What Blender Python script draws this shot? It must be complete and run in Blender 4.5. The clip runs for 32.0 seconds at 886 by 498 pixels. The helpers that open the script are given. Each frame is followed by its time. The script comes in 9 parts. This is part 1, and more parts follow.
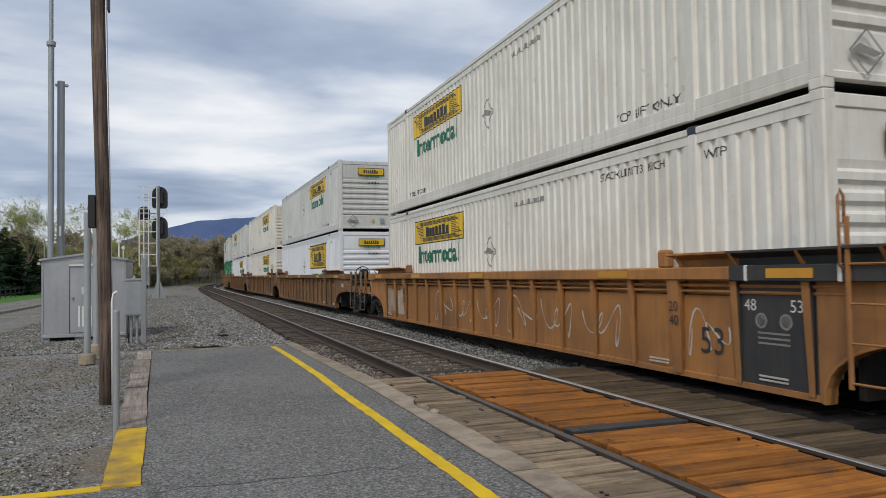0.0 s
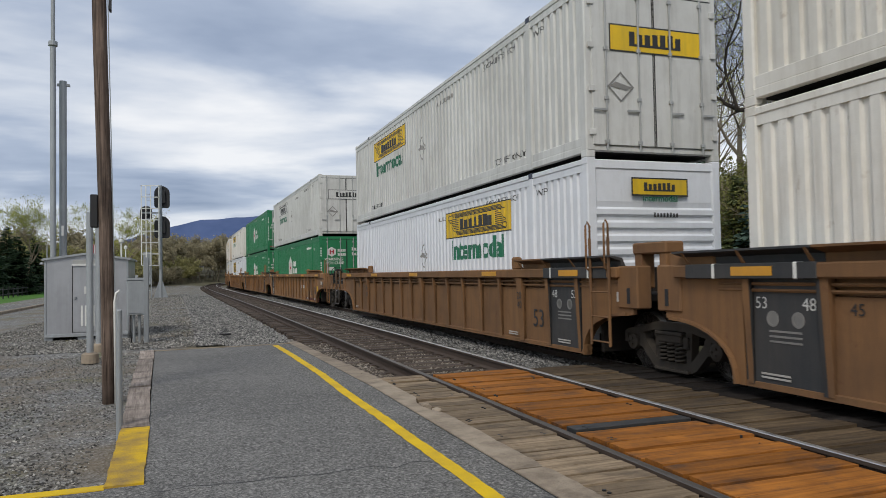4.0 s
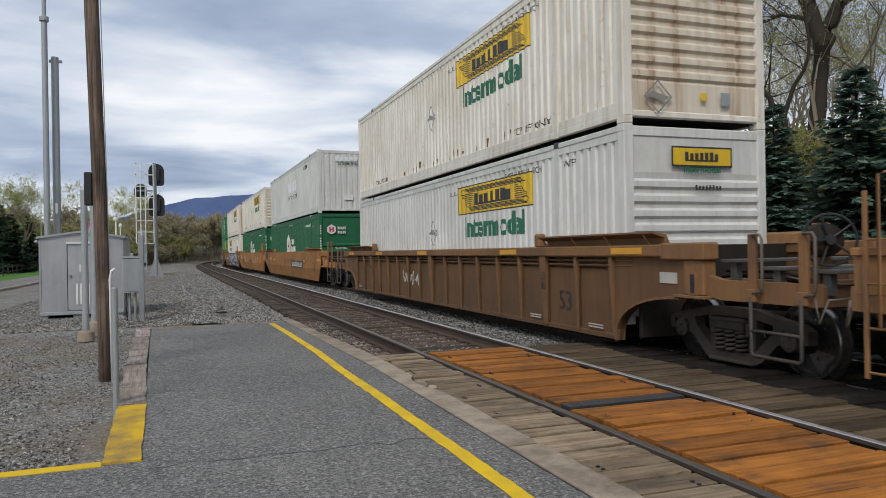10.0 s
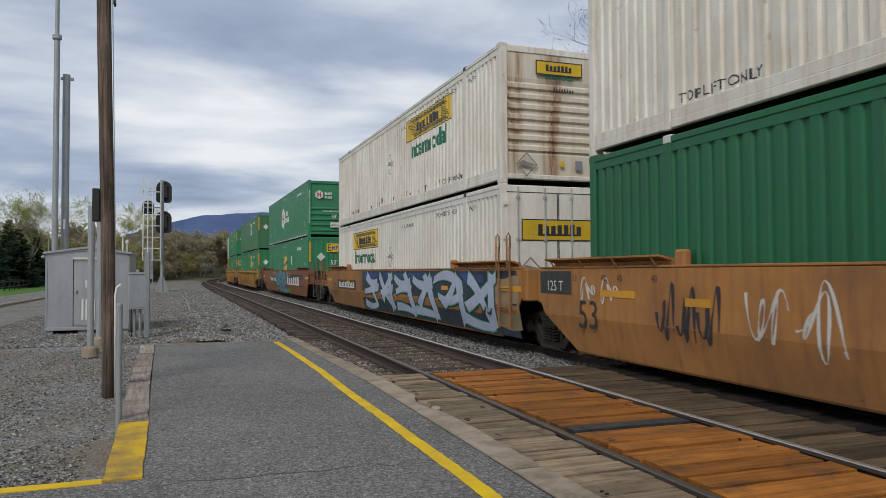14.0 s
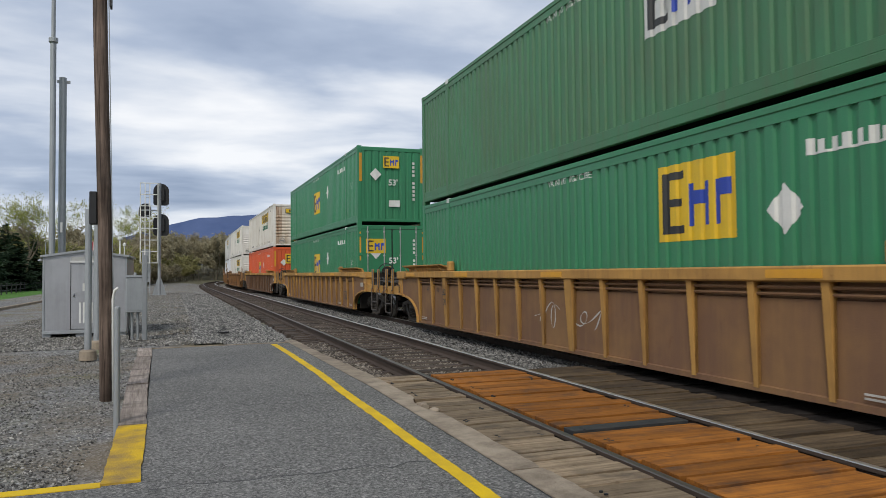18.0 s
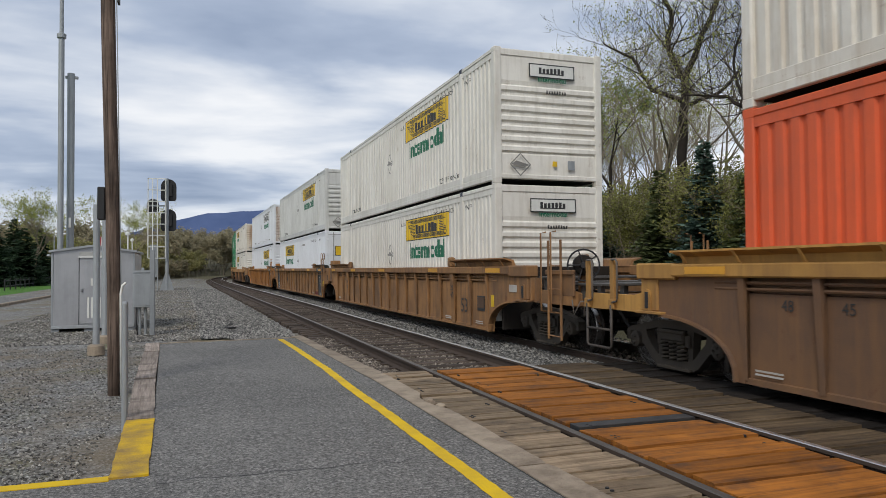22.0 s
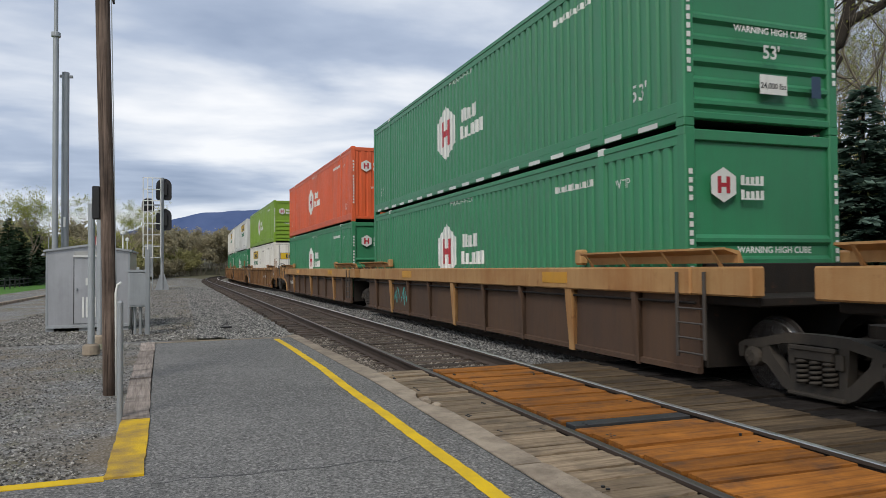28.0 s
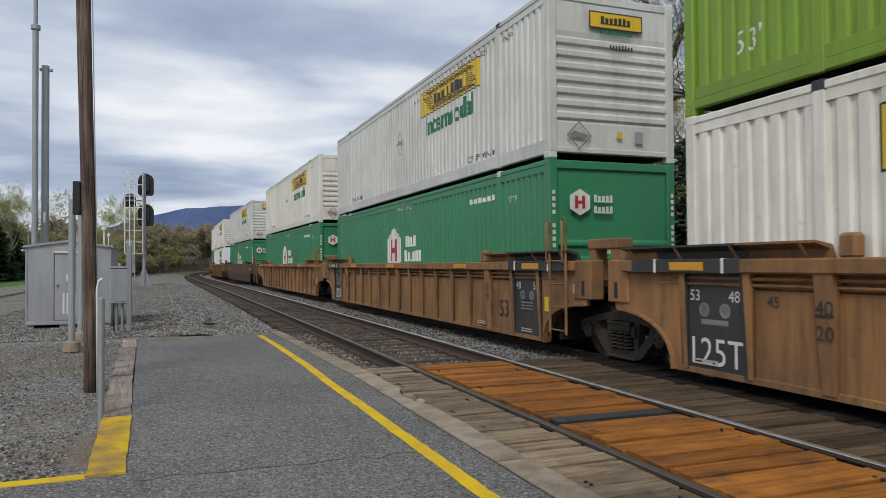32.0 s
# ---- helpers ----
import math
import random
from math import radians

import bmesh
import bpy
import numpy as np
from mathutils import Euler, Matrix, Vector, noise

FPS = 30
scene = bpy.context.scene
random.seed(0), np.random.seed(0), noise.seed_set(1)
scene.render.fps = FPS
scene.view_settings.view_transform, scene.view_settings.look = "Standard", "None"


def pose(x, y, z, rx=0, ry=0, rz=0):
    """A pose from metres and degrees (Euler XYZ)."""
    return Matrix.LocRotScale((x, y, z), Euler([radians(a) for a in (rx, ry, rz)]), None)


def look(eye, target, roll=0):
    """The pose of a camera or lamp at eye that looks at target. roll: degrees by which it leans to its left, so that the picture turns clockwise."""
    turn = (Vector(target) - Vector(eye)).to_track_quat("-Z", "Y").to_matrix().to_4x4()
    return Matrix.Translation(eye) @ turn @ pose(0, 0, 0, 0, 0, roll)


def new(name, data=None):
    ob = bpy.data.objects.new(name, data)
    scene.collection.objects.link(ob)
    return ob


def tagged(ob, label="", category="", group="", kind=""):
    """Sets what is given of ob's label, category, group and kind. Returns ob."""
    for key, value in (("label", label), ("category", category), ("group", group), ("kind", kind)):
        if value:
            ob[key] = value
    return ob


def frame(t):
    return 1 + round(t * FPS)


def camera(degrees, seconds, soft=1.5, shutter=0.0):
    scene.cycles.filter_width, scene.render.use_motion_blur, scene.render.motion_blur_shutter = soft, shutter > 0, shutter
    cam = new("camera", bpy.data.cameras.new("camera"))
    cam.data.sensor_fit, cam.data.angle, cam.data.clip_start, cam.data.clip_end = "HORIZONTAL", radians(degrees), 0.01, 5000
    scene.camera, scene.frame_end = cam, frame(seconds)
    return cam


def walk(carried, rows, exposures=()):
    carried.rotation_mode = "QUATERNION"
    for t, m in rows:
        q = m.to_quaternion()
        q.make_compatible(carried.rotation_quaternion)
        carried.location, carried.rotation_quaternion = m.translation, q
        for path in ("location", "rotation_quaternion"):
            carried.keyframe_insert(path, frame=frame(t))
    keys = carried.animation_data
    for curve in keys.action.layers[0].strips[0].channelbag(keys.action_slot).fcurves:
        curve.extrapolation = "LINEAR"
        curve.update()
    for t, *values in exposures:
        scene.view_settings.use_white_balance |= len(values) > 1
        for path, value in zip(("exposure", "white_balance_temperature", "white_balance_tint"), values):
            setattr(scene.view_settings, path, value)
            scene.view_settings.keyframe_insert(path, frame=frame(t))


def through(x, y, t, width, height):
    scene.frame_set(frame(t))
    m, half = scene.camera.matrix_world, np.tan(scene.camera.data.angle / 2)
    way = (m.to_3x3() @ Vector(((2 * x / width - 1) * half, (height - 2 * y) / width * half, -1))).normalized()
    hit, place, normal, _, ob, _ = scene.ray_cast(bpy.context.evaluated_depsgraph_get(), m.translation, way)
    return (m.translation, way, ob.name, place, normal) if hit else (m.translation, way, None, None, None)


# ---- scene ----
# ---- camera ----
EYE = (-3.063, 0.0, 1.394)
# seconds, turn to the left, tilt up, lean
VIEWS = [
    (0, -19.567, 1.996, -0.905), (0.5, -19.577, 2.041, -0.948), (1, -19.611, 2.086, -1.093), (1.5, -19.570, 2.084, -1.034),
    (2, -19.483, 2.060, -1.035), (2.5, -19.471, 2.054, -1.043), (3, -19.454, 2.004, -0.793), (3.5, -19.484, 1.922, -0.992),
    (5.5, -19.349, 1.817, -1.129), (6, -19.365, 1.839, -1.112), (6.5, -19.251, 1.879, -1.228), (7, -17.968, 1.725, -0.726),
    (7.5, -17.585, 1.408, -0.881), (8, -17.510, 1.215, -1.414), (8.5, -17.385, 0.723, -0.958), (9, -18.236, 0.557, -1.358),
    (9.5, -19.047, 0.221, -1.177), (10, -19.721, 0.164, -1.009), (10.5, -20.034, 0.138, -0.601), (11, -20.539, 1.106, -0.243),
    (11.5, -20.395, 1.331, 0.303), (12, -20.062, 1.387, -0.135), (12.5, -19.646, 1.514, -0.277), (13, -19.404, 1.562, -0.327),
    (13.5, -19.414, 1.590, -0.191), (14, -19.312, 1.783, -0.268), (14.5, -19.270, 1.867, -0.423), (16.5, -19.341, 1.874, -0.643),
    (17, -19.385, 1.908, -0.722), (17.5, -19.530, 1.909, -0.682), (18, -19.492, 1.887, -0.570), (18.5, -19.430, 1.865, -0.531),
    (19, -19.329, 1.803, -0.497), (19.5, -19.379, 1.768, -0.549), (20, -19.374, 1.762, -0.346), (20.5, -19.192, 1.760, -0.213),
    (21, -19.115, 1.668, -0.422), (21.5, -19.024, 1.627, -0.430), (22, -18.968, 1.565, -0.443), (22.5, -18.916, 1.519, -0.367),
    (23, -18.925, 1.528, -0.432), (23.5, -18.916, 1.519, -0.367), (24, -19.016, 1.508, -0.576), (24.5, -19.091, 1.498, -0.534),
    (25, -19.035, 1.499, -0.537), (25.5, -19.047, 1.494, -0.555), (27.5, -19.268, 1.511, -0.488), (28, -19.298, 1.498, -0.492),
    (28.5, -19.337, 1.460, -0.598), (29, -19.489, 1.410, -0.565), (29.5, -19.581, 1.354, -0.374), (30, -19.772, 1.313, -0.392),
    (30.5, -19.965, 1.246, -0.399), (31, -20.218, 1.232, -0.413), (31.5, -20.437, 1.188, -0.458), (32, -20.526, 1.209, -0.410),
]


def aim(turn, tilt, lean):
    return pose(*EYE, 90 + tilt, 0, turn) @ pose(0, 0, 0, 0, 0, lean)


cam = camera(63.1, 32.0, 0.6, 0.05)
# seconds, stops: the camera's own exposure drifts with what fills its picture
EXPOSURES = [(0, -0.04), (1, -0.10), (2, 0.00), (3, -0.02), (5.5, 0.02), (6.5, 0.10), (7.5, 0.05), (8, -0.06), (9.5, -0.10), (10, 0.06), (10.5, 0.00), (11, -0.07), (13, -0.06), (14, -0.10), (15.5, -0.03), (17, 0.02), (18, 0.06), (20, 0.09), (21, 0.10), (22, 0.01), (23, -0.06), (25, -0.06), (26.5, 0.01), (28, 0.09), (30, 0.07), (31, 0.05), (32, -0.02)]
walk(cam, [(t, aim(a, b, c)) for t, a, b, c in VIEWS], EXPOSURES)


# ---- node helpers ----
def node(nt, kind, **values):
    nd = nt.nodes.new(kind)
    for key, value in values.items():
        if key == "op":
            nd.operation = value
        elif key == "blend":
            nd.blend_type = value
        else:
            nd.inputs[key.replace("_", " ")].default_value = value
    return nd


def link(nt, a, out, b, inp):
    nt.links.new(a.outputs[out], b.inputs[inp])


def ramp(nt, src, out, stops):
    nd = nt.nodes.new("ShaderNodeValToRGB")
    els = nd.color_ramp.elements
    while len(els) < len(stops):
        els.new(0.5)
    for el, (p, c) in zip(els, stops):
        el.position = p
        el.color = (*c, 1) if len(c) == 3 else c
    link(nt, src, out, nd, "Fac")
    return nd


def g3(v):
    return (v, v, v)


# ---- world: overcast sky with layered cloud, and a soft sun behind it ----
world = bpy.data.worlds.new("sky")
scene.world = world
world.use_nodes = True
wn = world.node_tree
wn.nodes.clear()
w_out = wn.nodes.new("ShaderNodeOutputWorld")
w_bg = wn.nodes.new("ShaderNodeBackground")
w_sky = wn.nodes.new("ShaderNodeTexSky")
w_sky.sky_type, w_sky.sun_disc = "NISHITA", False
w_sky.sun_elevation, w_sky.sun_rotation = radians(45), radians(215.5)
w_dim = node(wn, "ShaderNodeMixRGB", blend="MULTIPLY", Fac=1.0, Color2=(0.1, 0.1, 0.1, 1))
link(wn, w_sky, 0, w_dim, "Color1")
w_co = wn.nodes.new("ShaderNodeTexCoord")
w_sep = wn.nodes.new("ShaderNodeSeparateXYZ")
link(wn, w_co, "Generated", w_sep, 0)
w_up = node(wn, "ShaderNodeMath", op="MAXIMUM")
w_up.inputs[1].default_value = 0.0
link(wn, w_sep, "Z", w_up, 0)
w_add = node(wn, "ShaderNodeMath", op="ADD")
w_add.inputs[1].default_value = 0.14
link(wn, w_up, 0, w_add, 0)
w_div = node(wn, "ShaderNodeVectorMath", op="DIVIDE")
link(wn, w_co, "Generated", w_div, 0)
w_comb = wn.nodes.new("ShaderNodeCombineXYZ")
for k in "XYZ":
    link(wn, w_add, 0, w_comb, k)
link(wn, w_comb, 0, w_div, 1)
w_map = wn.nodes.new("ShaderNodeMapping")
w_map.inputs["Scale"].default_value = (0.78, 1.12, 0.6)
w_map.inputs["Rotation"].default_value = (0, 0, radians(20))
w_map.inputs["Location"].default_value = (3.1, 1.7, 0)
link(wn, w_div, 0, w_map, 0)
w_n1 = node(wn, "ShaderNodeTexNoise", Scale=1.05, Detail=5.0, Roughness=0.46, Distortion=0.35)
w_n2 = node(wn, "ShaderNodeTexNoise", Scale=3.6, Detail=7.0, Roughness=0.55)
link(wn, w_map, 0, w_n1, "Vector")
link(wn, w_map, 0, w_n2, "Vector")
w_mix = node(wn, "ShaderNodeMixRGB", blend="MIX", Fac=0.16)
link(wn, w_n1, "Fac", w_mix, "Color1")
link(wn, w_n2, "Fac", w_mix, "Color2")
w_cl = ramp(wn, w_mix, 0, [(0.30, (0.25, 0.32, 0.46)), (0.44, (0.43, 0.505, 0.645)), (0.52, (0.66, 0.715, 0.81)), (0.63, (0.93, 0.945, 0.975))])
w_low = ramp(wn, w_sep, "Z", [(0.0, g3(1)), (0.02, g3(0.55)), (0.10, g3(0.0))])
w_hz = node(wn, "ShaderNodeMixRGB", blend="MIX", Color2=(0.80, 0.84, 0.90, 1))
link(wn, w_low, 0, w_hz, "Fac")
link(wn, w_cl, 0, w_hz, "Color1")
w_fin = node(wn, "ShaderNodeMixRGB", blend="MIX", Fac=0.93)
link(wn, w_dim, 0, w_fin, "Color1")
link(wn, w_hz, 0, w_fin, "Color2")
link(wn, w_fin, 0, w_bg, "Color")
w_bg.inputs["Strength"].default_value = 1.0
link(wn, w_bg, 0, w_out, 0)

sun = new("sun", bpy.data.lights.new("sun", "SUN"))
sun.data.energy, sun.data.angle, sun.data.color = 1.8, radians(18), (1.0, 0.95, 0.87)
sun.matrix_world = look((-30, -42, 52), (0, 0, 0))
scene.view_settings.exposure = 0.0


# ---- materials ----
def surface(name, rough=0.6, metal=0.0):
    m = bpy.data.materials.new(name)
    m.use_nodes = True
    nt = m.node_tree
    b = nt.nodes["Principled BSDF"]
    b.inputs["Roughness"].default_value = rough
    b.inputs["Metallic"].default_value = metal
    if rough > 0.6:
        b.inputs["Specular IOR Level"].default_value = 0.22
    return m, nt, b


def spot_coords(nt, scale=(1, 1, 1), shift=True):
    """Object space, moved by a chance amount for each object."""
    co = nt.nodes.new("ShaderNodeTexCoord")
    mp = nt.nodes.new("ShaderNodeMapping")
    mp.inputs["Scale"].default_value = scale
    link(nt, co, "Object", mp, 0)
    if shift:
        info = nt.nodes.new("ShaderNodeObjectInfo")
        k = node(nt, "ShaderNodeMath", op="MULTIPLY")
        k.inputs[1].default_value = 37.0
        link(nt, info, "Random", k, 0)
        link(nt, k, 0, mp, "Location")
    return mp


def worn(name, base, dirt, rough=0.55, metal=0.0, dirt_amount=0.5, coarse=0.7, fine=9.0, streak=0.35, rust=0.0, rust_col=(0.16, 0.06, 0.025), bump=0.15, vary=0.12, grain=60.0):
    """Painted or bare surface: base colour, dirt in large patches and run-down streaks, rust spots, fine grain."""
    m, nt, b = surface(name, rough, metal)
    big = node(nt, "ShaderNodeTexNoise", Scale=coarse, Detail=6.0, Roughness=0.6)
    link(nt, spot_coords(nt), 0, big, "Vector")
    run = node(nt, "ShaderNodeTexNoise", Scale=1.0, Detail=5.0, Roughness=0.65)
    link(nt, spot_coords(nt, (7, 7, 0.7)), 0, run, "Vector")
    small = node(nt, "ShaderNodeTexNoise", Scale=fine, Detail=5.0, Roughness=0.65)
    link(nt, spot_coords(nt), 0, small, "Vector")
    info = nt.nodes.new("ShaderNodeObjectInfo")
    hsv = node(nt, "ShaderNodeHueSaturation", Color=(*base, 1))
    val = nt.nodes.new("ShaderNodeMapRange")
    val.inputs["To Min"].default_value, val.inputs["To Max"].default_value = 1 - vary, 1 + vary
    link(nt, info, "Random", val, "Value")
    link(nt, val, 0, hsv, "Value")
    mask = ramp(nt, big, "Fac", [(0.42, g3(0)), (0.72, g3(dirt_amount))])
    mix1 = node(nt, "ShaderNodeMixRGB", Color2=(*dirt, 1))
    link(nt, mask, 0, mix1, "Fac")
    link(nt, hsv, 0, mix1, "Color1")
    mask2 = ramp(nt, run, "Fac", [(0.46, g3(0)), (0.74, g3(streak))])
    mix2 = node(nt, "ShaderNodeMixRGB", Color2=(*dirt, 1))
    link(nt, mask2, 0, mix2, "Fac")
    link(nt, mix1, 0, mix2, "Color1")
    mask4 = ramp(nt, small, "Fac", [(0.35, g3(0.12)), (0.6, g3(0.0))])
    mix4 = node(nt, "ShaderNodeMixRGB", blend="MULTIPLY", Color2=(0.55, 0.52, 0.5, 1))
    link(nt, mask4, 0, mix4, "Fac")
    link(nt, mix2, 0, mix4, "Color1")
    last = mix4
    if rust:
        mask3 = ramp(nt, small, "Fac", [(0.64 - 0.1 * rust, g3(0)), (0.70, g3(min(1, rust * 1.5)))])
        mul = node(nt, "ShaderNodeMixRGB", blend="MULTIPLY", Fac=1.0)
        link(nt, mask3, 0, mul, "Color1")
        gate = ramp(nt, run, "Fac", [(0.45, g3(0.0)), (0.62, g3(1))])
        link(nt, gate, 0, mul, "Color2")
        mix3 = node(nt, "ShaderNodeMixRGB", Color2=(*rust_col, 1))
        link(nt, mul, 0, mix3, "Fac")
        link(nt, mix4, 0, mix3, "Color1")
        last = mix3
    link(nt, last, 0, b, "Base Color")
    rr = nt.nodes.new("ShaderNodeMapRange")
    rr.inputs["To Min"].default_value, rr.inputs["To Max"].default_value = max(0.05, rough - 0.15), min(1, rough + 0.2)
    link(nt, small, "Fac", rr, "Value")
    link(nt, rr, 0, b, "Roughness")
    if bump:
        gr = node(nt, "ShaderNodeTexNoise", Scale=grain, Detail=3.0)
        link(nt, spot_coords(nt), 0, gr, "Vector")
        bp = node(nt, "ShaderNodeBump", Strength=bump, Distance=0.01)
        link(nt, gr, "Fac", bp, "Height")
        link(nt, bp, 0, b, "Normal")
    return m


def streaked(name, base, rust):
    """Pale paint with long brown rust runs."""
    m, nt, b = surface(name, 0.55)
    run = node(nt, "ShaderNodeTexNoise", Scale=1.0, Detail=4.0, Roughness=0.6)
    link(nt, spot_coords(nt, (2.6, 2.6, 0.16)), 0, run, "Vector")
    fine = node(nt, "ShaderNodeTexNoise", Scale=1.0, Detail=5.0, Roughness=0.7)
    link(nt, spot_coords(nt, (16, 16, 1.6)), 0, fine, "Vector")
    mask = ramp(nt, run, "Fac", [(0.53, g3(0)), (0.66, g3(0.95))])
    brk = ramp(nt, fine, "Fac", [(0.38, g3(0.1)), (0.6, g3(1))])
    mul = node(nt, "ShaderNodeMixRGB", blend="MULTIPLY", Fac=1.0)
    link(nt, mask, 0, mul, "Color1")
    link(nt, brk, 0, mul, "Color2")
    wash = ramp(nt, run, "Fac", [(0.4, base), (0.7, (base[0] * 0.7, base[1] * 0.55, base[2] * 0.4))])
    mix = node(nt, "ShaderNodeMixRGB", Color2=(*rust, 1))
    link(nt, mul, 0, mix, "Fac")
    link(nt, wash, 0, mix, "Color1")
    link(nt, mix, 0, b, "Base Color")
    return m


def plain(name, base, rough=0.5, metal=0.0):
    return worn(name, base, tuple(c * 0.6 + 0.02 for c in base), rough, metal, 0.3, 0.9, 12.0, 0.2, 0, bump=0.05)


JB_WHITE = worn("cream_paint", (0.765, 0.74, 0.675), (0.46, 0.42, 0.35), 0.5, 0, 0.42, 0.5, 5.0, 0.5, 0.25, (0.22, 0.12, 0.06), vary=0.05)
JB_GREY = worn("grey_white_paint", (0.64, 0.64, 0.61), (0.36, 0.35, 0.32), 0.5, 0, 0.45, 0.5, 5.0, 0.5, 0.15, (0.22, 0.12, 0.06), vary=0.05)
JB_BRIGHT = worn("bright_white_paint", (0.74, 0.76, 0.79), (0.52, 0.53, 0.54), 0.45, 0, 0.25, 0.5, 5.0, 0.25, 0.05, vary=0.04)
JB_RUSTY = worn("rusty_cream_paint", (0.76, 0.73, 0.66), (0.44, 0.35, 0.25), 0.55, 0, 0.4, 0.6, 5.0, 0.6, 0.35, (0.20, 0.07, 0.03), vary=0.05)
JB_STREAKED = streaked("cream_paint_with_rust_runs", (0.66, 0.60, 0.50), (0.17, 0.055, 0.02))
JB_BRIGHT_RUN = streaked("white_paint_with_rust_runs", (0.72, 0.73, 0.74), (0.19, 0.085, 0.04))
HUB_GREEN = worn("green_paint", (0.032, 0.215, 0.095), (0.045, 0.15, 0.08), 0.42, 0, 0.4, 0.5, 5.0, 0.4, 0.0, vary=0.06)
HUB_MID = worn("middle_green_paint", (0.012, 0.185, 0.068), (0.016, 0.11, 0.05), 0.50, 0, 0.4, 0.5, 5.0, 0.4, 0.0, vary=0.06)
HUB_DEEP = worn("deep_green_paint", (0.007, 0.118, 0.045), (0.012, 0.07, 0.035), 0.50, 0, 0.4, 0.5, 5.0, 0.4, 0.0, vary=0.06)
HUB_LIME = worn("lime_paint", (0.19, 0.33, 0.022), (0.11, 0.17, 0.035), 0.45, 0, 0.4, 0.5, 5.0, 0.35, 0.0, vary=0.05)
HUB_RED = worn("orange_red_paint", (0.68, 0.105, 0.028), (0.36, 0.08, 0.035), 0.5, 0, 0.4, 0.5, 5.0, 0.4, 0.0, vary=0.05)
DULL_GREEN = worn("faded_green_paint", (0.05, 0.19, 0.085), (0.075, 0.12, 0.06), 0.5, 0, 0.5, 0.5, 5.0, 0.6, 0.1, vary=0.05)
CAR_OCHRE = worn("ochre_car_paint", (0.50, 0.275, 0.075), (0.17, 0.09, 0.045), 0.65, 0, 0.6, 0.7, 5.0, 0.5, 0.3, (0.14, 0.055, 0.03), vary=0.08)
CAR_TAN = worn("tan_car_paint", (0.33, 0.172, 0.070), (0.105, 0.066, 0.046), 0.65, 0, 0.85, 0.75, 5.0, 0.75, 0.35, (0.12, 0.05, 0.03), vary=0.08)
CAR_ORANGE = worn("orange_tan_car_paint", (0.40, 0.185, 0.058), (0.16, 0.085, 0.048), 0.65, 0, 0.75, 0.7, 5.0, 0.6, 0.3, (0.12, 0.05, 0.03), vary=0.08)
CAR_BROWN = worn("brown_car_paint", (0.225, 0.118, 0.052), (0.115, 0.068, 0.04), 0.7, 0, 0.8, 0.8, 5.0, 0.55, 0.4, (0.11, 0.045, 0.03), vary=0.08)
CAR_RUST = worn("red_brown_car_paint", (0.225, 0.092, 0.050), (0.20, 0.105, 0.042), 0.7, 0, 0.8, 0.5, 5.0, 0.55, 0.3, (0.11, 0.045, 0.03), vary=0.08)
CAR_BUFF = worn("buff_sill_paint", (0.43, 0.25, 0.105), (0.30, 0.125, 0.04), 0.65, 0, 0.8, 1.1, 5.0, 0.5, 0.3, (0.14, 0.06, 0.03), vary=0.08)
CAR_DARK = worn("dark_brown_car_paint", (0.115, 0.068, 0.042), (0.06, 0.042, 0.035), 0.7, 0, 0.6, 0.6, 5.0, 0.5, 0.3, (0.10, 0.045, 0.03), vary=0.08)
CAR_PATCHY = worn("patchy_ochre_and_brown_paint", (0.19, 0.105, 0.062), (0.31, 0.175, 0.07), 0.7, 0, 0.65, 0.9, 5.0, 0.35, 0.3, (0.11, 0.045, 0.03), vary=0.08)
CAR_UMBER = worn("umber_car_paint", (0.165, 0.09, 0.042), (0.085, 0.053, 0.035), 0.7, 0, 0.7, 0.8, 5.0, 0.6, 0.4, (0.12, 0.05, 0.03), vary=0.08)
CAR_MAUVE = worn("mauve_brown_car_paint", (0.135, 0.082, 0.054), (0.24, 0.125, 0.055), 0.7, 0, 0.6, 1.1, 5.0, 0.5, 0.4, (0.11, 0.045, 0.03), vary=0.08)
CAR_BLACK = worn("black_panel_paint", (0.028, 0.030, 0.032), (0.075, 0.065, 0.055), 0.6, 0, 0.5, 0.8, 6.0, 0.4, 0.0, vary=0.1)
# grimy steel; on bulkheads and joint platforms its dark colour paints in shade
STEEL_DARK = worn("grimy_and_shaded_steel", (0.016, 0.0135, 0.0115), (0.034, 0.025, 0.018), 0.75, 0.0, 0.6, 1.5, 12.0, 0.4, 0.4, (0.08, 0.04, 0.025), bump=0.3)
TRUCK_STEEL = worn("dusty_truck_casting", (0.044, 0.038, 0.031), (0.075, 0.062, 0.048), 0.7, 0.0, 0.6, 1.5, 12.0, 0.4, 0.3, (0.09, 0.045, 0.025), bump=0.3)
WALK_GREY = worn("grey_grating", (0.12, 0.115, 0.11), (0.06, 0.055, 0.05), 0.6, 0.4, 0.5, 2.0, 14.0, 0.2)
SPRAY_WHITE = worn("faded_white_print", (0.50, 0.48, 0.44), (0.3, 0.26, 0.22), 0.7, 0, 0.5, 1.5, 9.0, 0.4)
FLOOR_BLACK = worn("underframe_steel", (0.010, 0.009, 0.0085), (0.018, 0.015, 0.012), 0.8, 0.0, 0.5, 1.0, 8.0, 0.2)
WHEEL_STEEL = worn("wheel_steel", (0.020, 0.017, 0.015), (0.04, 0.03, 0.023), 0.65, 0.1, 0.5, 2.0, 14.0, 0.2, 0.3)
TREAD = worn("polished_tread", (0.32, 0.31, 0.30), (0.2, 0.19, 0.18), 0.28, 0.9, 0.3, 2.0, 14.0, 0.1, bump=0.05)
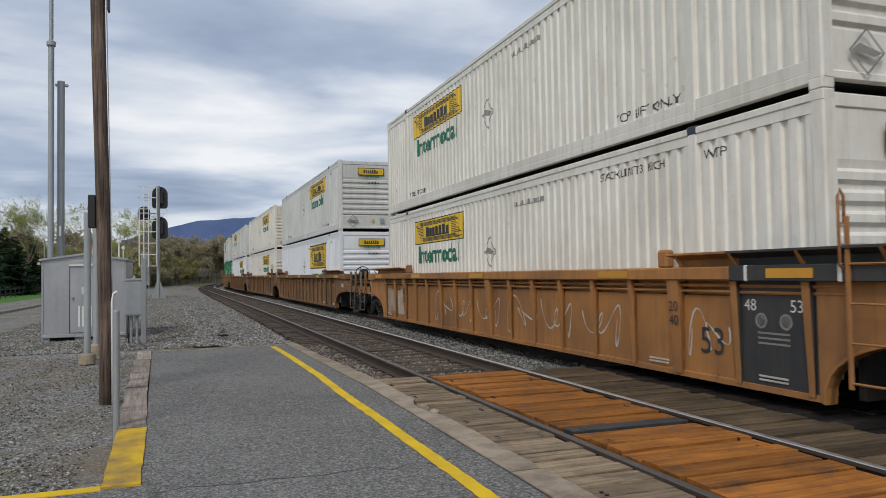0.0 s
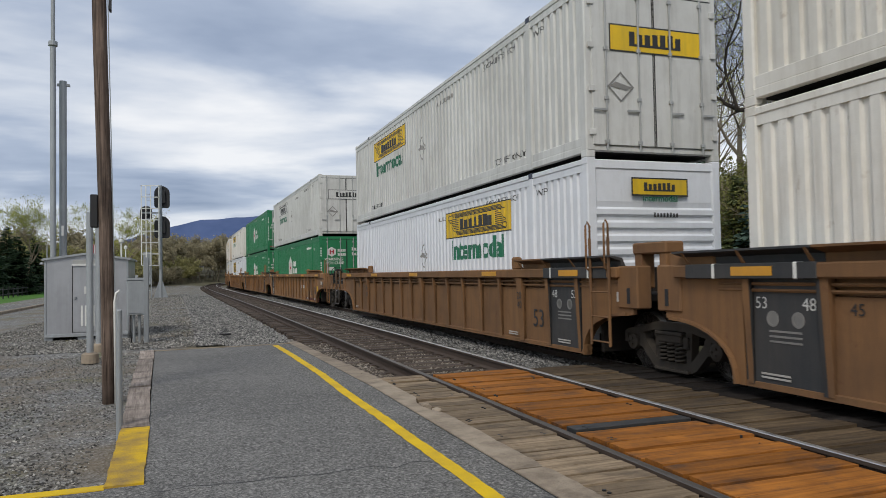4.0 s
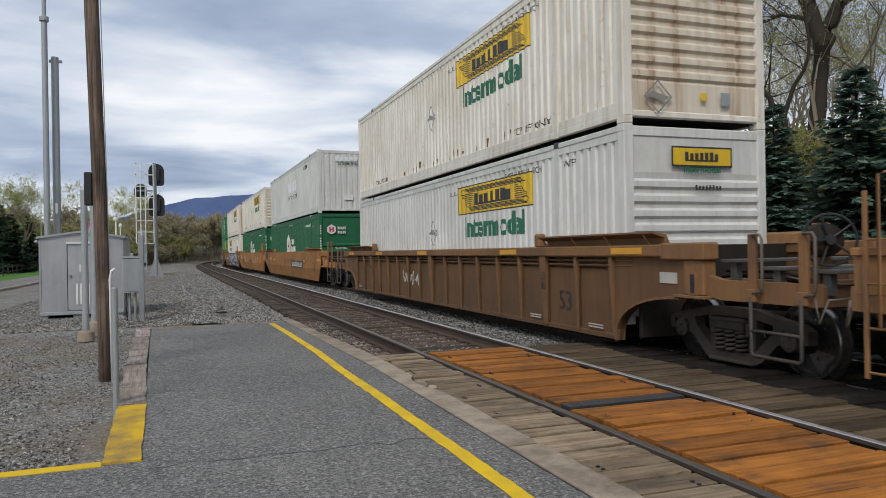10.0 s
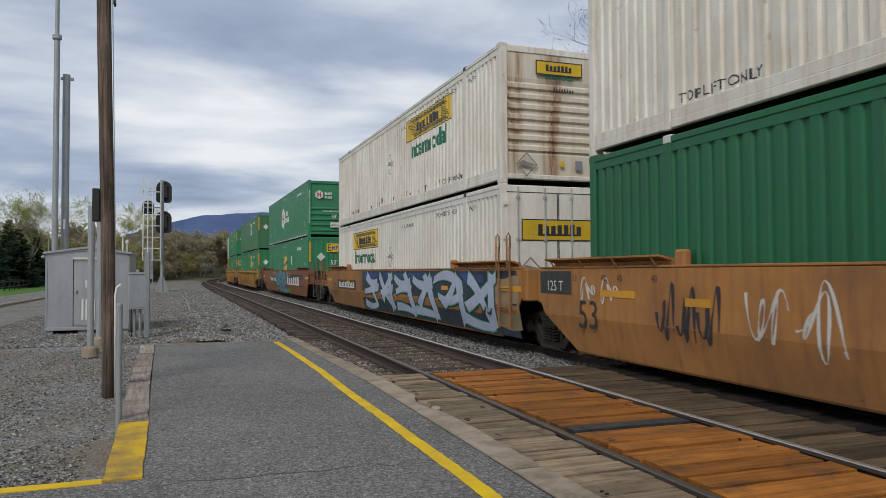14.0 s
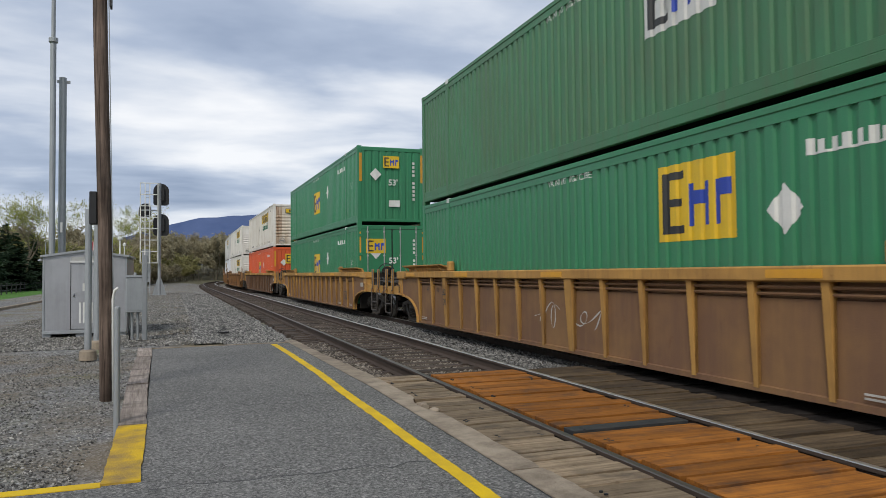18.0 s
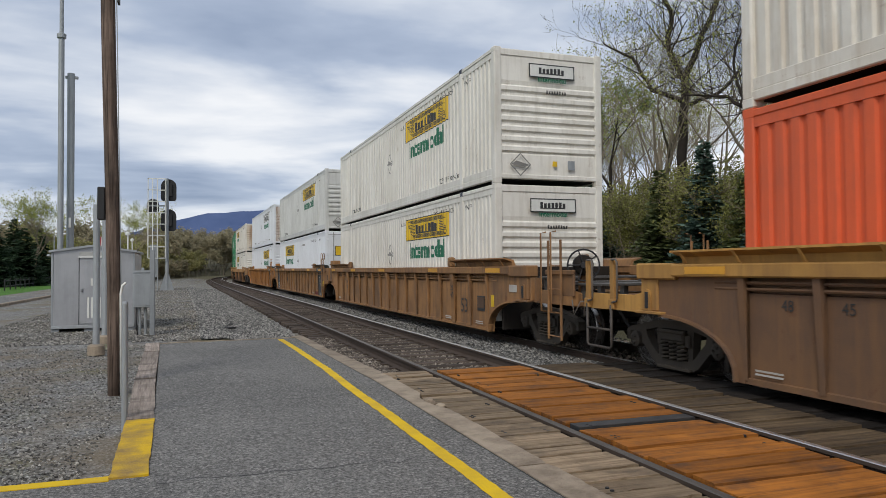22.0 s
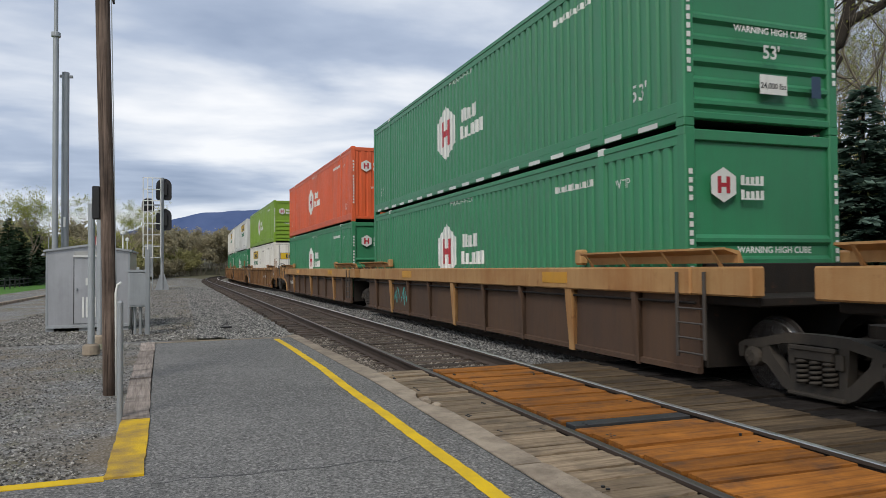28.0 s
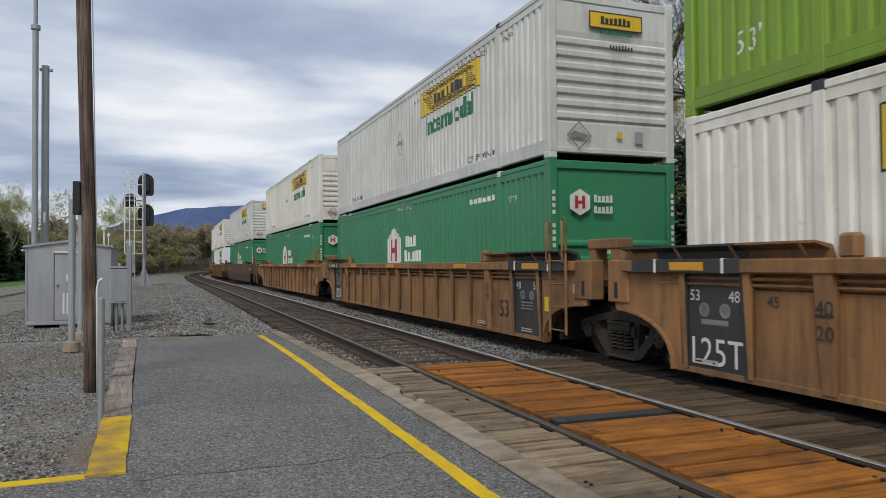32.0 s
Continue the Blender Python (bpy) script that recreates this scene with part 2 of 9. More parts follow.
LIFT_BLUE = worn("dark_blue_lifting_casting", (0.035, 0.045, 0.075), (0.05, 0.045, 0.04), 0.6, 0.2, 0.5, 3.0, 20.0, 0.3, 0.5)
YELLOW = worn("yellow_decal", (0.74, 0.48, 0.012), (0.34, 0.24, 0.04), 0.5, 0, 0.4, 0.8, 8.0, 0.35, vary=0.06)
BLACK = worn("black_decal", (0.022, 0.023, 0.024), (0.06, 0.06, 0.055), 0.55, 0, 0.3, 0.8, 8.0, 0.2)
LETTER_GREEN = worn("green_lettering", (0.012, 0.15, 0.075), (0.05, 0.12, 0.09), 0.5, 0, 0.4, 1.2, 9.0, 0.3)
LETTER_WHITE = worn("white_lettering", (0.70, 0.70, 0.66), (0.40, 0.42, 0.38), 0.55, 0, 0.4, 1.2, 9.0, 0.3)
LETTER_RED = worn("red_lettering", (0.42, 0.02, 0.035), (0.25, 0.05, 0.05), 0.5, 0, 0.3, 1.2, 9.0, 0.2)
LETTER_BLUE = worn("blue_lettering", (0.02, 0.06, 0.42), (0.03, 0.06, 0.2), 0.5, 0, 0.3, 1.2, 9.0, 0.2)
PLACARD_LINE = worn("dull_placard_line", (0.22, 0.215, 0.20), (0.34, 0.32, 0.29), 0.55, 0.2, 0.5, 3.0, 14.0, 0.3)
RUST_MARK = worn("dark_rust_mark", (0.15, 0.075, 0.035), (0.10, 0.045, 0.02), 0.8, 0, 0.5, 3.0, 14.0, 0.3)
STICKER_BLUE = plain("dark_blue_sticker", (0.03, 0.06, 0.11))
AMBER = worn("amber_reflector", (0.62, 0.30, 0.02), (0.4, 0.2, 0.04), 0.4, 0, 0.3, 2.0, 9.0, 0.2)
GALV = worn("galvanised_steel", (0.34, 0.36, 0.37), (0.20, 0.21, 0.22), 0.5, 0.35, 0.4, 1.2, 10.0, 0.3, bump=0.1)
ALU = worn("brushed_aluminium_sheet", (0.47, 0.475, 0.49), (0.30, 0.302, 0.31), 0.40, 0.5, 0.6, 0.8, 6.0, 0.5, bump=0.1)
MATT_BLACK = plain("matt_black", (0.012, 0.012, 0.013), 0.6)
CONCRETE_PALE = worn("pale_grey_paint", (0.42, 0.42, 0.40), (0.28, 0.28, 0.27), 0.6, 0, 0.4, 1.2, 9.0, 0.3)
CONCRETE = worn("weathered_concrete", (0.34, 0.28, 0.21), (0.13, 0.10, 0.075), 0.9, 0, 0.85, 3.4, 18.0, 0.3, 0.4, (0.09, 0.07, 0.05), bump=0.9, grain=45, vary=0.1)


def asphalt_material():
    m, nt, b = surface("worn_asphalt", 0.9)
    co = spot_coords(nt, shift=False)
    big = node(nt, "ShaderNodeTexNoise", Scale=0.55, Detail=6.0, Roughness=0.6)
    fine = node(nt, "ShaderNodeTexNoise", Scale=48.0, Detail=5.0, Roughness=0.8)
    chip = node(nt, "ShaderNodeTexVoronoi", Scale=62.0)
    for nd in (big, fine, chip):
        link(nt, co, 0, nd, "Vector")
    c1 = ramp(nt, big, "Fac", [(0.3, (0.120, 0.117, 0.111)), (0.7, (0.174, 0.169, 0.159))])
    c2 = ramp(nt, fine, "Fac", [(0.36, g3(0.28)), (0.5, g3(0.9)), (0.66, g3(2.0))])
    mul = node(nt, "ShaderNodeMixRGB", blend="MULTIPLY", Fac=1.0)
    link(nt, c1, 0, mul, "Color1")
    link(nt, c2, 0, mul, "Color2")
    c3 = ramp(nt, chip, "Color", [(0.74, g3(0)), (0.9, g3(0.8))])
    mix = node(nt, "ShaderNodeMixRGB", Color2=(0.34, 0.325, 0.30, 1))
    link(nt, c3, 0, mix, "Fac")
    link(nt, mul, 0, mix, "Color1")
    link(nt, mix, 0, b, "Base Color")
    bp = node(nt, "ShaderNodeBump", Strength=0.5, Distance=0.008)
    link(nt, fine, "Fac", bp, "Height")
    link(nt, bp, 0, b, "Normal")
    return m


def wood_material(name, light, dark, along="X", grain=16.0, rough=0.85):
    m, nt, b = surface(name, rough)
    sc = {"X": (0.9, grain, grain), "Y": (grain, 0.9, grain), "Z": (grain, grain, 0.9)}[along]
    run = node(nt, "ShaderNodeTexNoise", Scale=1.6, Detail=6.0, Roughness=0.65, Distortion=0.4)
    link(nt, spot_coords(nt, sc), 0, run, "Vector")
    patch = node(nt, "ShaderNodeTexNoise", Scale=1.7, Detail=5.0, Roughness=0.6)
    link(nt, spot_coords(nt), 0, patch, "Vector")
    info = nt.nodes.new("ShaderNodeObjectInfo")
    c1 = ramp(nt, run, "Fac", [(0.32, dark), (0.62, light)])
    hsv = node(nt, "ShaderNodeHueSaturation")
    val = nt.nodes.new("ShaderNodeMapRange")
    val.inputs["To Min"].default_value, val.inputs["To Max"].default_value = 0.72, 1.25
    link(nt, info, "Random", val, "Value")
    link(nt, val, 0, hsv, "Value")
    link(nt, c1, 0, hsv, "Color")
    msk = ramp(nt, patch, "Fac", [(0.45, g3(0)), (0.72, g3(0.55))])
    mix = node(nt, "ShaderNodeMixRGB", Color2=(*[c * 0.45 for c in dark], 1))
    link(nt, msk, 0, mix, "Fac")
    link(nt, hsv, 0, mix, "Color1")
    geo = nt.nodes.new("ShaderNodeNewGeometry")
    mp = nt.nodes.new("ShaderNodeMapping")
    mp.inputs["Scale"].default_value = (1.4, 2.4, 1)
    link(nt, geo, "Position", mp, 0)
    spill = node(nt, "ShaderNodeTexNoise", Scale=1.5, Detail=6.0, Roughness=0.65)
    link(nt, mp, 0, spill, "Vector")
    sm = ramp(nt, spill, "Fac", [(0.52, g3(0)), (0.68, g3(0.62))])
    mix2 = node(nt, "ShaderNodeMixRGB", Color2=(0.045, 0.038, 0.034, 1))
    link(nt, sm, 0, mix2, "Fac")
    link(nt, mix, 0, mix2, "Color1")
    link(nt, mix2, 0, b, "Base Color")
    bp = node(nt, "ShaderNodeBump", Strength=0.8, Distance=0.012)
    link(nt, run, "Fac", bp, "Height")
    link(nt, bp, 0, b, "Normal")
    return m


def stone_material(name, cols, rough=0.9):
    """Loose stones, each island of its own shade."""
    m, nt, b = surface(name, rough)
    geo = nt.nodes.new("ShaderNodeNewGeometry")
    c = ramp(nt, geo, "Random Per Island", [(i / (len(cols) - 1), k) for i, k in enumerate(cols)])
    n = node(nt, "ShaderNodeTexNoise", Scale=40.0, Detail=4.0)
    link(nt, spot_coords(nt, shift=False), 0, n, "Vector")
    k = ramp(nt, n, "Fac", [(0.3, g3(0.7)), (0.7, g3(1.25))])
    mul = node(nt, "ShaderNodeMixRGB", blend="MULTIPLY", Fac=1.0)
    link(nt, c, 0, mul, "Color1")
    link(nt, k, 0, mul, "Color2")
    link(nt, mul, 0, b, "Base Color")
    return m


def ground_material():
    """Gravel yard and ballast, lawn beyond the road, leaf litter under the wood, all by place."""
    m, nt, b = surface("mixed_ground", 0.95)
    co = spot_coords(nt, shift=False)
    sep = nt.nodes.new("ShaderNodeSeparateXYZ")
    link(nt, co, 0, sep, 0)
    cell = node(nt, "ShaderNodeTexVoronoi", Scale=38.0)
    small = node(nt, "ShaderNodeTexVoronoi", Scale=60.0)
    patch = node(nt, "ShaderNodeTexNoise", Scale=0.5, Detail=8.0, Roughness=0.65)
    edge = node(nt, "ShaderNodeTexNoise", Scale=0.8, Detail=5.0)
    for nd in (cell, small, patch, edge):
        link(nt, co, 0, nd, "Vector")
    grey = ramp(nt, cell, "Color", [(0.0, (0.07, 0.07, 0.068)), (0.4, (0.165, 0.162, 0.156)), (0.75, (0.26, 0.255, 0.24)), (1.0, (0.46, 0.45, 0.42))])
    fine = ramp(nt, small, "Color", [(0.0, g3(0.65)), (1.0, g3(1.3))])
    g = node(nt, "ShaderNodeMixRGB", blend="MULTIPLY", Fac=1.0)
    link(nt, grey, 0, g, "Color1")
    link(nt, fine, 0, g, "Color2")
    dirt = ramp(nt, patch, "Fac", [(0.46, g3(0)), (0.62, g3(0.8))])
    gd = node(nt, "ShaderNodeMixRGB", Color2=(0.17, 0.135, 0.09, 1))
    link(nt, dirt, 0, gd, "Fac")
    link(nt, g, 0, gd, "Color1")

    mossy = node(nt, "ShaderNodeTexNoise", Scale=0.9, Detail=7.0, Roughness=0.7)
    link(nt, spot_coords(nt, (1, 0.6, 1), False), 0, mossy, "Vector")
    mk = ramp(nt, mossy, "Fac", [(0.53, g3(0)), (0.68, g3(0.7))])
    gm = node(nt, "ShaderNodeMixRGB", Color2=(0.13, 0.125, 0.035, 1))
    link(nt, mk, 0, gm, "Fac")
    link(nt, gd, 0, gm, "Color1")
    gd = gm

    def zone(out, low, high, wob):
        """0 below low, 1 above high, on a wobbling line."""
        off = node(nt, "ShaderNodeMath", op="MULTIPLY_ADD")
        off.inputs[1].default_value = wob
        link(nt, edge, "Fac", off, 0)
        link(nt, sep, out, off, 2)
        mr = nt.nodes.new("ShaderNodeMapRange")
        mr.inputs["From Min"].default_value, mr.inputs["From Max"].default_value = low, high
        link(nt, off, 0, mr, "Value")
        return mr

    # leaf litter and soil on the wooded bank
    litter = ramp(nt, patch, "Fac", [(0.3, (0.05, 0.042, 0.025)), (0.5, (0.085, 0.075, 0.04)), (0.7, (0.055, 0.075, 0.025))])
    bank = zone("X", 8.2, 9.2, 1.0)
    m1 = node(nt, "ShaderNodeMixRGB")
    link(nt, bank, 0, m1, "Fac")
    link(nt, gd, 0, m1, "Color1")
    link(nt, litter, 0, m1, "Color2")
    # lawn far to the left
    lawn = ramp(nt, patch, "Fac", [(0.3, (0.05, 0.13, 0.018)), (0.7, (0.085, 0.19, 0.03))])
    neg = node(nt, "ShaderNodeMath", op="MULTIPLY")
    neg.inputs[1].default_value = -1.0
    link(nt, sep, "X", neg, 0)
    mrx = nt.nodes.new("ShaderNodeMapRange")
    mrx.inputs["From Min"].default_value, mrx.inputs["From Max"].default_value = 13.9, 14.2
    link(nt, neg, 0, mrx, "Value")
    mry = zone("Y", -200.0, -199.0, 0.5)
    lm = node(nt, "ShaderNodeMath", op="MULTIPLY")
    link(nt, mrx, 0, lm, 0)
    link(nt, mry, 0, lm, 1)
    m2 = node(nt, "ShaderNodeMixRGB")
    link(nt, lm, 0, m2, "Fac")
    link(nt, m1, 0, m2, "Color1")
    link(nt, lawn, 0, m2, "Color2")
    # scrub beyond the end of the yard
    far = zone("Y", 118.0, 126.0, 4.0)
    m3 = node(nt, "ShaderNodeMixRGB", Color2=(0.10, 0.09, 0.05, 1))
    link(nt, far, 0, m3, "Fac")
    link(nt, m2, 0, m3, "Color1")
    link(nt, m3, 0, b, "Base Color")
    bp = node(nt, "ShaderNodeBump", Strength=0.7, Distance=0.02)
    link(nt, cell, "Distance", bp, "Height")
    link(nt, bp, 0, b, "Normal")
    return m


ASPHALT = asphalt_material()
GROUND = ground_material()
PLANK_GREY = wood_material("weathered_grey_plank", (0.315, 0.238, 0.156), (0.145, 0.103, 0.064))
PLANK_RUST = wood_material("rust_stained_plank", (0.40, 0.148, 0.024), (0.20, 0.075, 0.017))
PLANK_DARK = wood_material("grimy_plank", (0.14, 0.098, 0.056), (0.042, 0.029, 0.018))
# oily wood, made near-black to paint in the shade under the train
PLANK_TAR_SHADE = wood_material("tarred_and_shaded_plank", (0.017, 0.013, 0.010), (0.008, 0.006, 0.005))
TIE_WOOD = wood_material("old_tie", (0.105, 0.082, 0.066), (0.036, 0.027, 0.022))
TIMBER = wood_material("bleached_timber", (0.40, 0.335, 0.285), (0.17, 0.135, 0.11), "Y", 22.0)
POLE_WOOD = wood_material("brown_pole_wood", (0.175, 0.128, 0.10), (0.035, 0.024, 0.019), "Z", 26.0)
YELLOW_PAINT = worn("yellow_line_paint", (0.74, 0.49, 0.012), (0.40, 0.25, 0.04), 0.75, 0, 0.55, 2.4, 18.0, 0.1, 0.25, (0.16, 0.13, 0.10), bump=0.5)
YELLOW_WOOD = worn("worn_yellow_paint_on_wood", (0.70, 0.44, 0.015), (0.22, 0.15, 0.075), 0.8, 0, 0.95, 3.2, 20.0, 0.3, 0.5, (0.14, 0.10, 0.06), bump=0.8)
RAIL_SIDE = worn("brown_rail_web", (0.075, 0.055, 0.043), (0.05, 0.038, 0.03), 0.75, 0.2, 0.5, 1.0, 10.0, 0.2)
RAIL_DULL = worn("dull_rail_head", (0.13, 0.115, 0.10), (0.08, 0.068, 0.056), 0.45, 0.6, 0.5, 1.0, 8.0, 0.1, bump=0.05)
RAIL_TOP = worn("polished_rail_head", (0.66, 0.64, 0.61), (0.36, 0.34, 0.31), 0.42, 1.0, 0.3, 1.0, 8.0, 0.1, bump=0.03)
BALLAST = stone_material("grey_ballast", [(0.055, 0.055, 0.054), (0.13, 0.128, 0.122), (0.205, 0.20, 0.188), (0.38, 0.365, 0.335)])
BALLAST_DARK = stone_material("sooty_grey_ballast", [(0.04, 0.04, 0.039), (0.10, 0.098, 0.093), (0.165, 0.16, 0.15), (0.31, 0.30, 0.275)])
GRAVEL = stone_material("yard_gravel", [(0.045, 0.043, 0.04), (0.12, 0.115, 0.105), (0.20, 0.19, 0.17), (0.42, 0.40, 0.36)])
BALLAST_BROWN = stone_material("oily_brown_ballast", [(0.035, 0.03, 0.025), (0.10, 0.084, 0.068), (0.18, 0.152, 0.125), (0.31, 0.27, 0.225)])


# ---- mesh building ----
class Mesh:
    def __init__(self):
        self.v, self.f, self.mi, self.k = [], [], [], 0

    def add(self, verts, faces):
        n = len(self.v)
        self.v += [tuple(p) for p in verts]
        self.f += [tuple(n + i for i in fc) for fc in faces]
        self.mi += [self.k] * len(faces)
        return self

    def box(self, x0, x1, y0, y1, z0, z1, c=0.0):
        """A block with its edges taken off by c."""
        if c <= 0:
            v = [(x, y, z) for x in (x0, x1) for y in (y0, y1) for z in (z0, z1)]
            return self.add(v, [(0, 1, 3, 2), (4, 6, 7, 5), (0, 4, 5, 1), (2, 3, 7, 6), (0, 2, 6, 4), (1, 5, 7, 3)])
        mid = Vector(((x0 + x1) / 2, (y0 + y1) / 2, (z0 + z1) / 2))
        h = (abs(x1 - x0) / 2, abs(y1 - y0) / 2, abs(z1 - z0) / 2)
        c = min(c, *[k * 0.9 for k in h])
        v, ix = [], {}
        for s in [(a, b, d) for a in (-1, 1) for b in (-1, 1) for d in (-1, 1)]:
            for ax in range(3):
                p = [s[i] * (h[i] if i == ax else h[i] - c) for i in range(3)]
                ix[s, ax] = len(v)
                v.append(mid + Vector(p))
        f = []
        for ax in range(3):
            i, j = [k for k in range(3) if k != ax]
            for s in (-1, 1):
                ring = []
                for a, b in ((-1, -1), (1, -1), (1, 1), (-1, 1)):
                    q = [0, 0, 0]
                    q[ax], q[i], q[j] = s, a, b
                    ring.append(ix[tuple(q), ax])
                f.append(tuple(ring))
            for a in (-1, 1):
                for b in (-1, 1):
                    q0, q1 = [0, 0, 0], [0, 0, 0]
                    q0[i] = q1[i] = a
                    q0[j] = q1[j] = b
                    q0[ax], q1[ax] = -1, 1
                    f.append((ix[tuple(q0), i], ix[tuple(q1), i], ix[tuple(q1), j], ix[tuple(q0), j]))
        for s in [(a, b, d) for a in (-1, 1) for b in (-1, 1) for d in (-1, 1)]:
            f.append((ix[s, 0], ix[s, 1], ix[s, 2]))
        return self.add(v, f)

    def prism(self, poly, axis, a, b):
        """A flat outline pushed along an axis from a to b. The outline is in the other two axes, in order."""
        n = len(poly)
        put = {"x": lambda p, d: (d, p[0], p[1]), "y": lambda p, d: (p[0], d, p[1]), "z": lambda p, d: (p[0], p[1], d)}[axis]
        v = [put(p, a) for p in poly] + [put(p, b) for p in poly]
        f = [tuple(range(n)), tuple(range(2 * n - 1, n - 1, -1))] + [(i, n + i, n + (i + 1) % n, (i + 1) % n) for i in range(n)]
        return self.add(v, f)

    def tube(self, pts, r, n=8, caps=True):
        """A round bar along points; r one radius or one for each point."""
        pts = [Vector(p) for p in pts]
        rs = r if isinstance(r, (list, tuple)) else [r] * len(pts)
        v, f = [], []
        side = None
        for i, p in enumerate(pts):
            d = (pts[min(i + 1, len(pts) - 1)] - pts[max(i - 1, 0)]).normalized()
            if side is None or abs(side.dot(d)) > 0.95:
                side = Vector((0, 0, 1)) if abs(d.z) < 0.9 else Vector((1, 0, 0))
            u = d.cross(side).normalized()
            w = d.cross(u).normalized()
            for k in range(n):
                a = 2 * math.pi * k / n
                v.append(p + (u * math.cos(a) + w * math.sin(a)) * rs[i])
        for i in range(len(pts) - 1):
            for k in range(n):
                a, b = i * n + k, i * n + (k + 1) % n
                f.append((a, b, b + n, a + n))
        if caps:
            f.append(tuple(range(n - 1, -1, -1)))
            f.append(tuple((len(pts) - 1) * n + k for k in range(n)))
        return self.add(v, f)

    def lathe(self, prof, axis="x", n=24, at=(0, 0, 0)):
        """Profile rows (distance along the axis, radius) turned round it."""
        v, f = [], []
        for d, r in prof:
            for k in range(n):
                a = 2 * math.pi * k / n
                c, s = r * math.cos(a), r * math.sin(a)
                p = {"x": (d, c, s), "y": (c, d, s), "z": (c, s, d)}[axis]
                v.append((p[0] + at[0], p[1] + at[1], p[2] + at[2]))
        for i in range(len(prof) - 1):
            for k in range(n):
                a, b = i * n + k, i * n + (k + 1) % n
                f.append((a, b, b + n, a + n))
        f.append(tuple(range(n)))
        f.append(tuple((len(prof) - 1) * n + k for k in range(n - 1, -1, -1)))
        return self.add(v, f)

    def mesh(self, name, *mats):
        me = bpy.data.meshes.new(name)
        me.from_pydata(self.v, [], self.f)
        for m in mats:
            me.materials.append(m)
        if len(mats) > 1:
            me.polygons.foreach_set("material_index", self.mi)
        bm = bmesh.new()
        bm.from_mesh(me)
        bmesh.ops.recalc_face_normals(bm, faces=bm.faces)
        bm.to_mesh(me)
        bm.free()
        return me


STORE = {}


def kept(key, make):
    """One mesh for all alike pieces."""
    if key not in STORE:
        STORE[key] = make()
    return STORE[key]


def part(name, data, parent, at=(0, 0, 0), label="", turn=None):
    ob = new(name, data)
    ob.parent = parent
    ob.location = at
    if turn:
        ob.rotation_euler = turn
    if label:
        ob["label"] = label
    return ob


def thing(name, label, category, at=(0, 0, 0), group="", kind="", data=None):
    ob = new(name, data)
    ob.location = at
    return tagged(ob, label, category, group, kind)


def smooth(me):
    me.polygons.foreach_set("use_smooth", [True] * len(me.polygons))
    return me


def lettering(text, height, mat, squeeze=1.0, bold=0.0):
    """Flat letters in the y-z plane as seen from -x: reading runs to -y. Centred."""
    def make():
        cu = bpy.data.curves.new("letters", "FONT")
        cu.body, cu.size, cu.align_x, cu.align_y = text, height * 1.4, "CENTER", "CENTER"
        cu.resolution_u = 3
        cu.offset = height * bold
        ob = bpy.data.objects.new("letters", cu)
        scene.collection.objects.link(ob)
        bpy.context.view_layer.update()
        me = bpy.data.meshes.new_from_object(ob.evaluated_get(bpy.context.evaluated_depsgraph_get()))
        bpy.data.objects.remove(ob)
        bpy.data.curves.remove(cu)
        for v in me.vertices:
            x, y, _ = v.co
            v.co = (0, -x * squeeze, y)
        me.materials.clear()
        me.materials.append(mat)
        return me
    return kept(("text", text, height, mat.name, squeeze, bold), make)


# ---- the line of the track: straight past the platform, a slight bend to the left, then a long curve to the right ----
def swing(y):
    u = min(max((y - 10) / 85, 0), 1)
    return -1.2 * u * u * (3 - 2 * u) + max(0, y - 95) ** 2 / 600


def rise(y):
    return 0.0022 * max(0, y - 20)


NEAR_LINE, FAR_LINE, FAR_LOW = 0.7525, 4.19, -0.08

ARC_Y = np.concatenate([np.arange(-620, 0, 10.0), np.arange(0, 420, 0.5)])
ARC_X = np.array([swing(y) for y in ARC_Y])
ARC_S = np.concatenate([[0], np.cumsum(np.hypot(np.diff(ARC_X), np.diff(ARC_Y)))])
ARC_S -= np.interp(0, ARC_Y, ARC_S)


def on_line(s):
    """Place on the far track at s metres along it."""
    y = float(np.interp(s, ARC_S, ARC_Y))
    return Vector((FAR_LINE + swing(y), y, FAR_LOW + rise(y)))


def line_pose(s, half=9.0):
    a, b = on_line(s - half), on_line(s + half)
    d = b - a
    mid = (a + b) / 2
    return Matrix.Translation(mid) @ Matrix.Rotation(math.atan2(-d.x, d.y), 4, "Z") @ Matrix.Rotation(math.atan2(d.z, math.hypot(d.x, d.y)), 4, "X")


# ---- ground ----
def height(x, y):
    off = swing(y)
    k = x - off
    z = rise(y)
    if k < -1.6:
        base = -0.07 + z * min(1, max(0, (k + 60) / 58)) + min(4.5, max(0, (y - 175) * 0.08)) * min(1, max(0, (-k - 4) / 4))
        u = min(1, (-1.6 - k) / 0.8)
        low = -0.27 + z
        if 16.2 < y < 200:
            return low + (base - low) * u
        return base - 0.05
    if k < 6.4:
        return -0.27 + z + (FAR_LOW if k > 2.4 else 0)
    if k < 8.5:
        return -0.35 + z - 0.35 * (k - 6.4) / 2.1
    hill = (k - 8.5) * 0.23 * min(1, (k - 8.5) / 8)
    return -0.70 + z + min(hill, 16 + 0.02 * (k - 8.5))


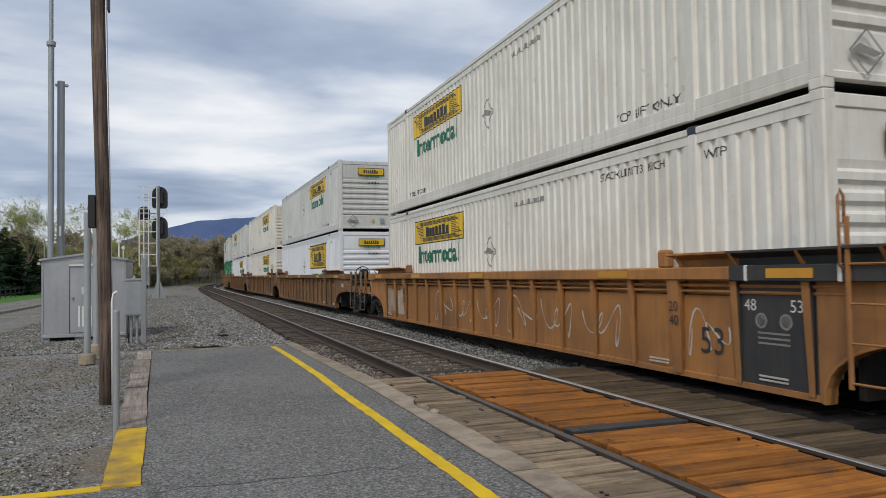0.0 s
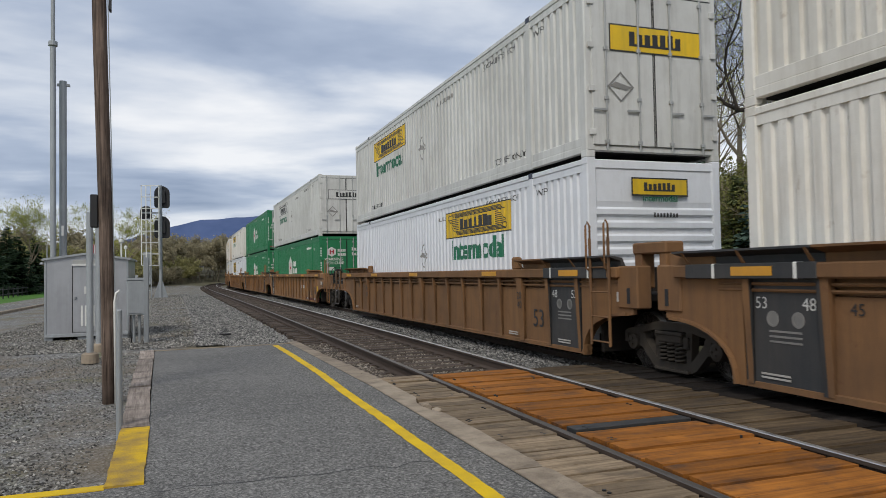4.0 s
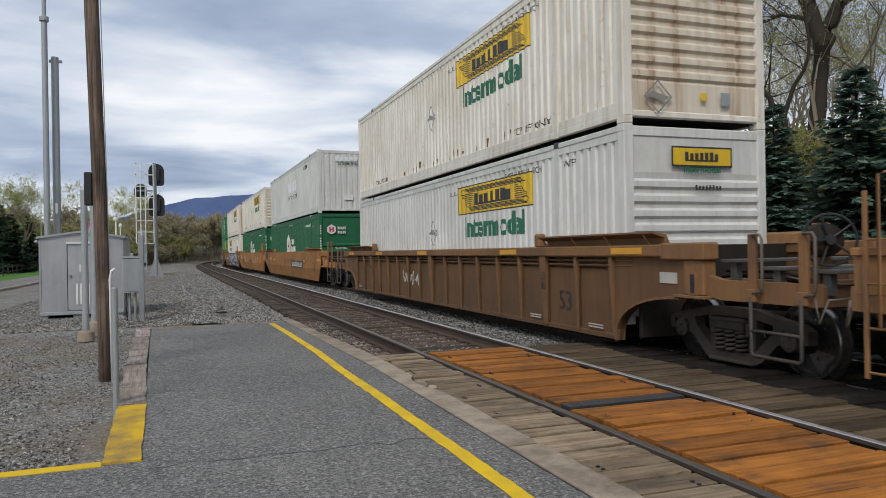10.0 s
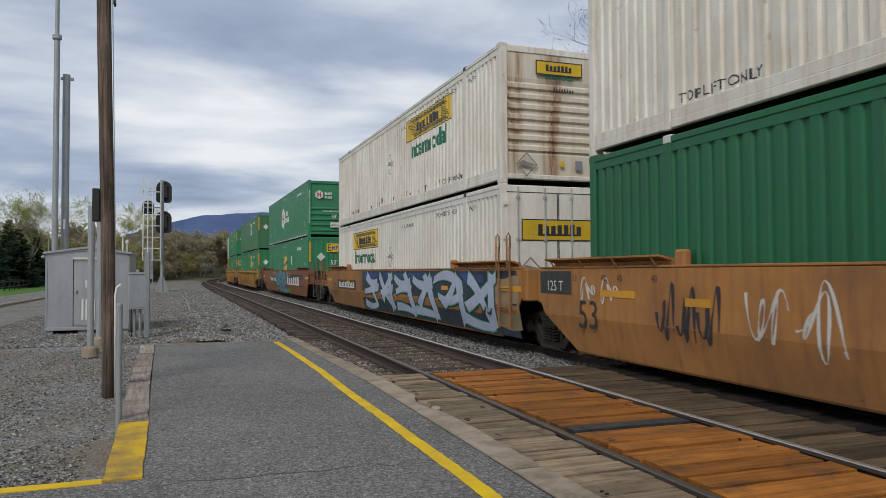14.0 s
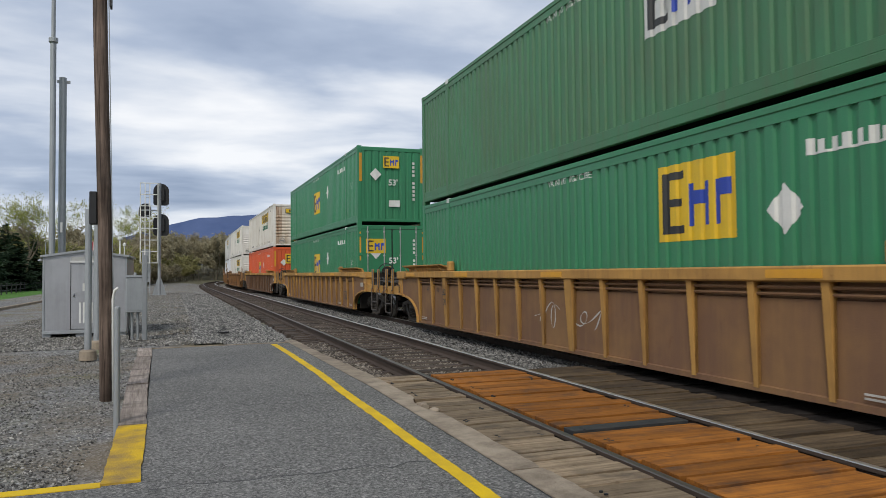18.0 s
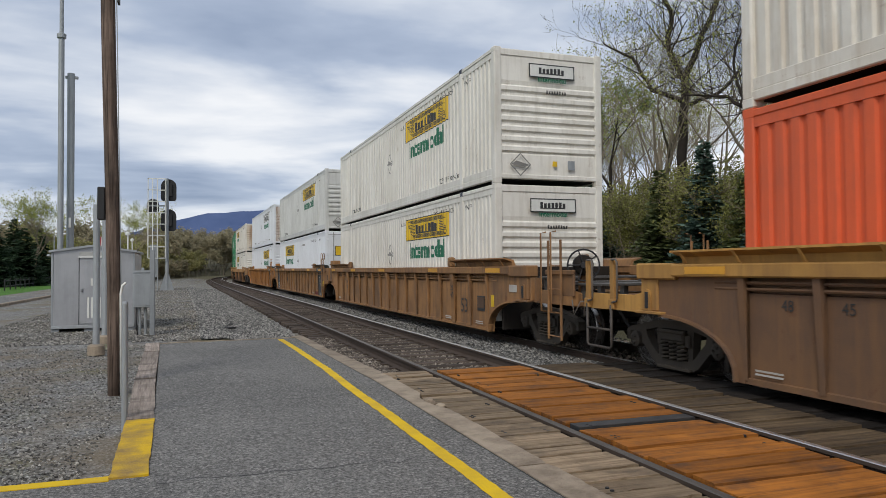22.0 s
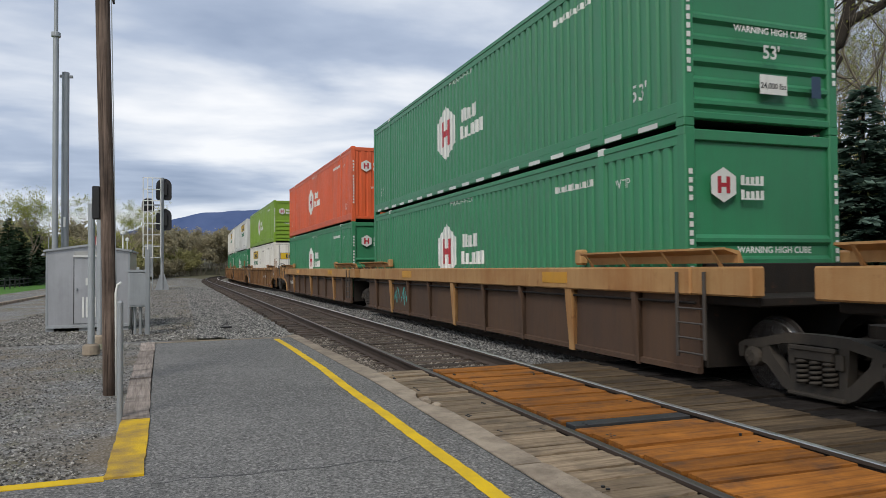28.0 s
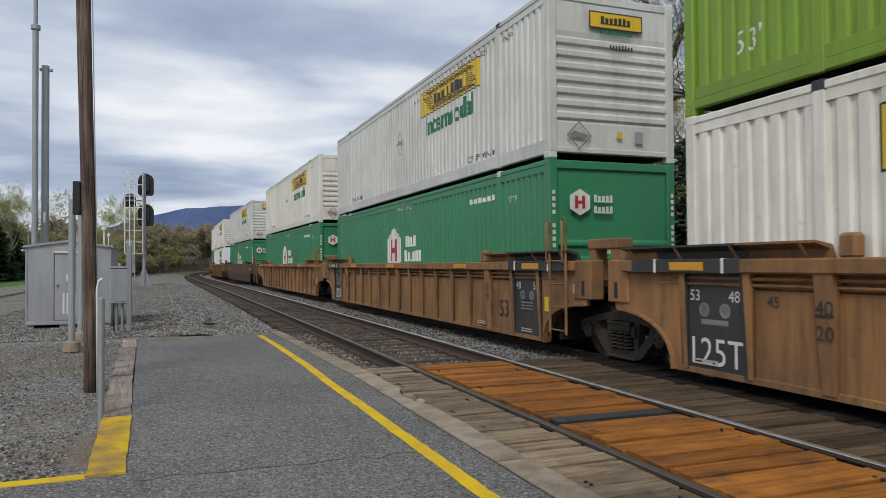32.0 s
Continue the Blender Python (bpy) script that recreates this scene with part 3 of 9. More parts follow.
def ground():
    xs = list(np.concatenate([[-2500, -900, -300, -120, -70, -40], np.arange(-30, -6, 2.0), np.arange(-6, 10, 0.4), np.arange(10, 40, 1.5), [45, 55, 70, 100, 160, 300, 800, 2500]]))
    ys = list(np.concatenate([[-2500, -900, -500, -200, -80, -40, -20], np.arange(-10, 40, 0.8), np.arange(40, 120, 2.0), np.arange(120, 300, 8), [340, 420, 600, 1000, 2800]]))
    me = bpy.data.meshes.new("ground")
    nx = len(xs)
    vs = []
    for y in ys:
        for x in xs:
            wob = 0.012 * noise.noise((x * 1.3, y * 1.3, 0)) if abs(x) < 40 and abs(y) < 60 else 0
            vs.append((x, y, height(x, y) + wob))
    fs = [(j * nx + i, j * nx + i + 1, (j + 1) * nx + i + 1, (j + 1) * nx + i) for j in range(len(ys) - 1) for i in range(nx - 1)]
    me.from_pydata(vs, [], fs)
    me.materials.append(GROUND)
    smooth(me)
    tagged(new("ground", me), "grey gravel yard with brown dirt, lawn and leaf litter", "ground", kind="structure")


ground()


# ---- tracks ----
def sweep(profile, centre, low, y0, y1, name, mats, head=()):
    """A rail profile carried along the line."""
    ys = [y0] + [y for y in np.arange(-10, 40, 5.0) if y0 < y < y1] + [y for y in np.arange(40, 330, 3.0) if y0 < y < y1] + [y1]
    n = len(profile)
    m = Mesh()
    v, f, mi = [], [], []
    for y in ys:
        for px, pz in profile:
            v.append((centre + swing(y) + px, y, pz + rise(y) + low))
    for j in range(len(ys) - 1):
        for i in range(n):
            f.append((j * n + i, j * n + (i + 1) % n, (j + 1) * n + (i + 1) % n, (j + 1) * n + i))
            mi.append(1 if i in head else 0)
    f += [tuple(range(n)), tuple((len(ys) - 1) * n + i for i in range(n))]
    mi += [0, 0]
    m.v, m.f, m.mi = v, f, mi
    return m.mesh(name, *mats)


RAIL = [(-0.07, -0.17), (0.07, -0.17), (0.07, -0.155), (0.012, -0.13), (0.012, -0.045), (0.036, -0.035), (0.036, -0.006), (0.026, 0), (-0.026, 0), (-0.036, -0.006), (-0.036, -0.035), (-0.012, -0.045), (-0.012, -0.13), (-0.07, -0.155)]


def tie_mesh():
    return Mesh().box(-1.3, 1.3, -0.11, 0.11, -0.34, -0.172, 0.015).mesh("tie", TIE_WOOD)


def lay_track(centre, low, label):
    tr = thing("railway_track", label, "track", kind="structure")
    for s in (-1, 1):
        part("rail", sweep(RAIL, centre + s * 0.7525, low, -560, 320, "rail", (RAIL_SIDE, RAIL_DULL if s < 0 and low == 0 else RAIL_TOP), (6, 7, 8)), tr, label="brown steel rail with a dull head" if s < 0 and low == 0 else "brown steel rail with a polished head")
    me = tie_mesh()
    rest = Mesh()
    plates = Mesh()
    rnd = random.Random(int(centre * 100))
    y = -30.0
    while y < 300:
        y += 0.52
        x, z = centre + swing(y), rise(y) + low
        if 9.9 < y < 62:
            part("tie", me, tr, (x + rnd.uniform(-0.05, 0.05), y, z + rnd.uniform(-0.008, 0.006)), turn=(0, 0, rnd.uniform(-0.02, 0.02) + math.atan(-(swing(y + 1) - swing(y)))))
            for s in (-1, 1):
                plates.box(x + s * 0.7525 - 0.17, x + s * 0.7525 + 0.17, y - 0.09, y + 0.09, z - 0.174, z - 0.155)
        elif y >= 62:
            rest.box(x - 1.3, x + 1.3, y - 0.11, y + 0.11, z - 0.3, z - 0.172)
    tagged(part("far_ties", rest.mesh("far_ties", TIE_WOOD), tr), kind="stuff")
    tagged(part("tie_plates", plates.mesh("tie_plates", RAIL_SIDE), tr), kind="stuff")
    return tr


lay_track(NEAR_LINE, 0.0, "near railway track with brown rails on old wooden ties")
lay_track(FAR_LINE, FAR_LOW, "second railway track under the passing freight train")


def scatter(name, label, mat, spots, sizes, seed):
    """Loose stones as one piece of stuff."""
    rnd = np.random.RandomState(seed)
    base = np.array([(1, 0, 0), (-1, 0, 0), (0, 1, 0), (0, -1, 0), (0, 0, 1), (0, 0, -1)], float)
    tri = np.array([(0, 2, 4), (2, 1, 4), (1, 3, 4), (3, 0, 4), (2, 0, 5), (1, 2, 5), (3, 1, 5), (0, 3, 5)])
    n = len(spots)
    jit = base[None] * rnd.uniform(0.6, 1.25, (n, 6, 1)) + rnd.uniform(-0.3, 0.3, (n, 6, 3))
    ang = rnd.uniform(0, 6.28, n)
    c, s = np.cos(ang)[:, None], np.sin(ang)[:, None]
    x = jit[:, :, 0] * c - jit[:, :, 1] * s
    y = jit[:, :, 0] * s + jit[:, :, 1] * c
    z = jit[:, :, 2] * 0.7
    v = np.stack([x, y, z], -1) * np.asarray(sizes)[:, None, None] + np.asarray(spots)[:, None, :]
    f = (tri[None] + (np.arange(n) * 6)[:, None, None]).reshape(-1, 3)
    me = bpy.data.meshes.new(name)
    me.from_pydata(v.reshape(-1, 3).tolist(), [], f.tolist())
    me.materials.append(mat)
    return tagged(new(name, me), label, "gravel", kind="stuff")


def ballast_beds():
    rnd = np.random.RandomState(5)
    # between the two tracks, and the shoulder beside the near one
    for name, lab, mat, x0, x1, y0, y1, n, lo, hi, dz in (
            ("chip_stones", "crumbs of stone lying on the kerb and planks", BALLAST_BROWN, -1.02, -0.78, 3.2, 11.5, 90, 0.005, 0.012, 0.014),
            ("middle_ballast", "grey crushed stone ballast between the two tracks", BALLAST_DARK, 1.62, 3.35, 9.7, 60, 20000, 0.018, 0.040, -0.2),
            ("shoulder_ballast", "grey crushed stone shoulder beside the near track", BALLAST, -2.9, -0.65, 16.2, 62, 20000, 0.025, 0.05, -0.2),
            ("kerb_ballast", "brown dusty ballast between kerb and rail", BALLAST_BROWN, -0.72, -0.1, 9.7, 16.5, 3500, 0.022, 0.045, -0.19),
            ("crib_ballast", "oily brown ballast between the ties", BALLAST_BROWN, 0.05, 1.45, 9.8, 60, 21000, 0.018, 0.036, -0.200),
            ("yard_stones", "fine loose stones on the gravel yard", GRAVEL, -8.0, -3.85, 5.6, 26, 30000, 0.006, 0.019, None),
            ("path_stones", "grey stones on the yard beyond the platform", GRAVEL, -7.95, -2.6, 15.8, 62, 26000, 0.014, 0.036, None),
            ("track_edge_ballast", "dark ballast along the far track", BALLAST_BROWN, 3.0, 6.2, 9.7, 45, 9000, 0.022, 0.045, -0.24)):
        y = y0 + (y1 - y0) * rnd.uniform(0, 1, n) ** 1.6
        x = rnd.uniform(x0, x1, n)
        sw = np.array([swing(k) for k in y])
        rs = np.array([rise(k) for k in y])
        size = rnd.uniform(lo, hi, n)
        if dz is None:
            z = np.array([height(a, b) for a, b in zip(x, y)]) + 0.004
        elif name == "shoulder_ballast":
            z = np.array([height(a + b, c) for a, b, c in zip(x, sw, y)]) + 0.02
            x = x + sw
        else:
            z = dz + rs
            x = x + sw
        scatter(name, lab, mat, np.stack([x, y, z], -1), size, n)


ballast_beds()


# ---- platform ----
def platform():
    top, low = 0.012, -0.32
    pl = thing("platform", "worn grey asphalt platform with fine cracks", "platform", kind="structure")
    poly = [(-0.94, -9), (-0.945, 8.6), (-1.13, 14.9), (-3.69, 14.72), (-3.43, 7.4), (-3.37, 5.30), (-30, 5.05), (-30, -9)]
    part("asphalt_slab", Mesh().prism(poly[::-1], "z", low, top).mesh("asphalt_slab", ASPHALT), pl)
    # front line, and the line across at the inner corner
    line = Mesh()
    rnd = random.Random(3)
    ys = np.linspace(-8, 14.66, 420)
    for a, b in zip(ys[:-1], ys[1:]):
        def edge(y, s):
            c = -1.312 - (y - 4.2) * 0.006 - 0.0117 * max(0, y - 11) ** 1.5 + 0.018 * noise.noise((y * 0.55, 4, 0)) + 0.008 * noise.noise((y * 2.3, 6, 0))
            return c + s * (0.058 + 0.012 * noise.noise((y * 6, s * 9, 0)) + 0.007 * noise.noise((y * 21, s * 5, 0)))
        z0, z1 = top - 0.004, top + 0.004
        line.add([(edge(a, -1), a, z1), (edge(a, 1), a, z1), (edge(b, 1), b, z1), (edge(b, -1), b, z1)], [(0, 1, 2, 3)])
    part("safety_line", line.mesh("safety_line", YELLOW_PAINT), pl, label="yellow painted safety line with ragged edges")
    cross = Mesh()
    cross.prism([(-30, 5.02), (-3.6, 5.24), (-3.6, 5.36), (-30, 5.14)], "z", top, top + 0.005)
    part("cross_line", cross.mesh("cross_line", YELLOW_PAINT), pl, label="yellow painted line")
    end = Mesh().prism([(-3.7, 14.722), (-1.13, 14.902), (-1.13, 14.96), (-3.7, 14.78)], "z", low, top + 0.012)
    part("end_edge", end.mesh("end_edge", CONCRETE), pl, label="thin pale concrete edge")
    # cracks: thin dark seams
    seam = Mesh()
    for x0, x1, y in ((-3.3, -1.1, 5.08), (-3.5, -1.2, 7.9), (-3.5, -2.2, 9.2), (-3.4, -1.0, 11.2)):
        pts = [(x0 + (x1 - x0) * i / 26, y + 0.10 * noise.noise((i * 0.5, y, 2)) + 0.05 * noise.noise((i * 1.9, y, 7))) for i in range(27)]
        for (ax, ay), (bx, by) in zip(pts[:-1], pts[1:]):
            w = 0.006 + 0.004 * noise.noise((ax * 7, ay, 1))
            seam.add([(ax, ay - w, top + 0.0015), (bx, by - w, top + 0.0015), (bx, by + w, top + 0.0015), (ax, ay + w, top + 0.0015)], [(0, 1, 2, 3)])
    # dark joint between asphalt and kerb
    for k in range(120):
        a, b = -4 + k * 0.155, -4 + (k + 1) * 0.155
        ea, eb = [-0.958 - max(0, y - 8.7) * 0.03 + 0.006 * noise.noise((y * 5, 2, 0)) for y in (a, b)]
        wa, wb = [0.007 + 0.006 * noise.noise((y * 3, 12, 0)) for y in (a, b)]
        seam.add([(ea - wa, a, top + 0.0012), (ea + 0.004, a, top + 0.0012), (eb + 0.004, b, top + 0.0012), (eb - wb, b, top + 0.0012)], [(0, 1, 2, 3)])
    part("crack", seam.mesh("crack", MATT_BLACK), pl, label="thin dark crack in the asphalt")

    kerb = thing("kerb", "chipped tan concrete kerb along the platform edge", "kerb", kind="structure")
    y = -9.0
    k = 0
    cuts = [-9, -5.6, -2.2, 1.1, 4.6, 9.35, 12.6, 15.35]
    for a, b in zip(cuts[:-1], cuts[1:]):
        ins, outs = [], []
        nseg = 34
        for i in range(nseg + 1):
            yy = a + 0.012 + (b - a - 0.024) * i / nseg
            ci = -0.955 - max(0, yy - 8.7) * 0.03
            co = -0.705 - min(3.8, max(0, yy - 9.7)) * 0.05 - max(0, yy - 13.5) * 0.02 + 0.022 * noise.noise((yy * 2.1, 3, 0)) + 0.02 * noise.noise((yy * 7.3, 8, 0)) - 0.10 * max(0, noise.noise((yy * 1.3, 21, 0)) - 0.28)
            co -= 0.11 * max(0, 1 - abs(yy - 7.2) / 0.42) ** 0.5
            if i in (0, nseg):
                co -= 0.03
            ins.append((ci, yy))
            outs.append((co, yy))
        m = Mesh()
        m.prism(outs + ins[::-1], "z", -0.3, 0.022 + rnd.uniform(-0.006, 0.004))
        part("kerb_stone", m.mesh("kerb_stone", CONCRETE), kerb)
    # broken lumps of the kerb lying in the gap
    for x, y, r, seed in ((-0.72, 7.32, 0.075, 1), (-0.68, 7.05, 0.05, 2), (-0.70, 6.55, 0.04, 3), (-0.71, 4.9, 0.035, 4)):
        lump = bmesh.new()
        bmesh.ops.create_icosphere(lump, subdivisions=2, radius=r)
        for v in lump.verts:
            v.co *= 1 + 0.45 * noise.noise(v.co * 14 + Vector((seed * 7, 0, 0)))
            v.co.z *= 0.6
        me = bpy.data.meshes.new("kerb_lump")
        lump.to_mesh(me)
        lump.free()
        me.materials.append(CONCRETE)
        thing("kerb_lump", "broken lump of tan concrete beside the kerb", "rubble", (x, y, -0.01), group="kerb lumps", data=me)
    # timber edging on the yard side
    ed = thing("timber_edging", "bleached wooden beams along the platform's yard side", "edging", kind="structure")
    for y0, y1, xa, xb, mat, lab in ((5.28, 7.25, -3.60, -3.66, YELLOW_WOOD, "worn yellow painted beam end"), (7.29, 9.9, -3.665, -3.775, TIMBER, ""), (9.95, 11.3, -3.775, -3.82, TIMBER, ""), (11.33, 13.2, -3.82, -3.88, TIMBER, ""), (13.24, 14.75, -3.87, -3.94, TIMBER, "")):
        m = Mesh()
        span, n = y1 - y0, 14
        left = [(-0.115 - rnd.uniform(0, 0.014), span * i / n) for i in range(n + 1)]
        right = [(0.112 + rnd.uniform(0, 0.014), span * i / n) for i in range(n + 1)]
        m.prism(right + left[::-1], "z", -0.2, 0.035)
        part("beam", m.mesh("beam", mat), ed, (xa + 0.12, y0, rnd.uniform(-0.01, 0.01)), lab, (0, 0, math.atan((xa - xb) / (y1 - y0))))


platform()


def crossing():
    rnd = random.Random(11)
    for name, label, x0, x1, y1, mat, top, wid in (
            ("crossing_apron", "weathered grey planks between kerb and near rail", -0.67, -0.05, 9.65, PLANK_GREY, -0.030, 0.235),
            ("crossing_deck", "rust-orange stained planks between the near rails", 0.13, 1.40, 9.65, PLANK_RUST, -0.018, 0.25),
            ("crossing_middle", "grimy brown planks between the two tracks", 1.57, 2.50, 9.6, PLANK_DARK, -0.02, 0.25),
            # the next three carry the train's shade in their plank colour
            ("crossing_inner_apron", "oily planks beside the far track, the train's shade in their colour", 2.53, 3.33, 9.6, PLANK_TAR_SHADE, -0.045, 0.25),
            ("crossing_far_deck", "grimy planks between the far rails, the train's shade in their colour", 3.56, 4.82, 9.6, PLANK_TAR_SHADE, -0.09, 0.25),
            ("crossing_far_apron", "grimy planks beyond the far rail, the train's shade in their colour", 5.04, 6.2, 9.6, PLANK_TAR_SHADE, -0.1, 0.25)):
        cr = thing(name, label, "crossing", kind="structure")
        y = y1
        me = []
        for v in range(4):
            # worn plank: uneven edges, chipped ends, a pair of bolt heads let in at either end
            m = Mesh()
            n = 9
            ring = []
            for i in range(n + 1):
                u = i / n
                ring.append((x0 + (x1 - x0) * u + (rnd.uniform(-0.012, 0.012) if i in (0, n) else 0), rnd.uniform(0.0, 0.010) + (0.014 if rnd.random() < 0.12 else 0)))
            back = [(px, wid - 0.016 - rnd.uniform(0.0, 0.010)) for px, py in ring[::-1]]
            m.prism(ring + back, "z", -0.05 if name == "crossing_apron" else -0.12, 0)
            me.append(m.mesh("plank", mat))
        while y > -7:
            y -= wid
            if name == "crossing_deck" and 5.7 < y + wid / 2 < 5.95:
                part("steel_strip", Mesh().box(x0 + 0.02, x1 - 0.02, 0.03, wid - 0.05, -0.1, 0.004, 0.004).mesh("steel_strip", CAR_BLACK), cr, (0, y, top), "dark flat strip across the planks")
                continue
            part("plank", me[rnd.randrange(4)], cr, (rnd.uniform(-0.02, 0.02), y, top + rnd.uniform(-0.012, 0.010)), turn=(rnd.uniform(-0.01, 0.01), rnd.uniform(-0.004, 0.004), rnd.uniform(-0.004, 0.004)))


def plank_bolts():
    """Dark bolt heads in pairs on the crossing planks."""
    rnd = random.Random(77)
    m = Mesh()
    for x0, x1, z in ((-0.60, -0.12, -0.022), (0.2, 1.3, -0.010)):
        for k in range(16):
            y, x = rnd.uniform(1.5, 9.4), rnd.choice((x0 + 0.05, x1 - 0.05)) + rnd.uniform(-0.03, 0.03)
            for d in (0.0, 0.06):
                ring = [(x + 0.014 * math.cos(a), y + d + 0.014 * math.sin(a)) for a in np.linspace(0, 6.283, 9)[:-1]]
                m.prism(ring, "z", z - 0.02, z)
    tagged(new("plank_bolts", m.mesh("plank_bolts", MATT_BLACK)), "dark rusty bolt heads let into the planks", "bolts", kind="stuff")


crossing()
plank_bolts()


# ---- shipping containers: 53 ft boxes, near end at -y ----
STEP_STEEL = worn("dark_step_steel", (0.066, 0.056, 0.047), (0.04, 0.033, 0.027), 0.6, 0.2, 0.5, 3.0, 14.0, 0.3, 0.3)
LOCK_STEEL = worn("galvanised_lock_rod", (0.46, 0.47, 0.46), (0.28, 0.27, 0.25), 0.45, 0.3, 0.5, 3.0, 14.0, 0.3, 0.2)
ROD = worn("dull_zinc_rod", (0.14, 0.12, 0.10), (0.09, 0.07, 0.055), 0.6, 0.2, 0.5, 3.0, 14.0, 0.3, 0.3)
LEN, WID, TALL = 16.15, 2.59, 2.9
HL, HW = LEN / 2, WID / 2
PITCH = 0.235


def corrugation(y0, y1, pitch=PITCH, deep=0.034):
    """Outline (y, inward depth) of the folded side sheet."""
    pts = []
    n = max(1, round((y1 - y0) / pitch))
    p = (y1 - y0) / n
    for i in range(n):
        a = y0 + i * p
        pts += [(a, 0), (a + 0.50 * p, 0), (a + 0.60 * p, deep), (a + 0.90 * p, deep)]
    pts.append((y1, 0))
    return pts


BAYS = [(-HL + 0.14, -6.17), (-6.02, 6.02), (6.17, HL - 0.14)]
FOLDS = [q for a, b in BAYS for q in corrugation(a, b)]


def depth_at(y):
    return float(np.interp(y, [p[0] for p in FOLDS], [p[1] for p in FOLDS]))


def side_sheet(mat):
    def make():
        m = Mesh()
        for a, b in BAYS:
            pts = corrugation(a, b)
            v, f = [], []
            for y, d in pts:
                v += [(0.02 + d, y, 0.17), (0.02 + d, y, 2.82), (0.045 + d, y, 0.17), (0.045 + d, y, 2.82)]
            for i in range(len(pts) - 1):
                k = 4 * i
                f += [(k, k + 1, k + 5, k + 4), (k + 2, k + 6, k + 7, k + 3), (k + 1, k + 3, k + 7, k + 5), (k, k + 4, k + 6, k + 2)]
            f += [(0, 2, 3, 1), (4 * len(pts) - 4, 4 * len(pts) - 3, 4 * len(pts) - 1, 4 * len(pts) - 2)]
            m.add(v, f)
            m.box(0.014, 0.05, a, b, 2.675, 2.82)
        return m.mesh("side_panel", mat)
    return kept(("side", mat.name), make)


def painted_on(key, me_or_mesh, mat, dy, dz, lift=0.004):
    """A flat decal laid into the folds of the side sheet: cut along each fold, then pressed in."""
    def make():
        bm = bmesh.new()
        if isinstance(me_or_mesh, Mesh):
            t = bpy.data.meshes.new("t")
            t.from_pydata(me_or_mesh.v, [], me_or_mesh.f)
            bm.from_mesh(t)
            bpy.data.meshes.remove(t)
        else:
            bm.from_mesh(me_or_mesh)
        for v in bm.verts:
            v.co.y += dy
            v.co.z += dz
        lo, hi = min(v.co.y for v in bm.verts), max(v.co.y for v in bm.verts)
        for y, _ in FOLDS:
            if lo < y < hi:
                bmesh.ops.bisect_plane(bm, geom=bm.verts[:] + bm.edges[:] + bm.faces[:], plane_co=(0, y, 0), plane_no=(0, 1, 0), dist=1e-5)
        for v in bm.verts:
            v.co.x = -HW + 0.02 + depth_at(v.co.y) - lift
        me = bpy.data.meshes.new("decal")
        bm.to_mesh(me)
        bm.free()
        me.materials.clear()
        me.materials.append(mat)
        return me
    return kept(("decal", key, mat.name, round(dy, 3), round(dz, 3), lift), make)


def flat(w, h):
    return Mesh().add([(0, w / 2, -h / 2), (0, -w / 2, -h / 2), (0, -w / 2, h / 2), (0, w / 2, h / 2)], [(0, 1, 2, 3)])


def flat_poly(pts):
    return Mesh().add([(0, y, z) for y, z in pts], [tuple(range(len(pts)))])


def bars(w, h, n, gap=0.3):
    """Plain bars in place of letters."""
    m = Mesh()
    step = w / n
    for i in range(n):
        a = w / 2 - i * step
        b = a - step * (1 - gap)
        top = h / 2 * (1.0, 0.72, 0.94, 0.66, 0.86)[i * 3 % 5 if n > 3 else i % 3]
        low = -h / 2 + h * 0.16
        if i < n - 1:
            c = a - step
            v = [(0, a, -h / 2), (0, b, -h / 2), (0, c, -h / 2), (0, c, low), (0, b, low), (0, a, low), (0, b, top), (0, a, top)]
            m.add(v, [(0, 1, 4, 5), (1, 2, 3, 4), (5, 4, 6, 7)])
        else:
            v = [(0, a, -h / 2), (0, b, -h / 2), (0, b, low), (0, a, low), (0, b, top), (0, a, top)]
            m.add(v, [(0, 1, 2, 3), (3, 2, 4, 5)])
    return welded(m)


def welded(m):
    """Corners that meet become one."""
    seen, order, at = {}, [], []
    for p in m.v:
        k = tuple(round(c, 5) for c in p)
        if k not in seen:
            seen[k] = len(order)
            order.append(p)
        at.append(seen[k])
    m.v = order
    m.f = [tuple(at[i] for i in f) for f in m.f]
    return m


def placard_frame(w, h):
    """Diamond outline of flat strip with a bar across it, all in one piece."""
    m = Mesh()
    out = [(0, h / 2), (w / 2, 0), (0, -h / 2), (-w / 2, 0)]
    k = 0.86
    for i in range(4):
        (a, b), (c, d) = out[i], out[(i + 1) % 4]
        m.add([(0, a, b), (0, c, d), (0, c * k, d * k), (0, a * k, b * k)], [(0, 1, 2, 3)])
    m.add([(0, w / 2 * k, 0), (0, w * 0.2, h * 0.16), (0, -w / 2 * k, 0), (0, -w * 0.2, -h * 0.10)], [(0, 1, 2, 3)])
    return welded(m)


def hexagon(w, h):
    return flat_poly([(0, h / 2), (w / 2, h / 4), (w / 2, -h / 4), (0, -h / 2), (-w / 2, -h / 4), (-w / 2, h / 4)])


def diamond(w, h):
    return flat_poly([(0, h / 2), (w / 2, 0), (0, -h / 2), (-w / 2, 0)])


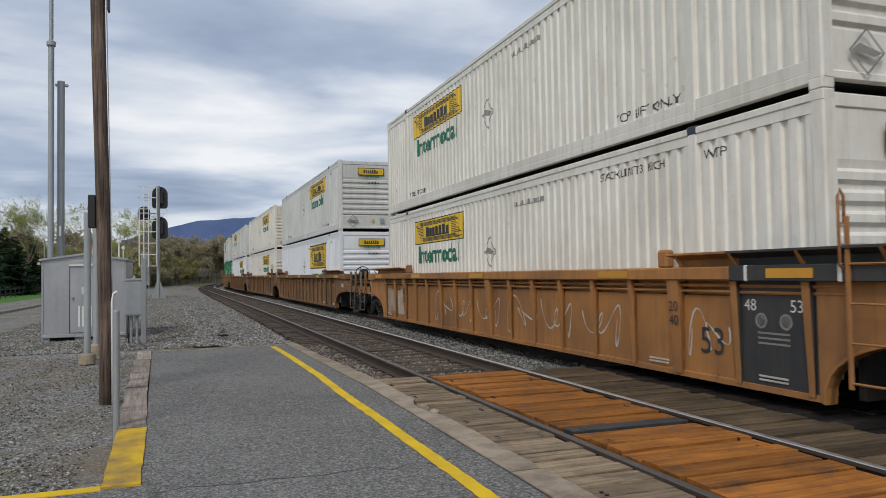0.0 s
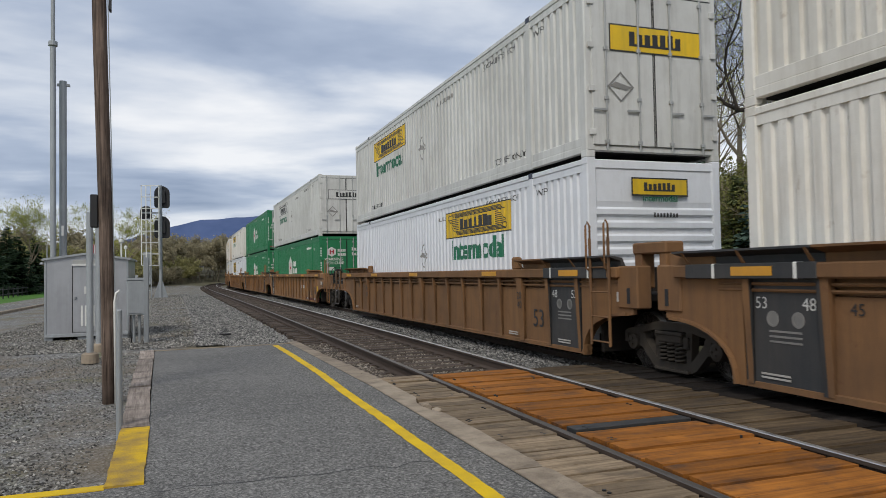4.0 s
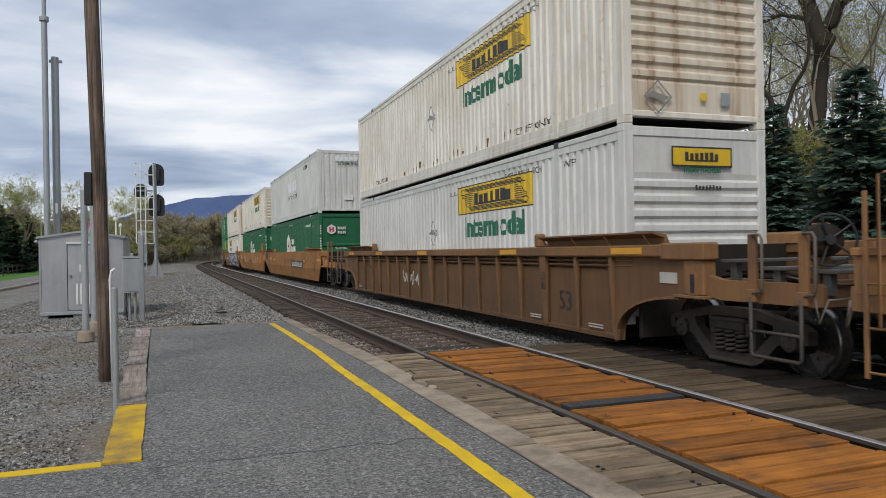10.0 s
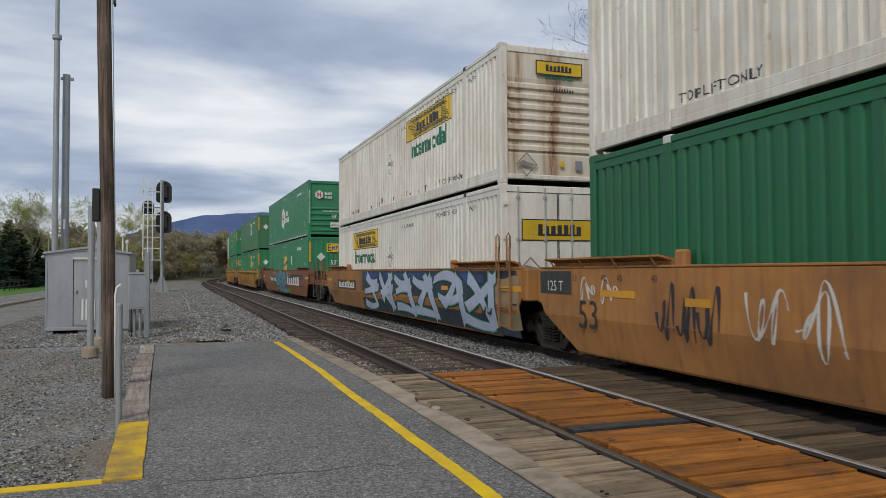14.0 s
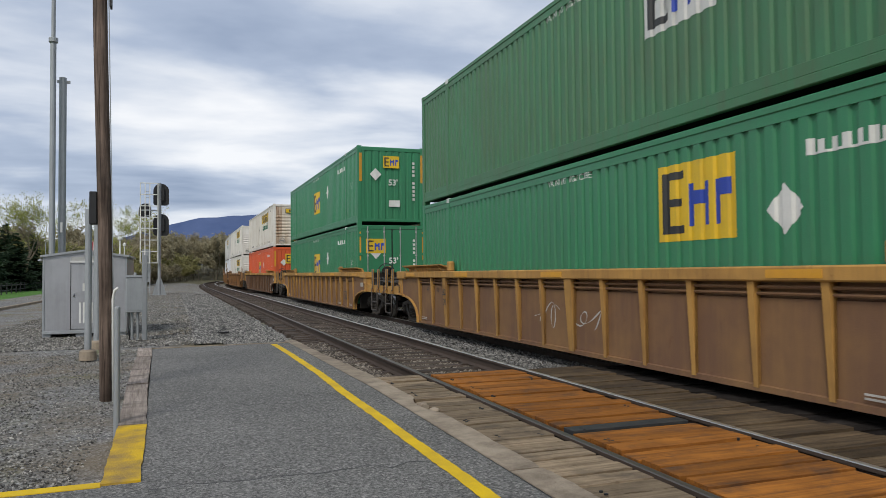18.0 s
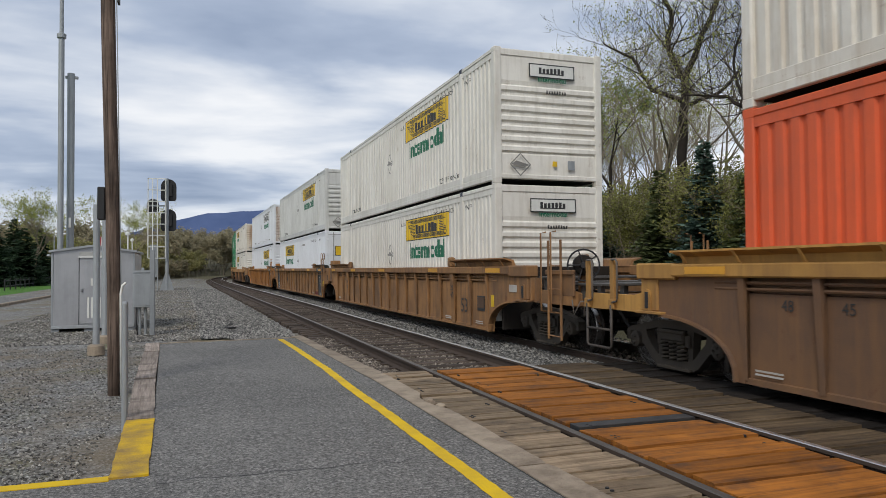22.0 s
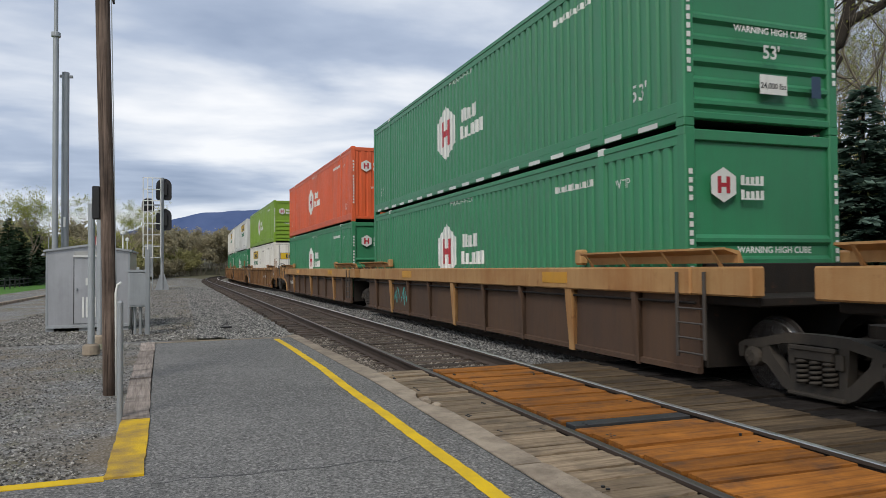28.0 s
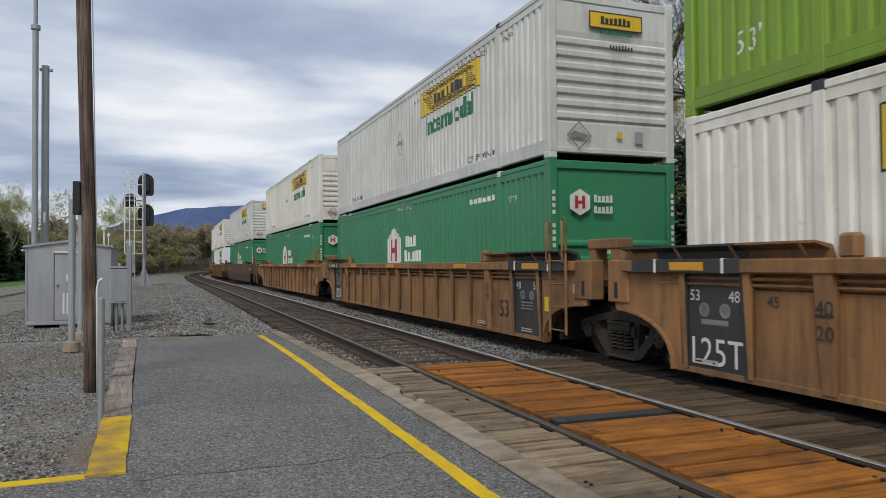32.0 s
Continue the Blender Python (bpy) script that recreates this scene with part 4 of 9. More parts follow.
def h_mark(w, h):
    m = Mesh()
    for a in (-1, 1):
        m.add([(0, a * w * 0.5, -h / 2), (0, a * w * 0.2, -h / 2), (0, a * w * 0.2, h / 2), (0, a * w * 0.5, h / 2)], [(0, 1, 2, 3)])
    m.add([(0, w * 0.2, -h * 0.12), (0, -w * 0.2, -h * 0.12), (0, -w * 0.2, h * 0.12), (0, w * 0.2, h * 0.12)], [(0, 1, 2, 3)])
    return m


def scroll(w, h):
    """A rolled pennant at either end, with level lines running between: one line drawing."""
    m = Mesh()
    t = h * 0.016

    def stroke(pts):
        for (a, b), (c, d) in zip(pts[:-1], pts[1:]):
            ln = math.hypot(c - a, d - b)
            u, v = -(d - b) / ln * t, (c - a) / ln * t
            m.add([(0, a + u, b + v), (0, c + u, d + v), (0, c - u, d - v), (0, a - u, b - v)], [(0, 1, 2, 3)])
    for k in range(4):
        stroke([(w * (0.40 - 0.015 * k), h * (0.42 - 0.045 * k)), (-w * (0.36 + 0.02 * k), h * (0.42 - 0.045 * k))])
        stroke([(w * (0.30 + 0.01 * k), -h * (0.42 - 0.045 * k)), (-w * (0.44 - 0.02 * k), -h * (0.42 - 0.045 * k))])
    for s in (-1, 1):
        roll = [(s * w * 0.43 + s * w * 0.03 * math.cos(a), s * h * 0.30 + h * 0.10 * math.sin(a)) for a in np.linspace(0, 2 * math.pi, 13)]
        stroke(roll)
        stroke([(s * w * 0.455, s * h * 0.26), (s * w * 0.33, -s * h * 0.40)])
        for k in range(7):
            f = k / 7
            stroke([(s * w * (0.44 - 0.11 * f), s * h * (0.22 - 0.5 * f)), (s * w * 0.29, s * h * (0.22 - 0.5 * f))])
    return m


def quads(rows):
    e = Mesh()
    for a, b, c, d in rows:
        e.add([(0, a, c), (0, b, c), (0, b, d), (0, a, d)], [(0, 1, 2, 3)])
    return e


def emblem_dark():
    return quads(((0.62, 0.50, -0.40, 0.40), (0.50, 0.18, 0.30, 0.40), (0.50, 0.22, -0.05, 0.05), (0.50, 0.18, -0.40, -0.30)))


def emblem_blue():
    return quads(((0.10, 0.0, -0.32, 0.22), (-0.18, -0.28, -0.32, 0.22), (-0.38, -0.48, -0.32, 0.22), (-0.48, -0.64, 0.02, 0.22), (0.0, -0.18, -0.05, 0.12)))


def shrunk(m, k):
    m.v = [(x * k, y * k, z * k) for x, y, z in m.v]
    return m


def rust_row():
    """Short run-down stains at uneven gaps."""
    r = random.Random(8)
    m = Mesh()
    y = -4.2
    while y < 4.2:
        y += r.choice((0.28, 0.28, 0.56, 0.84))
        z, h, w = r.uniform(-0.1, 0.1), r.uniform(0.05, 0.20), r.uniform(0.016, 0.036)
        m.add([(0, y - w * 0.6, z - h), (0, y + w * 0.6, z - h), (0, y + w, z), (0, y - w, z)], [(0, 1, 2, 3)])
    return m


def side_decals(box, style, slot, mat):
    """Paintings on the near side. slot: where along the box the sign stands, metres from the near end."""
    def put(name, key, mesh, mat, y, z, label="", lift=0.004):
        part(name, painted_on(key, mesh, mat, y - HL, z, lift), box, label=label)
    if style in ("jb", "jbline", "jbw", "jbr"):
        big = slot in ("bigmid", "bigfar")
        mid = {"mid": 4.75, "far": 11.7, "bigmid": 4.75, "bigfar": 11.6}[slot]
        w, h, z = (3.75, 1.0, 1.98) if big else (3.65, 0.58, 2.22)
        col = LETTER_WHITE if style == "jbline" else YELLOW
        put("panel_border", ("border", w, h), flat(w + (0.14 if big else 0.06), h + (0.12 if big else 0.05)), BLACK, mid, z, "black border", 0.0035)
        if style == "jbline":
            put("panel", ("panel", w, h), flat(w, h), JB_GREY, mid, z, "pale name panel", 0.005)
        else:
            put("panel", ("panel", w, h), flat(w, h), col, mid, z, "faded yellow name panel", 0.005)
        put("pennant", ("pennant", w, h), scroll(w, h), BLACK, mid, z, "black line drawing", 0.007)
        put("wordmark", ("bars", w, h), bars(w * 0.50, h * 0.44, 7, 0.22), BLACK, mid - 0.02, z - h * 0.02, "black bars of a name", 0.0075)
        if not big:
            put("lettering", ("intermodal",), lettering("Intermodal", 0.44, LETTER_GREEN, 1.12, 0.045), LETTER_GREEN, mid, 1.60, "green lettering")
        else:
            put("lettering", ("intermodal",), lettering("Intermodal", 0.44, LETTER_GREEN, 1.12, 0.045), LETTER_GREEN, mid, 1.08, "green lettering")
        put("marking", ("stack",), lettering("STACK LIMIT 3 HIGH", 0.12, CAR_BLACK, 1.05), CAR_BLACK, 3.35, 2.52, "black lettering")
        put("marking", ("serial",), bars(1.25, 0.10, 10, 0.4), PLACARD_LINE, 6.6, 2.42, "grey serial bars")
        put("marking", ("lift",), lettering("TOP LIFT ONLY", 0.13, CAR_BLACK, 1.15), CAR_BLACK, 2.95, 0.42, "black lettering")
        put("marking", ("wtp",), lettering("WTP", 0.12, CAR_BLACK), CAR_BLACK, 1.6, 2.5)
        put("marking", ("lift",), lettering("TOP LIFT ONLY", 0.13, CAR_BLACK, 1.15), CAR_BLACK, 13.2, 0.42, "black lettering")
        if mat == JB_RUSTY or (style == "jbline" and mat == JB_BRIGHT):
            put("rust_stain", ("rustrow",), rust_row(), RUST_MARK, 6.3, 0.52, "row of small rust stains")
        put("placard", ("placard",), placard_frame(0.56, 0.66), PLACARD_LINE, 8.4, 1.55, "empty diamond placard holder")
    elif style == "hub":
        put("emblem", ("hex",), hexagon(1.22, 1.34), LETTER_WHITE, 9.02, 1.50, "white hexagon emblem")
        put("emblem_mark", ("hmark",), h_mark(0.62, 0.62), LETTER_RED, 9.02, 1.50, "red bars on the emblem", 0.007)
        put("wordmark", ("hub1",), bars(1.0, 0.30, 3, 0.25), LETTER_WHITE, 7.45, 1.72, "white bars of a name")
        put("wordmark", ("hub2",), bars(1.45, 0.30, 5, 0.25), LETTER_WHITE, 7.3, 1.33, "white bars of a name")
        put("marking", ("whc",), lettering("WARNING HIGH CUBE", 0.10, LETTER_WHITE), LETTER_WHITE, 8.0, 2.62, "white lettering")
        put("marking", ("53",), lettering("53'", 0.24, LETTER_WHITE, 1.0, 0.02), LETTER_WHITE, 1.0, 0.64, "white lettering")
        put("marking", ("53", "far"), lettering("53'", 0.26, LETTER_WHITE), LETTER_WHITE, 15.1, 0.66, "white lettering")
        put("marking", ("serialw",), bars(1.25, 0.11, 11, 0.42), LETTER_WHITE, 2.85, 2.42, "white serial bars")
        put("marking", ("wtp",), lettering("WTP", 0.14, LETTER_WHITE), LETTER_WHITE, 1.45, 2.3)
    elif style == "emp":
        z = {"near": 1.98, "white": 1.9}.get(slot, 1.5)
        y = {"near": 5.25, "white": 5.5}.get(slot, 8.1)
        put("emblem", ("empp",), flat(1.48, 1.0), JB_GREY if slot == "white" else YELLOW, y, z, "square emblem panel")
        put("emblem_mark", ("emp1",), emblem_dark(), BLACK, y, z, "black bars of an emblem", 0.007)
        put("emblem_mark", ("emp2",), emblem_blue(), LETTER_BLUE, y, z, "blue bars of an emblem", 0.007)
        put("marking", ("whc",), lettering("WARNING HIGH CUBE", 0.10, LETTER_WHITE), LETTER_WHITE, 8.4, 2.62, "white lettering")
        put("marking", ("53",), lettering("53'", 0.22, LETTER_WHITE), LETTER_WHITE, 1.0, 1.5, "white lettering")
        put("marking", ("serialw",), bars(1.3, 0.17, 9, 0.4), LETTER_WHITE, 2.85, 2.35, "white serial bars")
        put("placard", ("diam",), diamond(0.5, 0.56), LETTER_WHITE, 3.8 if slot == "near" else 5.6, 1.75, "white diamond placard")
    elif style == "swift":
        put("wordmark", ("sw1",), bars(2.9, 0.55, 5, 0.25), JB_BRIGHT, 7.4, 1.85, "faded pale bars of a name")
        put("lettering", ("sw2",), lettering("INTERMODAL", 0.24, BLACK, 1.35), BLACK, 7.3, 1.25, "dark lettering")
        put("marking", ("serial",), bars(1.2, 0.2, 8, 0.4), CAR_BLACK, 3.3, 2.45, "black serial bars")


def end_kind(box, kind, mat, s, style):
    """Front wall or doors on the end at s (-1 near, 1 far)."""
    y = s * HL
    if kind == "door":
        for side in (-1, 1):
            def door():
                m = Mesh()
                w = HW - 0.13
                m.box(0, w, 0, 0.05, 0.20, 2.72, 0.008)
                for k in range(5):
                    m.prism([(0, 0.32 + k * 0.5), (0.028, 0.37 + k * 0.5), (0.028, 0.60 + k * 0.5), (0, 0.65 + k * 0.5)], "x", 0.10, w - 0.10)
                me = m.mesh("door", mat)
                return me
            d = part("door", kept(("door", mat.name), door), box, (0.01 * side, y - s * 0.03, 0), "hinged steel door with lock rods")
            d.scale = (side, s, 1)
            for k in (0.30, 0.92):
                def rod():
                    m = Mesh().tube([(0, 0, 0.10), (0, 0, 2.82)], 0.017, 8)
                    for z in (0.25, 0.95, 1.75, 2.62):
                        m.box(-0.035, 0.035, -0.045, 0.02, z - 0.03, z + 0.03, 0.006)
                    m.box(-0.015, 0.24, 0.0, 0.02, 0.74, 0.78, 0.005)
                    return m.mesh("lock_rod", LOCK_STEEL)
                part("lock_rod", kept(("rod",), rod), d, (k, 0.075, 0), "galvanised lock rod")
            if s < 0:
                part("gasket", kept("gasket", lambda: Mesh().box(0.0, 0.014, 0.045, 0.056, 0.2, 2.72).box(0.0, HW - 0.13, 0.045, 0.054, 2.712, 2.728).mesh("gasket", MATT_BLACK)), d, (0, 0, 0), "black rubber door seal")
            for z in (0.4, 1.1, 1.8, 2.5) if s < 0 else ():
                part("hinge", kept(("hinge", mat.name), lambda: Mesh().box(-0.05, 0.06, 0, 0.03, -0.05, 0.05, 0.006).mesh("hinge", mat)), d, (HW - 0.12, 0.04, z))
    elif kind == "rib":
        def wall():
            w = HW - 0.13
            pts = [(-0.012, 0.15), (0.05, 0.15), (0.05, 0.62)]
            for k in range(7):
                z = 0.66 + k * 0.215
                pts += [(0.03, z), (0.075, z + 0.04), (0.075, z + 0.12), (0.03, z + 0.16)]
            pts += [(0.05, 2.20), (0.05, 2.76), (-0.012, 2.76)]
            return Mesh().prism(pts, "x", -w, w).mesh("end_wall", mat)
        if style == "jbline" and s < 0:
            mat = JB_BRIGHT_RUN
        elif (mat == JB_RUSTY or style == "jbr") and s < 0:
            mat = JB_STREAKED
        o = part("end_wall", kept(("ribwall", mat.name), wall), box, (0, y - s * 0.08, 0), "end wall with level ribs")
        o.scale = (1, s, 1)
    elif kind == "hubrib":
        def wall():
            w = HW - 0.13
            pts = [(-0.012, 0.15), (0.02, 0.15)]
            for z in (0.25, 0.52, 0.80, 1.08, 1.36):
                pts += [(0.02, z), (0.07, z + 0.05), (0.07, z + 0.10), (0.02, z + 0.15)]
            pts += [(0.02, 2.76), (-0.012, 2.76)]
            return Mesh().prism(pts, "x", -w, w).mesh("end_wall", mat)
        o = part("end_wall", kept(("hubwall", mat.name), wall), box, (0, y - s * 0.08, 0), "end wall with level ribs")
        o.scale = (1, s, 1)
    else:
        def wall():
            m = Mesh()
            w = HW - 0.13
            n = 9
            p = 2 * w / n
            pts = []
            for i in range(n):
                a = -w + i * p
                pts += [(a, 0.04), (a + 0.55 * p, 0.04), (a + 0.65 * p, 0.015), (a + 0.9 * p, 0.015)]
            pts.append((w, 0.04))
            m.prism(pts + [(w, -0.01), (-w, -0.01)], "z", 0.15, 2.76)
            return m.mesh("end_wall", mat)
        o = part("end_wall", kept(("flatwall", mat.name), wall), box, (0, y - s * 0.06, 0), "end wall with shallow folds")
        o.scale = (1, s, 1)
    if s > 0:
        return
    # marks on the near end, seen from -y: reading runs to +x
    def mark(name, me, x, z, label="", out=0.03):
        part(name, me, box, (x, y - out, z), label, (0, 0, radians(90)))

    def plate(key, mesh, mat2):
        return kept(("endmark", key, mat2.name), lambda: mesh.mesh("marking", mat2))
    if style in ("jb", "jbline", "jbw", "jbr"):
        z = 2.44 if kind == "rib" else 1.95
        w = 1.05 if kind == "rib" else 1.75
        mark("panel", plate(("p", w), flat(w, 0.25 if kind == "rib" else 0.40), JB_GREY if style == "jbline" else LETTER_WHITE if style == "jbw" else YELLOW), 0.05, z, "yellow name panel" if style in ("jb", "jbr") else "pale name panel", 0.032)
        mark("panel_border", plate(("pb", w), flat(w + 0.05, 0.30 if kind == "rib" else 0.45), BLACK), 0.05, z, "black border", 0.030)
        mark("wordmark", plate(("b", w), bars(w * 0.6, 0.14 if kind == "rib" else 0.24, 7), BLACK), 0.05, z, "black bars of a name", 0.036)
        if kind == "rib":
            mark("lettering", lettering_end("Intermodal", 0.11, LETTER_GREEN), 0.05, 2.25, "green lettering")
            mark("placard", plate(("pl",), placard_frame(0.5, 0.5), PLACARD_LINE), -0.72, 0.40, "empty diamond placard holder")
            mark("sticker", plate(("st",), flat(0.11, 0.11), YELLOW), 0.1, 0.44, "small yellow sticker")
            mark("sticker", plate(("st2",), flat(0.17, 0.2), GALV), 0.5, 0.42, "small metal plate")
            mark("marking", plate(("sn",), bars(0.5, 0.08, 8, 0.4), CAR_BLACK), 0.15, 1.98, "black serial bars", 0.05)
        else:
            mark("placard", plate(("pl2",), placard_frame(0.5, 0.5), PLACARD_LINE), -0.65, 1.15, "empty diamond placard holder")
    elif style == "hub":
        mark("emblem", plate(("hx",), hexagon(0.40, 0.46), LETTER_WHITE), -0.72, 2.15, "white hexagon emblem")
        mark("emblem_mark", plate(("hm",), h_mark(0.2, 0.22), LETTER_RED), -0.72, 2.15, "red bars on the emblem", 0.034)
        mark("wordmark", plate(("nb",), bars(0.4, 0.13, 5), LETTER_WHITE), -0.24, 2.22, "white bars of a name")
        mark("wordmark", plate(("nb",), bars(0.4, 0.13, 5), LETTER_WHITE), -0.24, 2.03, "white bars of a name")
        if kind == "door":
            mark("lettering", lettering_end("WARNING", 0.13, LETTER_WHITE), -0.62, 1.80, "white lettering", 0.034)
            mark("lettering", lettering_end("HIGH CUBE", 0.13, LETTER_WHITE), -0.62, 1.62, "white lettering", 0.034)
            for z in (2.28, 2.05):
                mark("marking", plate(("dser",), bars(0.85, 0.15, 7, 0.3), LETTER_WHITE), 0.66, z, "white serial bars", 0.034)
            for x, z, w, h, col, lab in ((-0.76, 1.36, 0.3, 0.16, LETTER_WHITE, "white label"), (-0.45, 1.24, 0.14, 0.22, STICKER_BLUE, "blue sticker"), (-0.72, 1.04, 0.22, 0.18, LETTER_WHITE, "white label"), (0.42, 1.05, 0.3, 0.2, LETTER_WHITE, "white label"), (0.82, 1.02, 0.24, 0.2, YELLOW, "yellow label")):
                mark("sticker", plate(("ds", w, h), flat(w, h), col), x, z, lab, 0.034)
            for x in (-0.66, 0.66):
                mark("sticker", plate(("dt",), flat(0.9, 0.045), LETTER_RED), x, 0.27, "red reflective strip", 0.034)
        else:
            mark("lettering", lettering_end("WARNING HIGH CUBE", 0.085, LETTER_WHITE), 0.05, 1.30, "white lettering", 0.09)
        mark("lettering", lettering_end("53'", 0.18, LETTER_WHITE), *((0.78, 1.40) if kind == "door" else (0.05, 1.02)), "white lettering", 0.034 if kind == "door" else 0.09)
        if kind != "door":
            mark("sticker", plate(("lbh",), flat(0.46, 0.26), LETTER_WHITE), 0.08, 0.60, "white weight label", 0.085)
            mark("lettering", lettering_end("24,000 lbs", 0.075, BLACK), 0.08, 0.58, "dark lettering", 0.088)
            mark("sticker", plate(("blu",), flat(0.17, 0.30), STICKER_BLUE), 0.82, 0.62, "dark blue sticker", 0.085)
        mark("marking", kept(("vser",), lambda: vert_bars(1.7, 0.06, 15).mesh("marking", LETTER_WHITE)), -1.22, 1.5, "white serial bars", 0.012)
        mark("marking", kept(("vser",), lambda: None), 1.22, 1.5, "white serial bars", 0.012)
    elif style == "emp":
        k = (0.62 if kind == "flat" else 0.74) / 1.48
        ex, ez = (-0.02, 2.32) if kind == "flat" else (-0.62, 2.1)
        if mat is HUB_RED:
            k, ex, ez = 0.62, -0.05, 2.1
        mark("emblem", plate(("ep", k), shrunk(flat(1.48, 1.06), k), YELLOW), ex, ez, "yellow emblem panel", 0.034)
        mark("emblem_mark", plate(("e1", k), shrunk(emblem_dark(), k), BLACK), ex, ez, "black bars of an emblem", 0.037)
        mark("emblem_mark", plate(("e2", k), shrunk(emblem_blue(), k), LETTER_BLUE), ex, ez, "blue bars of an emblem", 0.037)
        mark("lettering", lettering_end("53'", 0.22, LETTER_WHITE), 0.05, 1.55, "white lettering")
        mark("placard", plate(("pd",), diamond(0.44, 0.46), LETTER_WHITE), -0.62, 1.85, "white diamond placard")
        mark("sticker", plate(("lbs",), flat(0.42, 0.24), LETTER_WHITE), 0.1, 0.78, "white weight label")
        mark("marking", kept(("vser2",), lambda: vert_bars(1.5, 0.09, 10).mesh("marking", LETTER_WHITE)), 0.85, 1.6, "white serial bars")
        for x in (-1.18, 1.18):
            mark("sticker", plate(("am",), flat(0.10, 1.05), AMBER), x, 2.1, "amber warning strip", 0.012)
    elif style == "swift":
        mark("lettering", lettering_end("INTERMODAL", 0.11, BLACK), 0.1, 2.25, "dark lettering")
        mark("wordmark", plate(("sb",), bars(1.1, 0.2, 5), JB_BRIGHT), 0.05, 2.48, "faded pale bars of a name")
        mark("sticker", plate(("lbs",), flat(0.42, 0.24), LETTER_WHITE), 0.1, 0.72, "white weight label")
        mark("marking", kept(("vser3",), lambda: vert_bars(1.6, 0.09, 10).mesh("marking", CAR_BLACK)), 0.85, 1.5, "dark serial bars")


def vert_bars(h, w, n):
    m = Mesh()
    step = h / n
    for i in range(n):
        if i == 4:
            continue
        a = h / 2 - i * step
        b = a - step * 0.62
        m.add([(0, w / 2, b), (0, -w / 2, b), (0, -w / 2, a), (0, w / 2, a)], [(0, 1, 2, 3)])
    return m


def lettering_end(text, h, mat):
    return lettering(text, h, mat, 1.0, 0.03)


def container(label, mat, style, slot, near_end, tape=False, rail_mat=None):
    """One 53 ft box with all its parts; its base centre is the origin."""
    box = thing("shipping_container", label, "container", group="containers on the train")
    rm = rail_mat or mat
    sheet = side_sheet(mat)
    part("side_panel", sheet, box, (-HW, 0, 0), "folded steel side sheet")
    o = part("side_panel", sheet, box, (HW, 0, 0), "folded steel side sheet")
    o.scale = (-1, 1, 1)
    top = kept(("toprail", rm.name), lambda: Mesh().box(-0.035, 0.05, -HL + 0.1, HL - 0.1, 2.79, 2.88, 0.012).mesh("top_rail", rm))
    def bottom_rail():
        m = Mesh().box(-0.03, 0.06, -HL + 0.12, HL - 0.12, 0.075, 0.19, 0.012)
        m.box(-0.022, 0.05, -HL + 0.12, HL - 0.12, 0.188, 0.33, 0.006)
        return m.mesh("bottom_rail", rm)
    bot = kept(("bottomrail", rm.name), bottom_rail)
    for s in (-1, 1):
        for nm, me in (("top_rail", top), ("bottom_rail", bot)):
            o = part(nm, me, box, (s * (HW - 0.035), 0, 0))
            o.scale = (-s, 1, 1)
        for e in (-1, 1):
            part("corner_post", kept(("cpost", rm.name), lambda: Mesh().box(-0.085, 0.085, -0.085, 0.085, 0.1, 2.82, 0.02).mesh("corner_post", rm)), box, (s * (HW - 0.085), e * (HL - 0.085), 0))
            part("post", kept(("mpost", rm.name), lambda: Mesh().box(-0.03, 0.03, -0.075, 0.075, 0.06, 2.86, 0.012).mesh("post", rm)), box, (s * (HW - 0.028), e * 6.096, 0), "upright at the lifting point")
            for z, yy in ((0.0, e * (HL - 0.09)), (TALL - 0.118, e * (HL - 0.09)), (TALL - 0.118, e * 6.096))[:3 if s < 0 else 2]:
                def cast():
                    m = Mesh().box(-0.082, 0.082, -0.089, 0.089, 0, 0.118, 0.012)
                    return m.mesh("corner_casting", (LETTER_WHITE if style in ("hub", "emp") else LIFT_BLUE) if abs(yy) < 7 else rm)
                part("corner_casting", kept(("cast", abs(yy) < 7, style in ("hub", "emp"), rm.name), cast), box, (s * (HW - 0.079), yy, z))
    part("roof", kept(("roof", rm.name), lambda: Mesh().box(-HW + 0.05, HW - 0.05, -HL + 0.05, HL - 0.05, 2.82, 2.865).mesh("roof", rm)), box)
    part("underframe", kept(("under",), lambda: Mesh().box(-HW + 0.06, HW - 0.06, -HL + 0.1, HL - 0.1, 0.09, 0.16).mesh("underframe", FLOOR_BLACK)), box)
    for e in (-1, 1):
        part("end_sill", kept(("esill", rm.name), lambda: Mesh().box(-HW + 0.12, HW - 0.12, -0.05, 0.05, 0.10, 0.20, 0.015).mesh("end_sill", rm)), box, (0, e * (HL - 0.06), 0))
        part("end_header", kept(("ehead", rm.name), lambda: Mesh().box(-HW + 0.12, HW - 0.12, -0.05, 0.05, 2.72, 2.87, 0.015).mesh("end_header", rm)), box, (0, e * (HL - 0.06), 0))
    end_kind(box, near_end, mat, -1, style)
    end_kind(box, "door" if near_end != "door" else "rib", mat, 1, style)
    side_decals(box, style, slot, mat)
    if tape:
        m = kept(("tape",), lambda: Mesh().box(-0.003, 0.0, -0.22, 0.22, -0.035, 0.035).mesh("tape", LETTER_WHITE))
        for k in range(18):
            part("reflective_tape", m, box, (-HW - 0.002, -7.3 + k * 0.86, 0.1), "white reflective strip")
    return box


